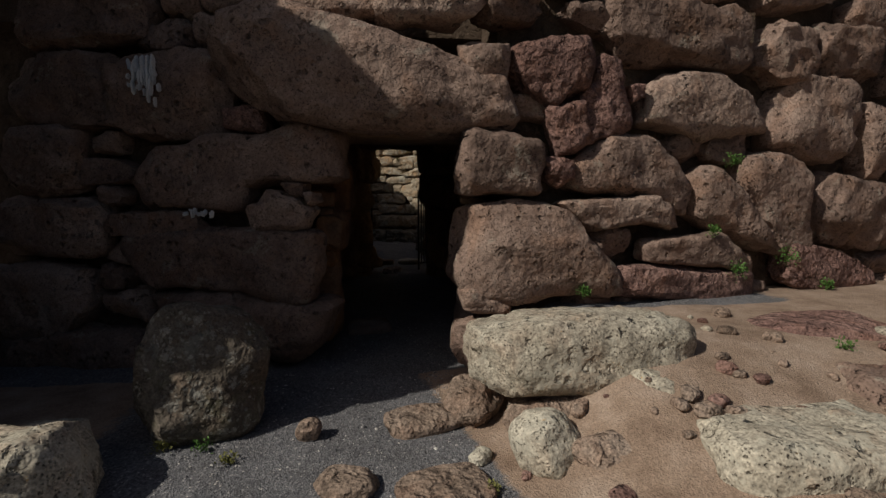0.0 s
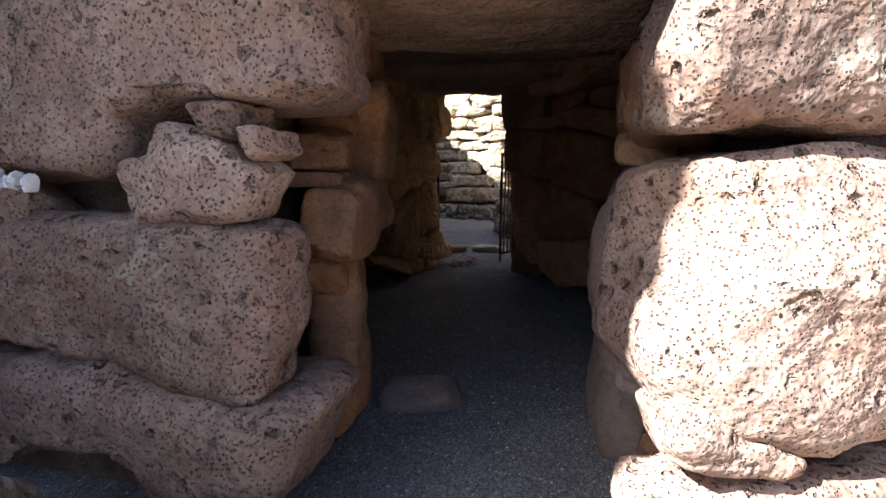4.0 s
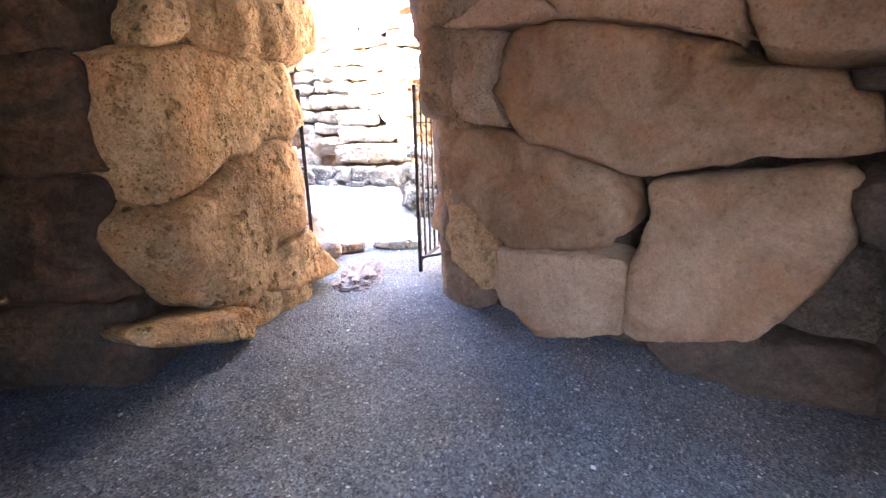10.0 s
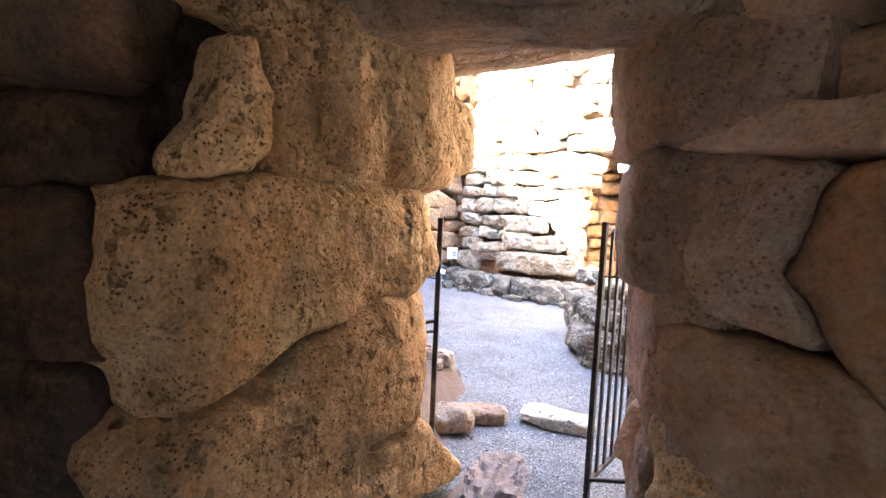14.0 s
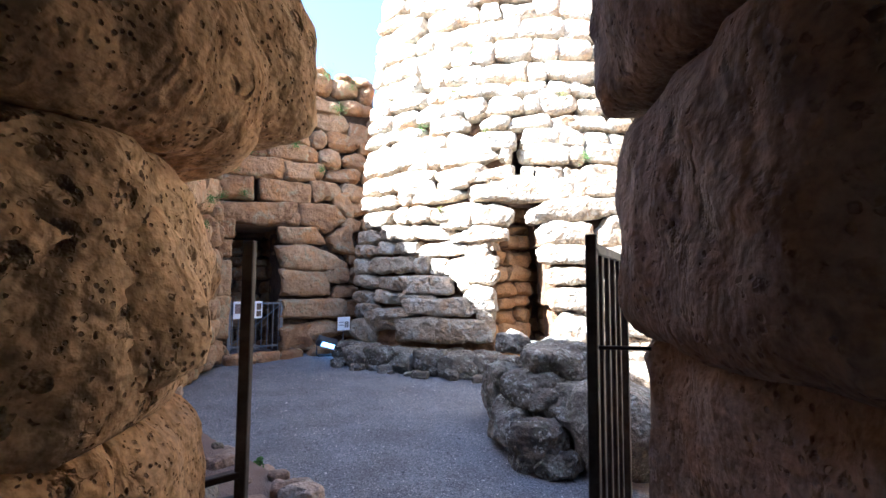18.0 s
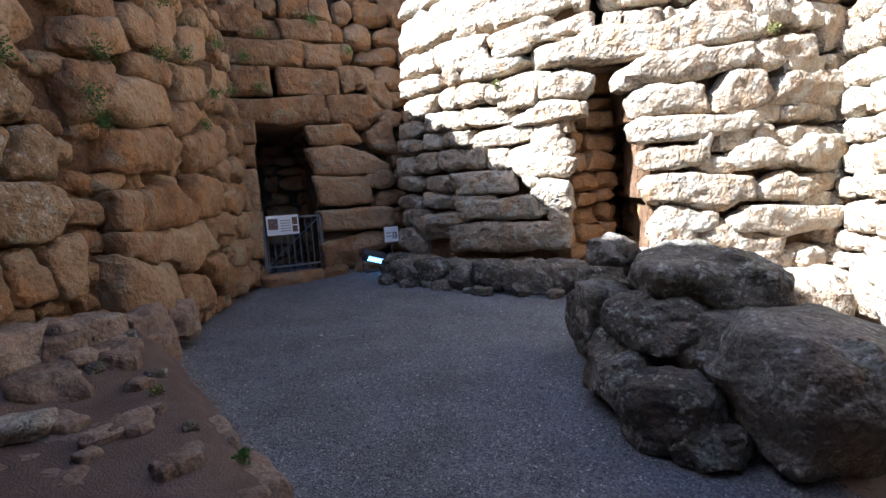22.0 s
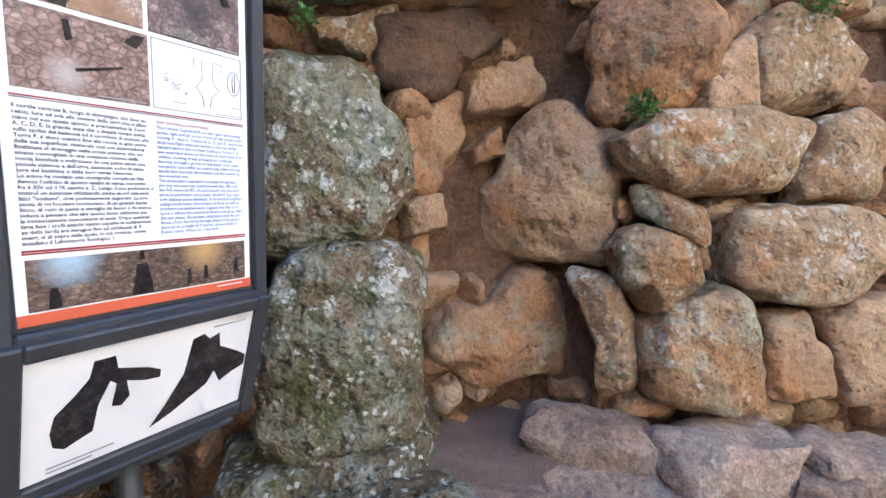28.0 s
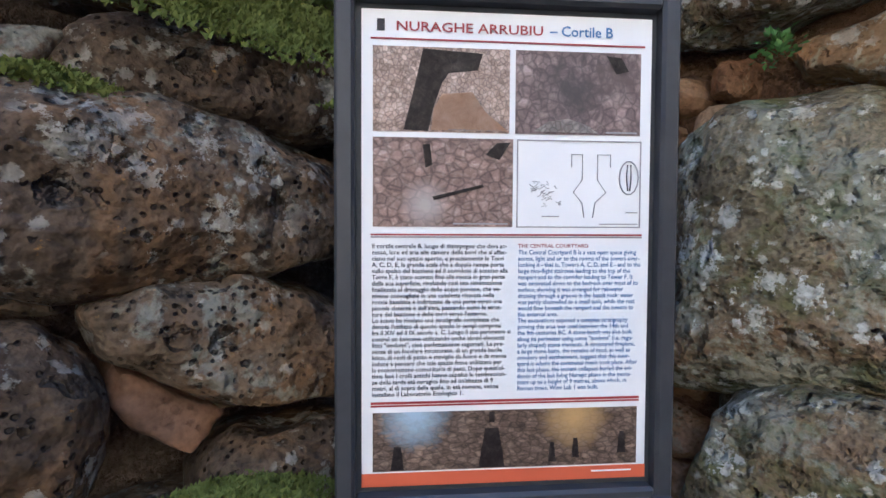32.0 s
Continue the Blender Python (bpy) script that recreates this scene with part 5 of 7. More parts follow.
w.shaped(2.35, 2.85, 2.79, 3.08, 3.04, 2.92, 3.00, 2.64, 2.40, 2.64, cells=14, n=4.5, lump=0.18)
w.shaped(2.58, 2.44, 3.12, 2.67, 3.74, 2.60, 3.70, 2.41, 2.67, 2.35, cells=14, n=4.5, lump=0.18)
w.shaped(2.95, 2.20, 3.36, 2.32, 3.40, 1.99, 2.95, 1.95, cells=14, n=4.5, lump=0.18)
w.shaped(2.71, 1.80, 3.11, 1.87, 3.61, 1.82, 3.43, 1.59, 2.77, 1.59, cells=14, n=4.5, lump=0.18)
w.shaped(2.94, 1.37, 3.11, 1.53, 3.48, 1.47, 3.51, 1.10, 3.02, 1.00, cells=14, n=4.5, lump=0.18)
w.shaped(2.48, 0.88, 3.43, 0.94, 3.46, 0.54, 2.39, 0.45, cells=14, n=4.5, lump=0.18)
w.shaped(1.67, 1.25, 2.94, 1.33, 2.98, 1.00, 1.78, 0.98, cells=14, n=4.5, lump=0.18)
w.shaped(1.55, 1.71, 2.58, 1.73, 2.67, 1.39, 1.67, 1.39, cells=14, n=4.5, lump=0.18)
w.shaped(1.44, 0.89, 2.39, 0.93, 2.39, 0.49, 1.56, 0.47, cells=14, n=4.5, lump=0.18)
w.shaped(2.89, 3.68, 3.81, 3.84, 3.80, 3.57, 2.93, 3.59, cells=14, n=4.5, lump=0.18)
w.shaped(2.31, 3.54, 2.77, 3.73, 2.89, 3.48, 2.40, 3.39, cells=14, n=4.5, lump=0.18)
w.shaped(1.27, 3.65, 2.09, 3.66, 2.22, 3.30, 1.40, 3.40, cells=14, n=4.5, lump=0.18)
w.blocks(0.0, 9.6, 0.0, 6.5, 46, 0.8, 0.44, 141, n=6.0)
w.fill(0.0, 9.6, 0.0, 4.2, 0.66, 0.39, "tower", share=0.55, seed=41, n=5.0, spread=0.65, tilt=7)
w.fill(0.0, 9.6, 4.15, 9.3, 0.62, 0.38, "tower", share=0.55, seed=42, n=5.0, singles=4.1, spread=0.55, tilt=6)

EAST = w = Wall("wall_court_east", [(5.5, 15.4), (4.6, 11.4), (4.9, 8.8), (5.2, 6.5)], 0.06, 8.4, TOWER, DARK_CORE, 0.9, label="sunlit court wall of rough stones")
w.fill(0.0, 8.4, 0.0, 8.3, 0.66, 0.38, "tower", seed=43, singles=2.6)


def recess(name, line, height, mat, core, label, seed, w0=0.45, h0=0.28, kind="tower"):
    r = Wall(name, line, 0, height, mat, core, 0.5, label=label, recess=0.2)
    r.fill(0, r.total, 0, height - 0.05, w0, h0, kind, seed=seed, inward=0.02)
    return r


def tower_point(u, inward):
    a = radians(222) + (u / 5.7)
    return (2.52 + (5.7 - inward) * math.cos(a), 18.72 + (5.7 - inward) * math.sin(a))


recess("wall_keep_passage", [tower_point(TOWER_DOOR[0] - 0.02, 0.42), tower_point(TOWER_DOOR[0] + 0.80, 1.15), tower_point(TOWER_DOOR[0] + 0.84, 2.3), tower_point(TOWER_DOOR[1] + 0.1, 2.3), tower_point(TOWER_DOOR[1] + 0.06, 0.62)], 3.1, BOUNCE_OCHRE, MORTAR, "ochre stone sides of the keep's splayed passage", 44, kind="ochre")
nw = Vector((2.85, 1.72, 0)).normalized()
nwn = Vector((nw.y, -nw.x, 0))


def nw_point(u, inward):
    p = Vector((-3.85, 13.92, 0)) + nw * u - nwn * inward
    return (p.x, p.y)


recess("wall_north_west_passage", [nw_point(0.08, 0.4), nw_point(0.2, 1.9), nw_point(1.0, 1.9), nw_point(1.15, 0.4)], 2.9, COURT, DARK_CORE, "dark stone sides of a blind passage", 45, kind="court")
ceiling("ceiling_recesses", [(rock_mesh("ceiling", (2.4, 2.3, 0.5), next_seed(), SMOOTH, 8.0, 8, 0, 0.04, 2), pose(*nw_point(0.6, 1.45), 3.02, 0, 0, 31)),
                             (rock_mesh("ceiling", (1.5, 1.6, 0.4), next_seed(), SMOOTH, 6.0, 8, 0, 0.06, 3), pose(*tower_point((TOWER_DOOR[0] + TOWER_DOOR[1]) / 2, 1.35), 3.3))], "stone slabs over the two passages")


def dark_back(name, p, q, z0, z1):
    """A dark sheet added behind a slit, in place of the shade within."""
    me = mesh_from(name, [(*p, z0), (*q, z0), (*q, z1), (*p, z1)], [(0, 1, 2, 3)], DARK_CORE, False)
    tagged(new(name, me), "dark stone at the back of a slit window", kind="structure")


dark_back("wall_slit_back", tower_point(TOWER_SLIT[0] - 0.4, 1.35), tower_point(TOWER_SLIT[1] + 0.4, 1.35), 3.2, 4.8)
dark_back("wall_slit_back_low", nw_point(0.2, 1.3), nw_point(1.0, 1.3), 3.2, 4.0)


# ---- loose stones on the tops of the walls ----
cap(FRONT_RIGHT, 0.9, BASALT)
cap(FRONT_LEFT, 0.9, BASALT)
cap(SOUTH, 1.1, BASALT)
cap(WEST, 1.4, COURT)
cap(NORTH_WEST, 1.0, COURT)
cap(KEEP, 0.9, TOWER)
cap(EAST, 1.0, TOWER)
cap(BASTION, 2.6, BASALT)
rubble("rubble_top", [(-3.7 + 0.55 * i, 1.2 + 0.55 * j, 4.62) for i in range(10) for j in range(9)], BASALT, "rubble over the roof of the chamber", cover, 3)
rubble("rubble_top", [(1.9 + 0.55 * i, 1.2 + 0.55 * j, 3.47) for i in range(4) for j in range(9)], BASALT, "rubble over the roof of the chamber", roof, 4)

# ---- loose rocks before the doorway ----
FRONT = "rocks before the doorway"
boulder("rock_slab", 1.36, -0.92, 0.49, 1.56, 0.80, 0.56, 1, -8, 2, SLAB, 4.2, 0.06, "long pale lichen-spotted stone slab on the earth bank", "rock", FRONT, 0.10, 22)
boulder("rock", 1.80, -1.34, 0.30, 0.46, 0.42, 0.36, 20, 0, 0, SLAB, 3.2, 0, "small pale rock against the long slab", "rock", FRONT)
boulder("rock_slab", 2.32, -1.82, 0.16, 1.30, 0.95, 0.46, -8, -4, 3, SLAB, 4.5, 0.1, "large flat pale slab sunk in reddish earth", "rock", FRONT, 0.08, 20)
boulder("rock", 0.97, -1.52, 0.13, 0.40, 0.38, 0.36, 30, 0, 0, SLAB, 2.6, 0, "round rock with orange lichen", "rock", FRONT)
boulder("rock", 3.45, -0.72, 0.50, 1.0, 0.7, 0.22, -10, 0, -4, RED, 4, 0, "flat reddish rock sunk in the earth", "rock", FRONT)
boulder("rock", 3.05, -1.55, 0.34, 0.42, 0.4, 0.36, 0, 0, 0, BASALT, 3, 0, "grey rock on the earth bank", "rock", FRONT)
boulder("rock", -0.47, -1.05, 0.05, 0.17, 0.15, 0.16, 10, 0, 0, RUBBLE, 2.6, 0, "small tan stone on the gravel", "rock", FRONT, cells=8)
boulder("rock", 0.28, -0.92, 0.02, 0.52, 0.36, 0.12, 15, 0, 0, RUBBLE, 4, 0, "flat tan stone set in the gravel", "rock", FRONT, cells=10)
boulder("rock", 0.66, -0.86, 0.12, 0.36, 0.34, 0.32, 40, 0, 0, RUBBLE, 3, 0, "crumbling lump of reddish earth and stone", "rock", FRONT, 0.2)
boulder("rock", 1.12, -1.16, 0.12, 0.62, 0.4, 0.30, 10, 0, 0, RUBBLE, 3, 0, "crumbling lump of reddish earth and stone", "rock", FRONT, 0.2)
boulder("rock", 1.32, -1.62, 0.08, 0.5, 0.45, 0.30, 60, 0, 0, RUBBLE, 3, 0, "crumbling lump of reddish earth and stone", "rock", FRONT, 0.2)
boulder("rock", -0.18, -1.62, 0.02, 0.34, 0.26, 0.12, -12, 0, 0, RUBBLE, 3, 0, "flat tan stone set in the gravel", "rock", FRONT, cells=10)
boulder("rock", 0.35, -1.72, 0.01, 0.5, 0.4, 0.10, 20, 0, 0, RUBBLE, 4, 0, "flat tan stone set in the gravel", "rock", FRONT, cells=10)
boulder("rock", -1.24, -0.70, 0.32, 0.82, 0.80, 0.92, 18, -14, 10, GREY, 3.6, -0.1, "dark upright boulder beside the doorway, half in sun", "rock", FRONT, 0.12, 20)
boulder("rock", -1.95, -1.60, 0.02, 0.92, 0.85, 0.72, 25, 0, -8, SLAB, 3.4, 0.1, "pale weathered boulder at the path's edge", "rock", FRONT, 0.12, 20)
rnd = random.Random(5)
for k in range(95):
    x, y = rnd.uniform(0.6, 3.8), rnd.uniform(-2.4, -0.3)
    s = rnd.uniform(0.025, 0.12)
    boulder("stone_chip", x, y, ground_height(x, y) + s * 0.2, s * 1.4, s, s * 0.8, rnd.uniform(0, 360), 0, 0, rnd.choice((RUBBLE, RED, RUBBLE, SLAB)), 2.8, 0, "small loose stone on reddish earth", "stone", "loose stones on the bank", 0.15, 5)
boulder("rock", -0.20, 1.45, 0.02, 0.52, 0.34, 0.22, 8, 0, 0, PALE, 3.2, 0, "worn step stone on the passage floor", "rock")

for k in range(64):
    low_run = k > 48
    x = rnd.uniform(-1.78, -1.46) if low_run else rnd.gauss(-2.04, 0.07)
    top = rnd.uniform(1.42, 1.48) if low_run else rnd.triangular(2.42, 2.84, 2.8)
    ht = rnd.uniform(0.02, 0.05) if low_run else rnd.uniform(0.03, 0.17)
    z = top - ht / 2
    boulder("bird_dropping_streak", x, 0.31 + 0.10 * (z - 1.4) - 0.12 * (x + 2.1), z, rnd.uniform(0.006, 0.016), 0.05, ht, -12, 0, rnd.uniform(-7, 7), DROPPING, 3, rnd.uniform(-0.3, 0.3), "white streak of bird droppings on dark stone", "stain", "white streaks on the wall", 0.6, 8)

# ---- court: ledge, bench, rock heap ----
LEDGE_GROUP = "rocks of the ledge"
for outline, top in (
    ((-3.40, 8.25, -3.45, 8.59, -3.30, 8.70, -3.07, 8.74, -2.59, 8.46, -2.67, 8.28, -3.25, 8.07), 0.36),
    ((-2.37, 8.30, -2.36, 8.54, -2.02, 8.66, -1.76, 8.47, -1.86, 8.35, -2.18, 8.22), 0.34),
    ((-1.81, 8.24, -1.54, 8.48, -1.33, 8.30, -1.63, 8.07), 0.31), ((-1.74, 8.73, -1.58, 8.93, -1.30, 8.64, -1.52, 8.53), 0.24),
    ((-3.14, 8.96, -3.03, 9.30, -2.45, 8.95, -2.73, 8.68), 0.36), ((-3.12, 9.67, -3.02, 9.95, -2.49, 9.42, -2.76, 9.20), 0.34),
    ((-3.12, 9.05, -3.12, 9.63, -2.85, 9.31, -2.90, 9.10), 0.42), ((-2.66, 9.22, -2.45, 9.47, -1.97, 9.05, -2.14, 8.81), 0.28),
    ((-3.30, 7.72, -2.85, 8.16, -2.54, 7.94, -2.72, 7.56), 0.335), ((-2.06, 8.08, -1.87, 8.25, -1.64, 8.06, -1.84, 7.93), 0.33),
    ((-2.66, 8.13, -2.49, 8.34, -2.18, 8.16, -2.47, 7.98), 0.33), ((-2.98, 7.27, -2.67, 7.55, -2.32, 7.67, -2.04, 7.54, -2.58, 7.21), 0.325),
    ((-3.15, 10.36, -3.12, 10.6, -2.75, 10.2, -2.80, 9.85), 0.36), ((-1.62, 7.95, -1.25, 8.25, -0.95, 8.05, -1.25, 7.75), 0.31), ((-1.35, 8.42, -1.15, 8.55, -0.85, 8.30, -1.10, 8.15), 0.22),
    ((-1.0, 7.72, -0.7, 7.98, -0.42, 7.80, -0.72, 7.5), 0.20), ((-1.55, 7.3, -1.1, 7.62, -0.85, 7.35, -1.2, 7.1), 0.29), ((-0.95, 7.05, -0.68, 7.3, -0.48, 7.05, -0.7, 6.8), 0.22)):
    me, (x, y) = shaped_rock("ledge_rock", list(zip(outline[::2], outline[1::2])), 0.40, next_seed(), LEDGE, 6.0, 20, 0.10, 3, 1.1)
    slab = tagged(new("ledge_rock", me), "flat weathered bedrock slab of the raised ledge", "rock", LEDGE_GROUP)
    slab.matrix_world = pose(x, y, top - 0.235 + 0.34 * ease(-2.35, -3.35, x) * ease(10.9, 9.3, y), -90, 0, 0)
for x, y, z, wd, dp, ht, yaw in ((-3.30, 8.42, 0.60, 0.34, 0.62, 0.34, -20), (-3.12, 8.92, 0.58, 0.40, 0.60, 0.34, 5), (-3.05, 9.5, 0.52, 0.40, 0.55, 0.36, 0), (-3.02, 10.1, 0.40, 0.40, 0.55, 0.4, 8), (-3.18, 10.75, 0.28, 0.36, 0.5, 0.4, 12)):
    boulder("ledge_rock", x, y, z, wd, dp, ht, yaw, 0, 0, LEDGE, 5, 0, "rough rock at the foot of the court wall", "rock", LEDGE_GROUP, 0.2, 18, 9)
boulder("rock", -3.04, 7.44, 0.47, 0.62, 0.80, 0.32, 12, 0, 0, LICHEN, 3, 0.1, "low mossy rock at the foot of the court wall", "rock", "", 0.14, 20)
boulder("ledge_rock", -3.02, 7.92, 0.46, 0.36, 0.44, 0.22, 30, 0, 0, LEDGE, 4, 0, "rough rock at the foot of the court wall", "rock", LEDGE_GROUP, 0.2, 16, 7)
boulder("ledge_rock", -2.08, 7.72, 0.28, 0.40, 0.32, 0.26, 25, 0, 0, LEDGE, 3, 0, "low rounded rock on the ledge", "rock", LEDGE_GROUP, 0.18, 16)
boulder("ledge_stone", -2.42, 8.46, 0.35, 0.34, 0.24, 0.12, 20, 0, 0, SLAB, 4, 0, "small pale flat stone lying on the ledge", "stone", "", 0.1, 10)
for k in range(34):
    s = rnd.uniform(0, 1)
    x, y = -0.5 - 2.7 * s + rnd.uniform(-0.5, 0.06), 7.85 + 2.45 * s + rnd.uniform(-0.55, 0.06)
    z = rnd.uniform(0.05, 0.16)
    boulder("ledge_stone", x, y, ground_height(x, y) + z * 0.05, z * 1.7, z * 1.3, z, rnd.uniform(0, 360), 0, 0, rnd.choice((LEDGE, GREY, LEDGE)), 3.2, 0, "small weathered stone on the ledge", "stone", "small stones of the ledge", 0.18, 6)

for k in range(9):
    a = radians(229 + 4.6 * k)
    r = 5.7 + 0.42 + 0.05 * (k % 2)
    x, y = 2.52 + r * math.cos(a), 18.72 + r * math.sin(a)
    boulder("bench_stone", x, y, 0.2, 0.58 + 0.1 * (k % 3), 0.55, 0.44 - 0.04 * (k % 2), math.degrees(a) + 90, 0, 0, GREY, 4.2, 0, "grey lichened stone of the bench along the keep", "stone", "bench stones", 0.24, 16, 9)
for k in range(26):
    a, r = radians(rnd.uniform(227, 271)), 5.7 + rnd.uniform(0.6, 0.85)
    s = rnd.uniform(0.1, 0.26)
    boulder("bench_rubble", 2.52 + r * math.cos(a), 18.72 + r * math.sin(a), s * 0.25, s * 1.4, s, s * 0.8, rnd.uniform(0, 360), 0, 0, GREY, 3, 0, "small grey stone at the foot of the bench", "stone", "rubble by the bench", 0.18, 7)

HEAP = "rocks of the heap"
for x, y, z, wd, dp, ht, yaw, rx, ry, nn in ((1.58, 9.62, 0.82, 0.92, 0.80, 0.34, -12, 4, 3, 3.8), (1.80, 8.86, 0.33, 0.84, 0.80, 0.74, 10, 0, 4, 4.0), (1.14, 8.98, 0.20, 0.56, 0.5, 0.42, -20, 0, 0, 5),
                                            (1.02, 9.45, 0.24, 0.45, 0.6, 0.5, 5, 0, 0, 4), (1.22, 9.42, 0.55, 0.6, 0.55, 0.34, 25, 0, 6, 3.2), (1.0, 9.95, 0.45, 0.5, 0.55, 0.5, 0, 0, 0, 3), (1.02, 10.4, 0.26, 0.42, 0.5, 0.55, 15, 0, 0, 4),
                                            (1.55, 9.3, 0.35, 0.6, 0.6, 0.6, 40, 0, 0, 3.5), (1.12, 10.15, 0.92, 0.40, 0.35, 0.24, 30, 0, 0, 2.8), (1.6, 10.25, 0.8, 0.7, 0.5, 0.35, 10, 0, 0, 3), (1.92, 9.6, 0.28, 0.55, 0.8, 0.55, 0, 0, 0, 3.5),
                                            (1.45, 10.3, 0.3, 0.9, 0.7, 0.7, 20, 0, 0, 3.5), (1.25, 8.75, 0.08, 0.4, 0.3, 0.2, 10, 0, 0, 3)):
    boulder("heap_rock", x, y, z, wd, dp, ht, yaw, rx, ry, GREY, nn, 0, "dark grey lichened rock in a low heap", "rock", HEAP, 0.22, 24, 16)
for x, y, z, wd, dp, ht, yaw in ((2.75, 8.95, 0.14, 0.55, 0.35, 0.3, 15), (3.1, 9.5, 0.2, 0.5, 0.5, 0.45, 40), (3.55, 10.2, 0.3, 0.7, 0.6, 0.65, 20), (3.9, 10.9, 0.35, 0.8, 0.7, 0.7, 0), (3.3, 11.2, 0.25, 0.9, 0.6, 0.5, 30), (2.7, 10.6, 0.3, 0.8, 0.7, 0.6, 10)):
    boulder("rock", x, y, z, wd, dp, ht, yaw, 0, 0, TOWER, 3.2, 0, "sunlit buff rock beside the heap", "rock", "sunlit rocks")
boulder("rock", -0.34, 6.78, 0.10, 0.36, 0.3, 0.22, 20, 0, 0, LEDGE, 3, 0, "small grey rock just outside the gate", "rock")
boulder("rock", -0.1, 7.05, 0.06, 0.42, 0.25, 0.14, 10, 0, 0, LEDGE, 4, 0, "small grey rock just outside the gate", "rock")
boulder("rock_slab", 0.52, 7.15, 0.05, 0.62, 0.3, 0.13, -14, 0, 0, SLAB, 4, 0, "flat pale stone edge across the path", "rock")
# thin slab whose pinkish colour stands in for a patch of sunlight
boulder("floor_slab", 0.06, 6.12, -0.006, 0.44, 0.86, 0.06, -12, 0, 0, PALE, 3, 0.1, "flat pinkish bedrock showing through the gravel", "rock", "", 0.7, 30)
for x, y, wd in ((-3.5, 14.0, 0.6), (-3.1, 14.25, 0.55), (-2.7, 14.5, 0.5), (-2.2, 14.75, 0.45), (-1.75, 15.0, 0.5)):
    boulder("rock", x, y - 0.12, 0.1, wd, 0.35, 0.26, 31, 0, 0, COURT, 3.5, 0, "low rock at the foot of the wall", "rock", "rocks at the wall's foot")


# ---- iron gate of the inner door ----
def rail(parent, name, p, q, wide, thick, mat, label=""):
    """A flat bar from p to q."""
    p, q = Vector(p), Vector(q)
    bm = block(-wide / 2, wide / 2, -thick / 2, thick / 2, 0, (q - p).length, 0.003)
    m = Matrix.Translation(p) @ (q - p).to_track_quat("Z", "Y").to_matrix().to_4x4()
    bmesh.ops.transform(bm, matrix=m, verts=bm.verts[:])
    return part(name, bm, mat, parent, label)


post = thing("gate_post", pose(-0.355, 6.13, 0), "rusty iron gate post fixed to the door jamb", "gate post")
rail(post, "upright", (0, 0, 0.02), (0.0, 0, 1.72), 0.032, 0.03, RUST)
rail(post, "wall_bracket", (0, 0, 1.05), (-0.22, -0.03, 1.0), 0.035, 0.02, RUST)
rail(post, "wall_bracket", (0, 0, 0.98), (-0.22, -0.05, 0.95), 0.03, 0.015, RUST)
gate = thing("iron_gate", pose(0.645, 6.06, 0, 0, 0, 61), "open rusty iron gate leaf of upright bars", "gate")
rail(gate, "hinge_post", (0, 0, 0.02), (0, 0, 1.74), 0.04, 0.03, RUST)
for k in range(4):
    rail(gate, "bar", (0.14 + 0.13 * k, 0, 0.12), (0.14 + 0.13 * k, 0, 1.70), 0.035, 0.015, RUST)
rail(gate, "end_bar", (0.70, 0, 0.08), (0.70, 0, 1.72), 0.045, 0.03, RUST)
rail(gate, "top_rail", (0, 0, 1.70), (0.72, 0, 1.70), 0.03, 0.03, RUST)
rail(gate, "bottom_rail", (0, 0, 0.14), (0.72, 0, 0.14), 0.03, 0.03, RUST)
rail(gate, "latch_rod", (0, 0, 1.42), (0.06, -0.16, 1.42), 0.012, 0.012, RUST)
rail(gate, "latch_rod", (0, 0, 0.16), (0.10, -0.24, 0.2), 0.022, 0.022, RUST)


# ---- signs, lamp and low gate in the far corner ----
def nw_place(u, out, z):
    x, y = nw_point(u, -out)
    return pose(x, y, z, 0, 0, 31)


low_gate = thing("low_gate", nw_place(0.10, -0.12, 0.22), "low grey metal gate across the doorway", "gate")
for k in range(9):
    part("bar", tube([(0.06 + 0.11 * k, 0, 0.0), (0.06 + 0.11 * k, 0, 0.92)], 0.009, 6), STEEL, low_gate)
part("top_rail", block(0, 1.0, -0.015, 0.015, 0.92, 0.95), STEEL, low_gate)
part("bottom_rail", block(0, 1.0, -0.015, 0.015, 0.06, 0.09), STEEL, low_gate)
part("gate_upright", block(0.97, 1.02, -0.025, 0.025, -0.1, 1.0), STEEL, low_gate)
part("gate_upright", block(-0.02, 0.03, -0.025, 0.025, -0.1, 1.0), STEEL, low_gate)
part("brace", tube([(0.03, 0.012, 0.1), (0.97, 0.012, 0.9)], 0.009, 6), STEEL, low_gate)

sign = thing("notice_board", nw_place(0.16, -0.06, 0.86), "white notice with small pictures on the low gate", "sign")
part("board", block(0, 0.54, -0.012, 0.012, 0, 0.34, 0.003), PAPER, sign)
part("picture", block(0.03, 0.19, -0.017, -0.013, 0.10, 0.29), PHOTO_B, sign)
part("picture", block(0.43, 0.52, -0.017, -0.013, 0.17, 0.30), PHOTO_D, sign)
part("picture", block(0.43, 0.52, -0.017, -0.013, 0.04, 0.15), PHOTO_D, sign)
for k in range(5):
    part("text_bar", block(0.23, 0.40, -0.016, -0.013, 0.06 + 0.045 * k, 0.075 + 0.045 * k), INK_GREY, sign)


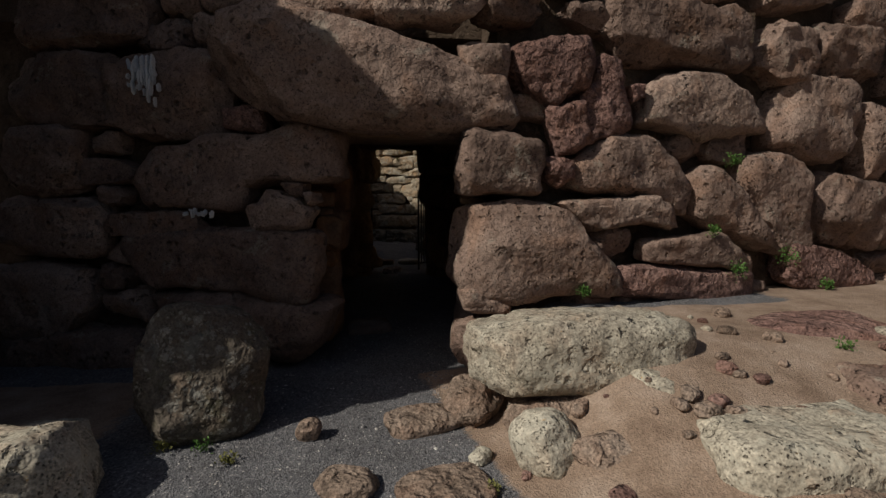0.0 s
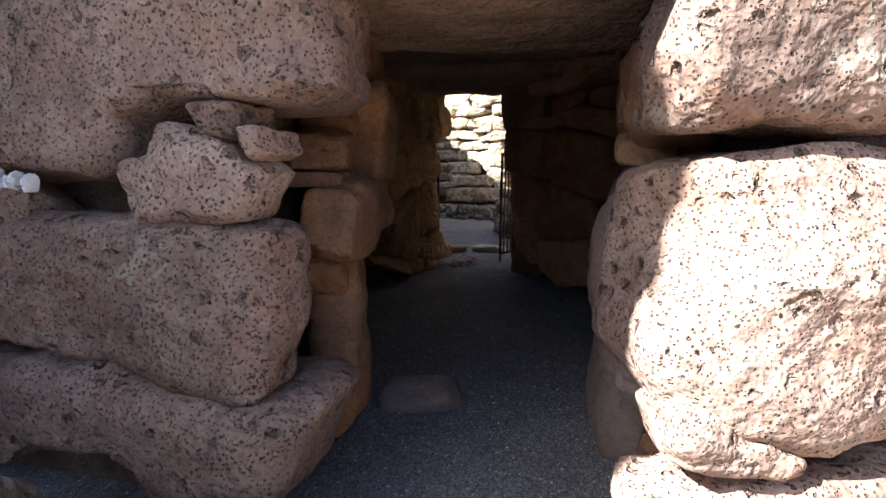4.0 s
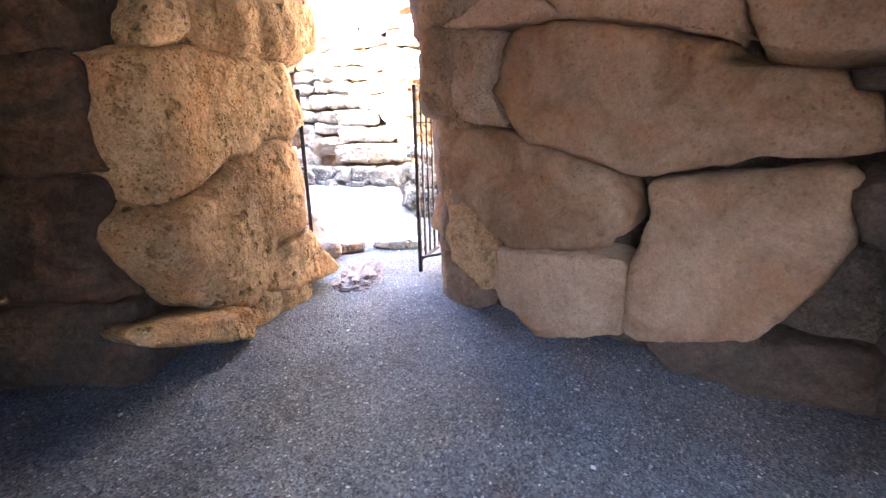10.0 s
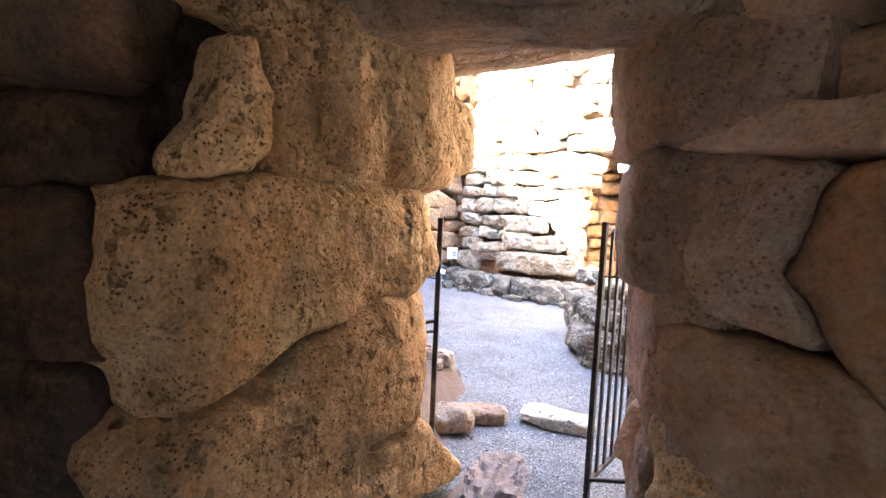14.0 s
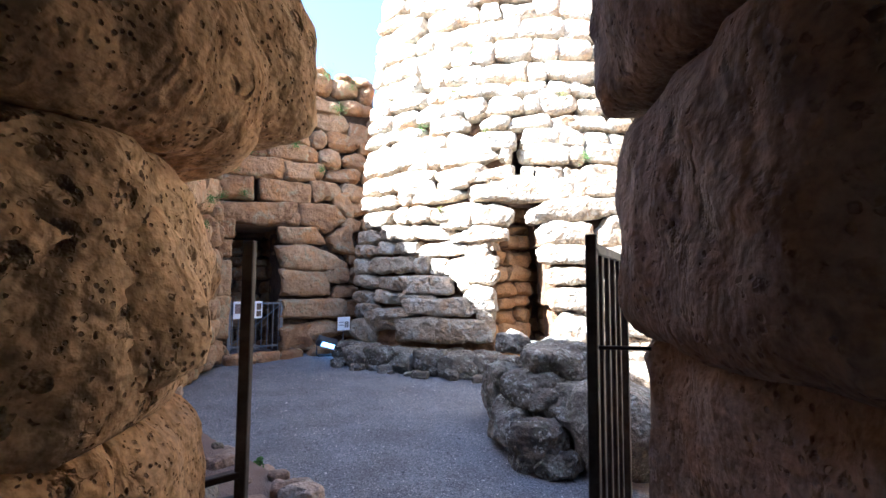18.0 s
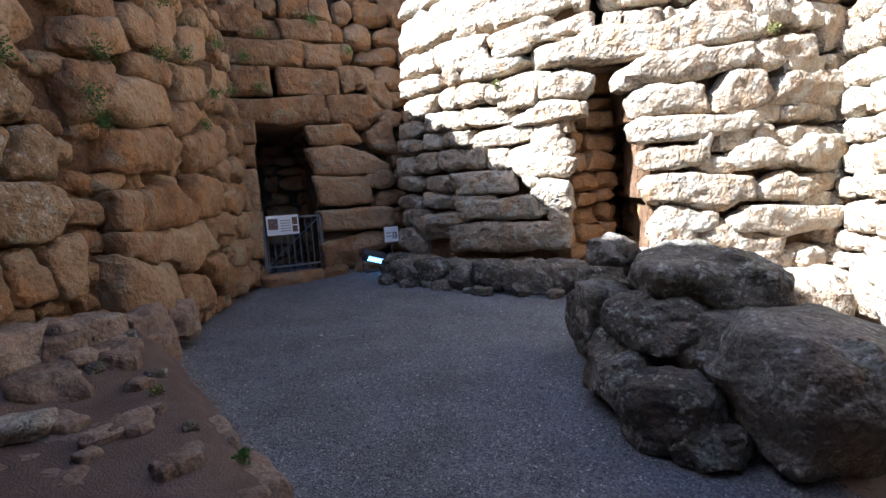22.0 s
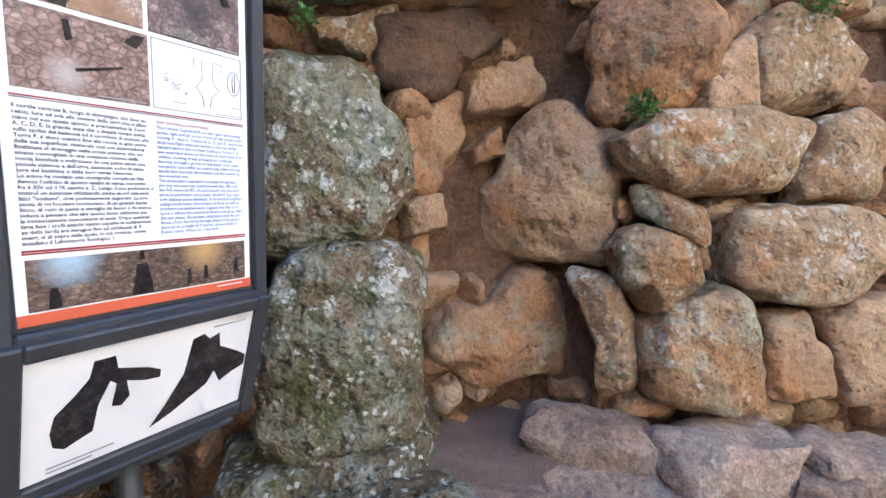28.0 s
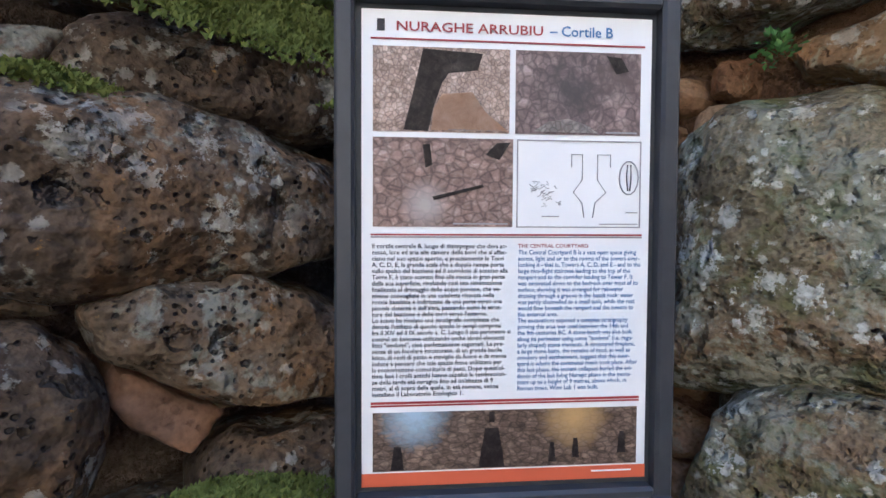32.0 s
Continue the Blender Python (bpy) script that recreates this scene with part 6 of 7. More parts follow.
def lettering(name, text, size, mat, parent, m, spacing=1.0, width=0.0, height=0.0, bold=0.0):
    """Flat letters in the built-in font, as one mesh, fitted to a width and height if given."""
    curve = bpy.data.curves.new(name, "FONT")
    curve.body, curve.size, curve.space_line, curve.resolution_u, curve.offset = text, size, spacing, 2, bold * size
    held = new(name, curve)
    bpy.context.view_layer.update()
    me = bpy.data.meshes.new_from_object(held.evaluated_get(bpy.context.evaluated_depsgraph_get()))
    bpy.data.objects.remove(held)
    v = np.array([q.co for q in me.vertices])
    low, high = v.min(0), v.max(0)
    fit = np.ones(3)
    if width:
        fit[0] = width / (high[0] - low[0])
    if height:
        fit[1] = height / (high[1] - low[1])
    me.vertices.foreach_set("co", ((v - (low[0], high[1], 0)) * fit).ravel())
    me.materials.clear()
    me.materials.append(mat)
    ob = new(name, me)
    ob.parent = parent
    ob.matrix_local = m
    return ob


letter_sign = thing("letter_sign", nw_place(2.14, 0.36, 0.10), "small white sign with a dark letter on a stake", "sign")
part("stake", tube([(0.13, 0.015, 0.0), (0.13, 0.015, 0.6)], 0.012, 6), STEEL, letter_sign)
part("board", block(0, 0.27, -0.008, 0.008, 0.48, 0.76, 0.003), PAPER, letter_sign)
part("letter_ground", block(0.155, 0.235, -0.013, -0.009, 0.54, 0.66), INK, letter_sign)
lettering("letter", "B", 0.1, PAPER, letter_sign, pose(0.172, -0.015, 0.645, 90, 0, 0), 1.0, 0.046, 0.09)
for k in range(2):
    part("text_bar", block(0.03, 0.13, -0.012, -0.009, 0.58 + 0.06 * k, 0.60 + 0.06 * k), INK_GREY, letter_sign)

lamp_glass = Nodes("lamp_lens", 0.15)
lamp_glass.colour((0.35, 0.65, 0.95))
lamp_glass.bsdf.inputs["Emission Color"].default_value = (0.22, 0.55, 1.0, 1)
lamp_glass.bsdf.inputs["Emission Strength"].default_value = 0.9
flood = thing("floodlight", nw_place(1.86, 0.52, 0.10) @ Matrix.Diagonal((1.45, 1.45, 1.45, 1)), "small black floodlight with a pale blue lens on the ground", "lamp")
part("foot", block(-0.12, 0.12, -0.06, 0.06, 0.0, 0.02), ANTHRACITE, flood)
part("yoke", tube([(-0.14, 0, 0.02), (-0.14, 0, 0.16), (0.14, 0, 0.16), (0.14, 0, 0.02)], 0.01, 6), ANTHRACITE, flood)
lamp_body = block(-0.15, 0.15, -0.06, 0.06, -0.06, 0.07, 0.02)
bmesh.ops.transform(lamp_body, matrix=pose(0, 0, 0.18, 40, 18, 0), verts=lamp_body.verts[:])
body = part("housing", lamp_body, ANTHRACITE, flood)
lens = block(-0.08, 0.11, -0.066, -0.061, -0.02, 0.05)
bmesh.ops.transform(lens, matrix=pose(0, 0, 0.18, 40, 18, 0), verts=lens.verts[:])
part("lens", lens, lamp_glass.mat, body, "pale blue glowing lens")

# ---- information panel ----
PANEL = pose(-2.255, 6.783, 0.348, 0, 0, 142.75) @ Matrix.Diagonal((0.894, 1, 0.935, 1))
panel = thing("information_panel", PANEL, "information panel with text and photographs in an anthracite frame", "sign")
LEAN = pose(0, 0, 1.22, 3.8, -1.5, 0)
FLIP = Matrix.Diagonal((1, -1, 1, 1))


def lean(bm):
    bmesh.ops.transform(bm, matrix=LEAN @ FLIP, verts=bm.verts[:])
    bmesh.ops.reverse_faces(bm, faces=bm.faces[:])
    return bm


PW, PH = 0.585, 0.90
back = part("back_plate", lean(block(-0.03, PW + 0.03, -0.035, -0.004, -0.03, PH + 0.03, 0.004)), ANTHRACITE, panel)
for x0, x1, z0, z1, nm in ((-0.05, -0.012, -0.05, PH + 0.05, "side_frame"), (PW + 0.012, PW + 0.05, -0.05, PH + 0.05, "side_frame"), (-0.012, PW + 0.012, PH + 0.012, PH + 0.05, "top_frame"), (-0.012, PW + 0.012, -0.05, -0.012, "bottom_frame")):
    part(nm, lean(block(x0, x1, -0.04, 0.022, z0, z1, 0.006)), ANTHRACITE, panel)
poster = part("poster", lean(block(0, PW, -0.004, 0.0, 0, PH)), PAPER, panel, "white printed poster")


def printed(name, x0, x1, top, bottom, mat, up=0.0015):
    """A printed patch of the poster; top and bottom count down from the poster's upper edge."""
    return part(name, lean(block(x0, x1, 0.0003, up, PH * (1 - bottom), PH * (1 - top))), mat, poster)


def words(name, text, size, mat, x, top, spacing=1.0, width=0.0, height=0.0):
    return lettering(name, text, size, mat, poster, LEAN @ pose(x, -0.0022, PH * (1 - top), 90, 0, 0), spacing, width, height * PH, 0.012)


def shape(name, rect, pts, mat, up):
    """A flat printed shape; its corners are shares of a picture's rectangle, counted down from its top."""
    x0, x1, top, bottom = rect
    bm = bmesh.new()
    bm.faces.new([bm.verts.new((x0 + (x1 - x0) * px, up, PH * (1 - top - (bottom - top) * py))) for px, py in pts])
    bmesh.ops.solidify(bm, geom=bm.faces[:], thickness=0.0004)
    return part(name, lean(bm), mat, poster)


TRENCH, PIT, PAVING, WIDE = (0.022, 0.292, 0.075, 0.250), (0.304, 0.562, 0.075, 0.250), (0.022, 0.300, 0.262, 0.448), (0.022, 0.566, 0.842, 0.968)
for rect, mat in ((TRENCH, PHOTO_A), (PIT, PHOTO_B), (PAVING, PHOTO_C), (WIDE, PHOTO_D)):
    printed("photograph", *rect, mat)
shape("photo_shape", TRENCH, [(0.36, 0.02), (0.80, 0.06), (0.76, 0.26), (0.55, 0.30), (0.50, 0.42), (0.44, 0.70), (0.40, 0.99), (0.22, 0.98), (0.28, 0.60), (0.33, 0.25)], PHOTO_DARK, 0.0021)
shape("photo_shape", TRENCH, [(0.50, 0.55), (0.72, 0.52), (0.82, 0.75), (0.99, 0.98), (0.42, 0.98), (0.44, 0.72)], PHOTO_SAND, 0.0026)
shape("photo_shape", PIT, [(0.14, 0.97), (0.26, 0.85), (0.42, 0.81), (0.56, 0.88), (0.66, 0.98)], PHOTO_PALE, 0.0026)
shape("photo_shape", PIT, [(0.72, 0.04), (0.84, 0.06), (0.90, 0.22), (0.80, 0.26)], PHOTO_DARK, 0.0026)
shape("photo_shape", PAVING, [(0.88, 0.05), (0.98, 0.04), (0.90, 0.24), (0.80, 0.18)], PHOTO_DARK, 0.0026)
shape("photo_shape", PAVING, [(0.35, 0.08), (0.40, 0.07), (0.42, 0.30), (0.37, 0.34)], PHOTO_DARK, 0.0026)
shape("photo_shape", PAVING, [(0.42, 0.66), (0.78, 0.52), (0.79, 0.55), (0.43, 0.70)], PHOTO_DARK, 0.0031)
for cx, wide, top, low_end in ((0.09, 0.05, 0.58, 0.98), (0.44, 0.10, 0.30, 0.98), (0.67, 0.03, 0.58, 0.92), (0.76, 0.03, 0.52, 0.86), (0.94, 0.035, 0.42, 0.80)):
    shape("photo_doorway", WIDE, [(cx - wide / 4, top), (cx + wide / 4, top), (cx + wide / 2, low_end), (cx - wide / 2, low_end)], PHOTO_DARK, 0.0028)
shape("photo_doorway", WIDE, [(0.43, 0.02), (0.45, 0.02), (0.45, 0.2), (0.43, 0.2)], PHOTO_DARK, 0.0028)
for x0, x1, a0, a1 in ((0.308, 0.566, 0.262, 0.2645), (0.308, 0.566, 0.4465, 0.449), (0.308, 0.3105, 0.262, 0.449), (0.5635, 0.566, 0.262, 0.449)):
    printed("drawing_frame", x0, x1, a0, a1, INK_GREY)
for a0, mat in ((0.058, INK_RED), (0.463, INK_RED), (0.468, INK_GREY), (0.826, INK_RED)):
    printed("rule", 0.018, 0.570, a0, a0 + 0.0035, mat)
printed("rule", 0.018, 0.570, 0.819, 0.824, INK_RED)
printed("orange_band", 0.0, PW, 0.972, 1.0, ORANGE)
printed("crest", 0.030, 0.045, 0.020, 0.044, INK)


def outline(pts, r, mat, x, top, s):
    """A thin drawn line on the poster."""
    return part("drawn_line", lean(tube([(x + px * s, 0.002, PH * (1 - top) - py * s * 0.9) for px, py in pts], r, 4)), mat, poster)


outline([(0, 0.3), (0, 0), (0.25, 0), (0.25, 0.6), (0.05, 0.9), (0.25, 1.15), (0.3, 1.5)], 0.0012, INK_GREY, 0.42, 0.292, 0.09)
outline([(0.9, 0.3), (0.9, 0), (0.6, 0), (0.6, 0.6), (0.8, 0.9), (0.55, 1.15), (0.5, 1.5)], 0.0012, INK_GREY, 0.42, 0.292, 0.09)
outline([(0.5 + 0.5 * math.cos(a * math.tau / 14), 0.9 + 0.9 * math.sin(a * math.tau / 14)) for a in range(15)], 0.0014, INK_GREY, 0.520, 0.305, 0.04)
outline([(0.42, 0.2), (0.38, 0.9), (0.45, 1.6)], 0.0014, INK, 0.520, 0.305, 0.04)
outline([(0.6, 0.2), (0.62, 0.9), (0.56, 1.6)], 0.0014, INK, 0.520, 0.305, 0.04)
sketch = random.Random(77)
for k in range(30):
    px, py = sketch.gauss(0.5, 0.2), sketch.gauss(0.5, 0.14)
    py += (px - 0.5) * 0.35
    outline([(px, py), (px + sketch.uniform(-0.14, 0.14), py + sketch.uniform(-0.08, 0.1)), (px + sketch.uniform(-0.14, 0.14), py + sketch.uniform(-0.04, 0.12))], 0.0006, INK_GREY, 0.325, 0.338, 0.075)
for x0, x1, top in ((0.36, 0.395, 0.424), (0.535, 0.56, 0.415), (0.48, 0.56, 0.440)):
    printed("scale_bar", x0, x1, top, top + 0.002, INK_GREY)

words("title", "NURAGHE ARRUBIU", 0.03, INK_RED, 0.068, 0.024, 1, 0.290, 0.020)
words("title_end", "– Cortile B", 0.03, INK_BLUE, 0.372, 0.022, 1, 0.130, 0.022)
ITALIAN = """Il cortile centrale B, luogo di disimpegno che dava ac-
cesso, luce ed aria alle camere delle torri che si affac-
ciano nel suo spazio aperto, e precisamente le Torri
A, C, D, E, la grande scala che a doppia rampa porta
sullo spalto del bastione ed il corridoio di accesso alla
Torre F, è stato scavato fino alla roccia in gran parte
della sua superficie, rivelando così una sistemazione
finalizzata al drenaggio delle acque piovane, che ve-
nivano convogliate in una canaletta ricavata nella
roccia basaltica e indirizzate da una parte verso una
piccola cisterna e dall'altra, passando sotto le strut-
ture del bastione e delle torri verso l'esterno.
Lo scavo ha rivelato una stratigrafia complessa che
denota l'utilizzo di questo spazio in tempi compresi
fra il XIV ed il IX secolo a. C. Lungo il suo perimetro si
costruì un bancone utilizzando anche alcuni elementi
litici "isodomi", cioè perfettamente sagomati. La pre-
senza di un focolare strutturato, di un grande bacile
litico, di resti di pasto e stoviglie da fuoco e da mensa
induce a pensare che tale spazio fosse utilizzato per
la consumazione comunitaria di pasti. Dopo quest'ul-
tima fase i crolli antichi hanno sepolto le testimonian-
ze della tarda età nuragica fino ad un'altezza di 9
metri, al di sopra della quale, in età romana, venne
installato il Laboratorio Enologico 1."""
ENGLISH = """The Central Courtyard B is a vast open space giving
access, light and air to the rooms of the towers over-
looking it - that is, Towers A, C, D, and E - and to the
large two-flight staircase leading to the top of the
rampart and to the corridor leading to Tower F. It
was excavated down to the bedrock over most of its
surface, showing it was arranged for rainwater
draining through a groove in the basalt rock: water
was partly channelled to a small tank, while the rest
would flow beneath the rampart and the towers to
the external area.
The excavations exposed a complex stratigraphy
proving this area was used between the 14th and
the 9th centuries BC. A stone bench was also built
along its perimeter using some "isodomi" (i.e. regu-
larly shaped) stone elements. A structured fireplace,
a large stone basin, the remains of food, as well as
crockery and earthenware, suggest that this cour-
tyard is where the communal meals took place. After
this last phase, the ancient collapses buried the evi-
dence of the last living Nuragic phase in the monu-
ment up to a height of 9 metres, above which, in
Roman times, Wine Lab 1 was built."""
words("text_column", ITALIAN, 0.012, INK, 0.020, 0.484, 1.0, 0.278, 0.326)
words("text_heading", "THE CENTRAL COURTYARD", 0.012, INK_RED, 0.312, 0.484, 1.0, 0.145, 0.008)
words("text_column", ENGLISH, 0.012, INK_BLUE, 0.312, 0.497, 1.0, 0.256, 0.305)
for x0, x1, top in ((0.17, 0.285, 0.243), (0.49, 0.555, 0.243), (0.18, 0.29, 0.440), (0.47, 0.555, 0.981)):
    printed("caption_bar", x0, x1, top, top + 0.003, INK_GREY if top < 0.9 else PAPER, 0.0026)

# lower board with two dark bronze finds
LOW = pose(0, -0.012, 1.145, 18.5, -1.5, 0)


def low(bm):
    bmesh.ops.transform(bm, matrix=LOW @ FLIP, verts=bm.verts[:])
    bmesh.ops.reverse_faces(bm, faces=bm.faces[:])
    return bm


board = part("lower_board", low(block(0.0, PW, -0.01, 0.0, -0.33, 0.0)), PAPER, panel, "white lower board")
for x0, x1, z0, z1 in ((-0.05, -0.002, -0.38, 0.045), (PW + 0.002, PW + 0.05, -0.38, 0.045), (-0.002, PW + 0.002, 0.003, 0.045), (-0.002, PW + 0.002, -0.38, -0.333)):
    part("lower_frame", low(block(x0, x1, -0.025, 0.014, z0, z1, 0.005)), ANTHRACITE, panel)


def silhouette(name, pts, mat, x, z, s):
    bm = bmesh.new()
    bm.faces.new([bm.verts.new((x + px * s, 0.0012, z + pz * s)) for px, pz in pts])
    bmesh.ops.solidify(bm, geom=bm.faces[:], thickness=0.001)
    return part(name, low(bm), mat, board)


BRONZE = photo_material("printed_bronze", (0.02, 0.018, 0.02), (0.05, 0.045, 0.05), (0.16, 0.14, 0.13), 30.0)
silhouette("printed_vessel", [(0.03, 0.21), (0.06, 0.39), (0.21, 0.54), (0.32, 0.68), (0.35, 0.85), (0.53, 0.85), (0.56, 0.71), (0.85, 0.62), (0.98, 0.55), (0.98, 0.46), (0.82, 0.48), (0.65, 0.54), (0.69, 0.36), (0.62, 0.27), (0.53, 0.30), (0.56, 0.54), (0.50, 0.59), (0.41, 0.36), (0.38, 0.09), (0.15, 0.00), (0.06, 0.06)], BRONZE, 0.046, -0.262, 0.265)
silhouette("printed_vessel", [(0.00, 0.00), (0.14, 0.21), (0.29, 0.49), (0.34, 0.85), (0.45, 0.88), (0.52, 0.81), (0.62, 0.85), (0.65, 0.69), (0.83, 0.59), (0.98, 0.49), (0.98, 0.37), (0.83, 0.32), (0.70, 0.26), (0.62, 0.41), (0.55, 0.28), (0.37, 0.18), (0.22, 0.09)], BRONZE, 0.290, -0.300, 0.295)
for k in range(2):
    part("caption_bar", low(block(0.05, 0.20 - 0.05 * k, 0.0008, 0.0018, -0.305 - 0.012 * k, -0.300 - 0.012 * k)), INK_GREY, board)
part("caption_bar", low(block(0.45, 0.56, 0.0008, 0.0018, -0.028, -0.024)), INK_GREY, board)
part("post", tube([(PW / 2, 0.20, -0.14), (PW / 2, 0.20, 0.95)], 0.035, 14), ANTHRACITE, panel, smooth=True)
part("bracket", tube([(0.02, 0.10, 0.80), (PW * 0.25, 0.16, 0.74), (PW / 2, 0.20, 0.72), (PW * 0.75, 0.16, 0.74), (PW - 0.02, 0.10, 0.80)], 0.014, 8), ANTHRACITE, panel, smooth=True)
part("back_rail", tube([(PW / 2, 0.20, 0.9), (PW / 2, 0.07, 2.0)], 0.03, 12), ANTHRACITE, panel, smooth=True)
part("tray", block(0.02, PW - 0.02, 0.08, 0.22, 0.785, 0.80, 0.004), ANTHRACITE, panel)


# ---- plants in the joints, moss, gravel ----
def tuft(name, place, out, size, count, mat, label, category="plant", seed=0, droop=0.5, group="plants in the joints"):
    """Small leaves that spring from one spot."""
    r = random.Random(seed)
    verts, faces = [], []
    out = Vector(out).normalized()
    for k in range(count):
        way = (out * r.uniform(0.3, 1.0) + Vector((r.uniform(-1, 1), r.uniform(-1, 1), r.uniform(-0.6, 1)))).normalized()
        stem = Vector(place) + way * size * r.uniform(0.1, 0.9) + Vector((0, 0, -droop * size * r.random()))
        leaf = (way + Vector((r.uniform(-1, 1), r.uniform(-1, 1), r.uniform(-0.4, 1)))).normalized() * r.uniform(0.012, 0.03)
        side = leaf.cross(Vector((r.uniform(-1, 1), r.uniform(-1, 1), 1))).normalized() * leaf.length * 0.38
        fold = side.cross(leaf).normalized() * leaf.length * 0.12
        q = len(verts)
        verts += [stem, stem + leaf * 0.5 + side + fold, stem + leaf, stem + leaf * 0.5 - side + fold, stem + leaf * 0.5]
        faces += [(q, q + 1, q + 4), (q + 1, q + 2, q + 4), (q + 4, q + 2, q + 3), (q, q + 4, q + 3)]
    return tagged(new(name, mesh_from(name, verts, faces, mat, False)), label, category, kind="stuff")


def wall_tuft(wall, u, z, size, count, seed, mat=LEAF, proud=0.10):
    p, d, nrm = wall.spot(u, z)
    return tuft("wall_plant", p + nrm * proud, nrm + Vector((0, 0, 0.3)), size, count, mat, "small green plant growing from a joint of the wall", "plant", seed)


for k, (u, z, s) in enumerate(((2.25, 2.15, 0.10), (2.9, 2.72, 0.20), (3.0, 2.60, 0.16), (3.85, 2.85, 0.20), (3.75, 2.25, 0.16), (3.7, 2.45, 0.18), (4.9, 3.1, 0.16), (5.6, 3.3, 0.18), (5.9, 2.5, 0.14), (6.4, 3.0, 0.16), (5.2, 3.8, 0.22), (4.3, 3.6, 0.2),
                                (6.8, 3.8, 0.2), (7.2, 3.2, 0.16), (3.1, 3.5, 0.2), (4.0, 0.35, 0.08), (4.6, 4.3, 0.2), (6.2, 4.4, 0.2))):
    wall_tuft(WEST, u, z, s, 260, 200 + k)
for k, (u, z, s) in enumerate(((1.0, 3.4, 0.16), (1.1, 4.3, 0.2), (2.0, 4.6, 0.18), (1.6, 5.2, 0.2), (2.6, 4.1, 0.14), (3.0, 5.6, 0.25), (3.3, 6.3, 0.4), (2.7, 6.4, 0.35), (0.8, 3.9, 0.16), (2.3, 5.7, 0.16))):
    wall_tuft(NORTH_WEST, u, z, s, 220, 240 + k)
for k, (u, z, s) in enumerate(((1.9, 4.7, 0.2), (2.6, 5.4, 0.2), (3.3, 4.5, 0.18), (2.4, 3.0, 0.1), (5.3, 4.0, 0.16), (4.9, 5.2, 0.2), (3.0, 6.2, 0.2), (6.4, 3.4, 0.14))):
    wall_tuft(KEEP, u, z, s, 200, 260 + k, DRY if k % 2 else LEAF)
for k, (u, z, s) in enumerate(((2.95, 1.95, 0.10), (3.0, 0.85, 0.14), (3.7, 0.95, 0.16), (2.7, 1.25, 0.08), (1.2, 0.72, 0.07), (4.3, 0.62, 0.10))):
    wall_tuft(FRONT_RIGHT, u, z, s, 220, 280 + k)
for k, (x, y, s) in enumerate(((-1.35, -1.12, 0.10), (-1.1, -1.15, 0.10), (-0.9, -1.3, 0.08), (3.2, -1.2, 0.10), (0.6, -1.75, 0.08), (-3.3, 7.6, 0.08), (-2.0, 8.95, 0.06), (-1.1, 8.35, 0.06))):
    tuft("ground_plant", (x, y, ground_height(x, y)), (0, 0, 1), s, 90, LEAF if k % 2 else DRY, "small green weed in the gravel", "plant", 300 + k, 0.1, "weeds")
tuft("fern_sprig", WEST.spot(0.66, 2.5)[0] + Vector((0.28, 0, 0.0)), (1, 0, 0.4), 0.07, 90, LEAF, "small green fern on a mossy boulder", "plant", 320)


def moss(name, place, along, out, wide, deep, tall, count, seed):
    """A cushion of short moss shoots over a stone's top."""
    r = random.Random(seed)
    verts, faces = [], []
    place, along, out = Vector(place), Vector(along), Vector(out)
    for k in range(count):
        a, b = r.gauss(0, 0.4), r.gauss(0, 0.4)
        if abs(a) > 1 or abs(b) > 1:
            continue
        base = place + along * wide * a * 0.5 + out * deep * b * 0.5 + Vector((0, 0, tall * (1 - a * a) * (1 - b * b) * r.uniform(0.5, 1)))
        s = r.uniform(0.008, 0.018)
        for _ in range(2):
            d = Vector((r.uniform(-1, 1), r.uniform(-1, 1), r.uniform(0.1, 1.2))).normalized() * s
            e = d.cross(Vector((r.uniform(-1, 1), r.uniform(-1, 1), 0.3))).normalized() * s * 0.4
            q = len(verts)
            verts += [base - e, base + e, base + d]
            faces.append((q, q + 1, q + 2))
    return tagged(new(name, mesh_from(name, verts, faces, MOSS, False)), "cushion of yellow-green moss on the stones", "moss", kind="stuff")


for wall, u, z, out, wide, deep, tall, count in ((SOUTH, 1.75, 2.47, 0.03, 1.15, 0.36, 0.07, 9000), (SOUTH, 2.05, 2.24, 0.08, 0.42, 0.26, 0.06, 4000), (SOUTH, 1.70, 1.39, 0.12, 0.46, 0.26, 0.06, 4500),
                                               (SOUTH, 2.45, 2.16, 0.10, 0.5, 0.3, 0.06, 4500)):
    p, d, nrm = wall.spot(u, z)
    moss("moss_cushion", p + nrm * out, d, nrm, wide, deep, tall, count, len(bpy.data.objects))


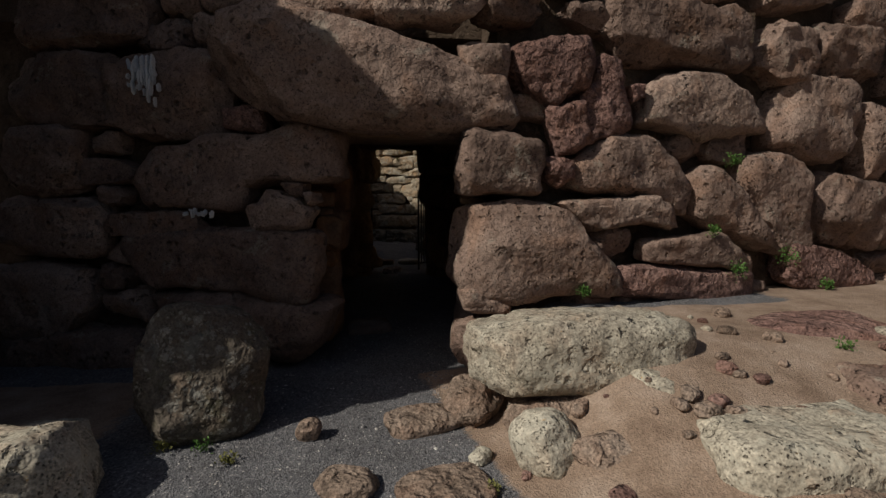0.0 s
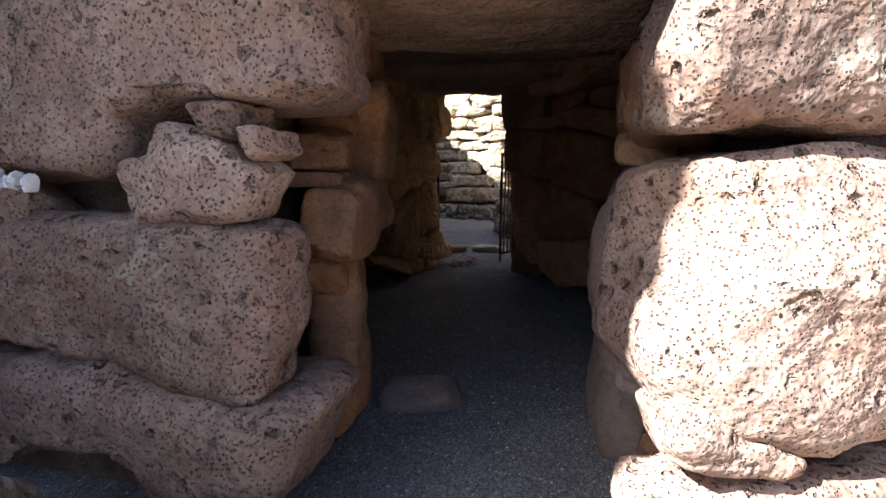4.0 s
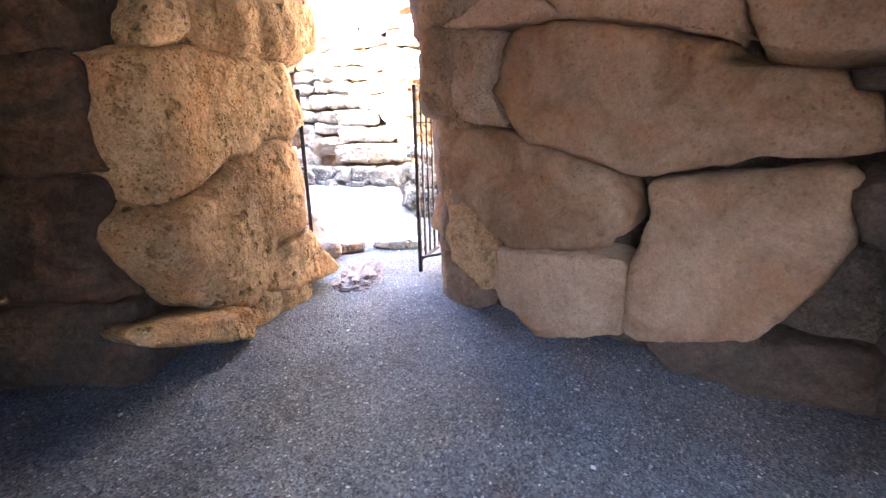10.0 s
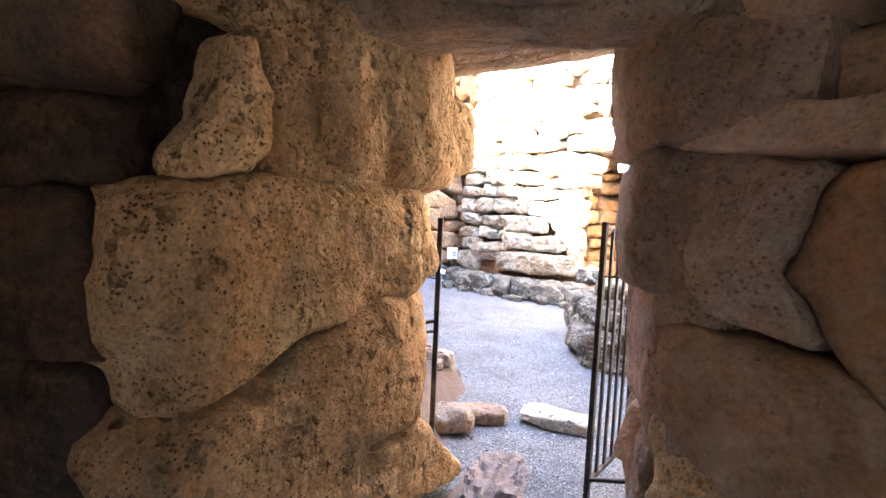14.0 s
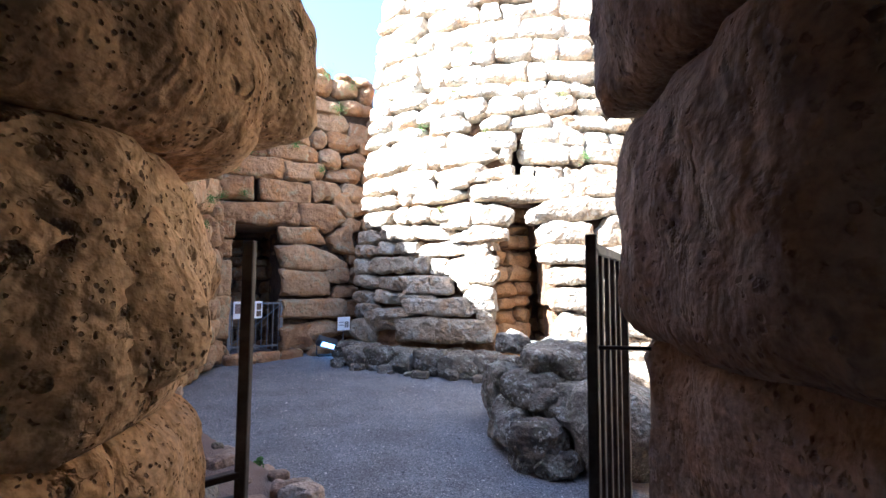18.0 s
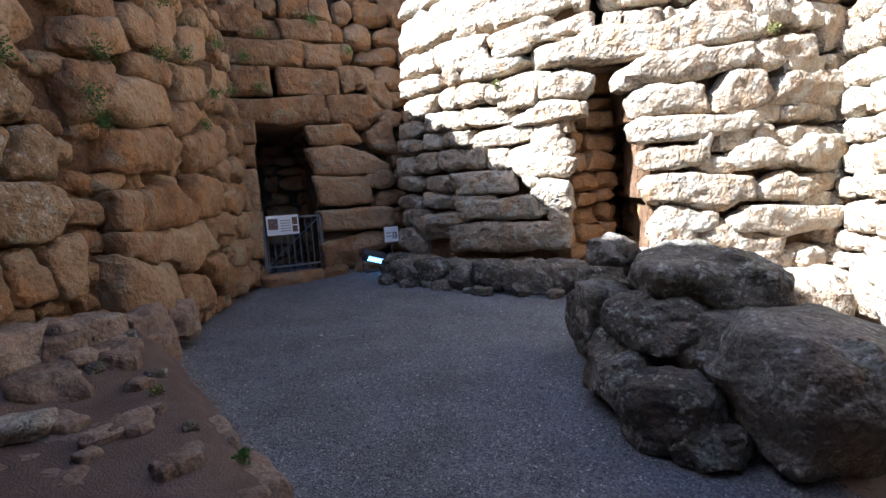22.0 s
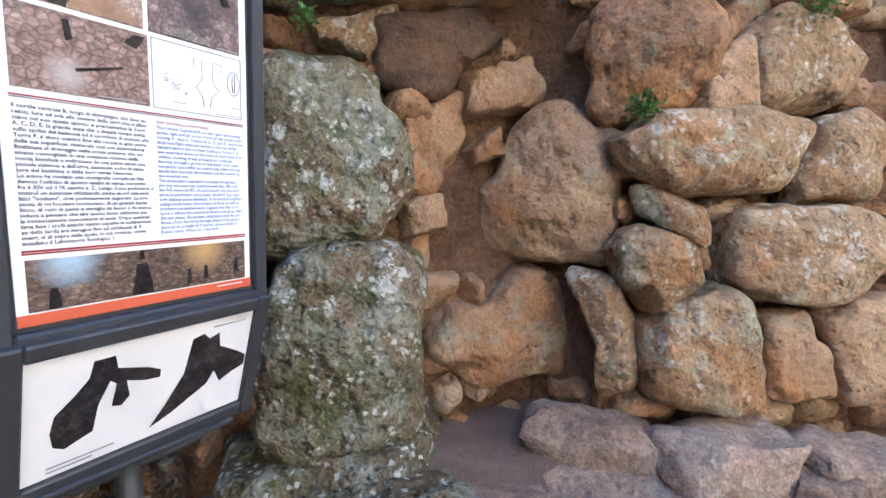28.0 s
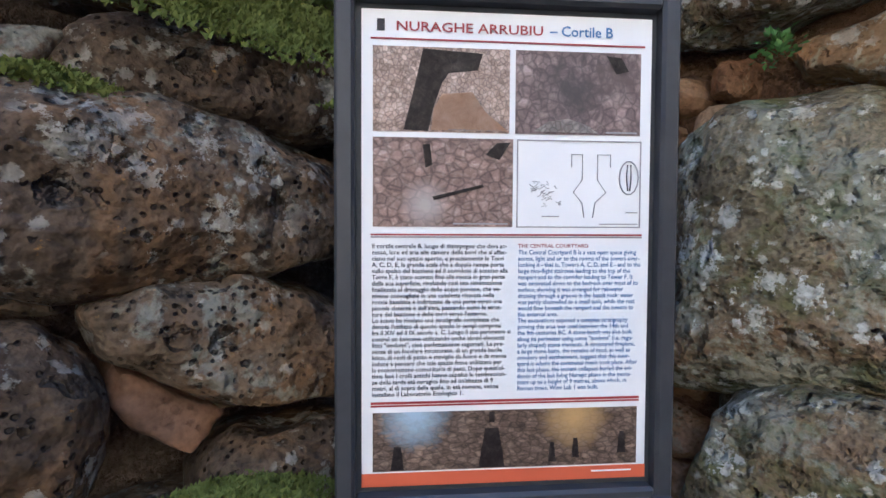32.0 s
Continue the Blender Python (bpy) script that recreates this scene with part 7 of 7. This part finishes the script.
for place, way, wide, deep, tall, count in (((-2.04, 6.54, 2.40), (0, -0.3, 1), 0.75, 0.20, 0.02, 9000), ((-1.82, 6.43, 2.20), (0, 0.8, -0.4), 0.34, 0.20, 0.03, 4000), ((-2.25, 6.47, 2.46), (0, 0.6, 0.6), 0.5, 0.16, 0.03, 4000)):
    moss("moss_cushion", place, (1, 0, 0), way, wide, deep, tall, count, len(bpy.data.objects))


def scatter(name, spots, mat, seed, label, small, large):
    """Loose gravel: many little stones in one mesh."""
    r = random.Random(seed)
    verts, faces = [], []
    for x, y in spots:
        s = r.uniform(small, large) * (1.8 if r.random() < 0.06 else 1)
        z, t = ground_height(x, y), r.uniform(0, 6.28)
        c, n = math.cos(t) * s, math.sin(t) * s
        q, h = len(verts), s * r.uniform(0.4, 0.8)
        verts += [(x + c, y + n, z), (x - n * 0.7, y + c * 0.7, z + h * 0.2), (x - c, y - n, z), (x + n * 0.7, y - c * 0.7, z + h * 0.1), (x + c * 0.2, y + n * 0.3, z + h)]
        faces += [(q, q + 1, q + 4), (q + 1, q + 2, q + 4), (q + 2, q + 3, q + 4), (q + 3, q, q + 4)]
    tagged(new(name, mesh_from(name, verts, faces, mat, False)), label, kind="stuff")


def gravel_chips(name, colours):
    k = Nodes(name, 0.9)
    geo = k.tree.nodes.new("ShaderNodeNewGeometry")
    k.colour(k.ramp(geo.outputs["Random Per Island"], *colours))
    return k.mat


CHIPS = gravel_chips("gravel_chips", ((0.0, (0.07, 0.07, 0.075)), (0.5, (0.14, 0.14, 0.148)), (0.85, (0.22, 0.22, 0.225)), (0.95, (0.45, 0.43, 0.40)), (1.0, (0.6, 0.58, 0.54))))
rnd = random.Random(9)
spots = [(rnd.uniform(-1.2, 0.6), rnd.uniform(-2.2, 0.1)) for _ in range(3200)]
spots += [(rnd.uniform(-2.3, 2.5), rnd.uniform(0.2, 6.2)) for _ in range(9000)]
spots += [s for s in ((rnd.uniform(-3.4, 2.2), rnd.uniform(6.2, 13.5)) for _ in range(15000)) if gravel_share(*s) > 0.5]
scatter("gravel_stones", spots, CHIPS, 10, "loose grey gravel with pale chips", 0.005, 0.012)
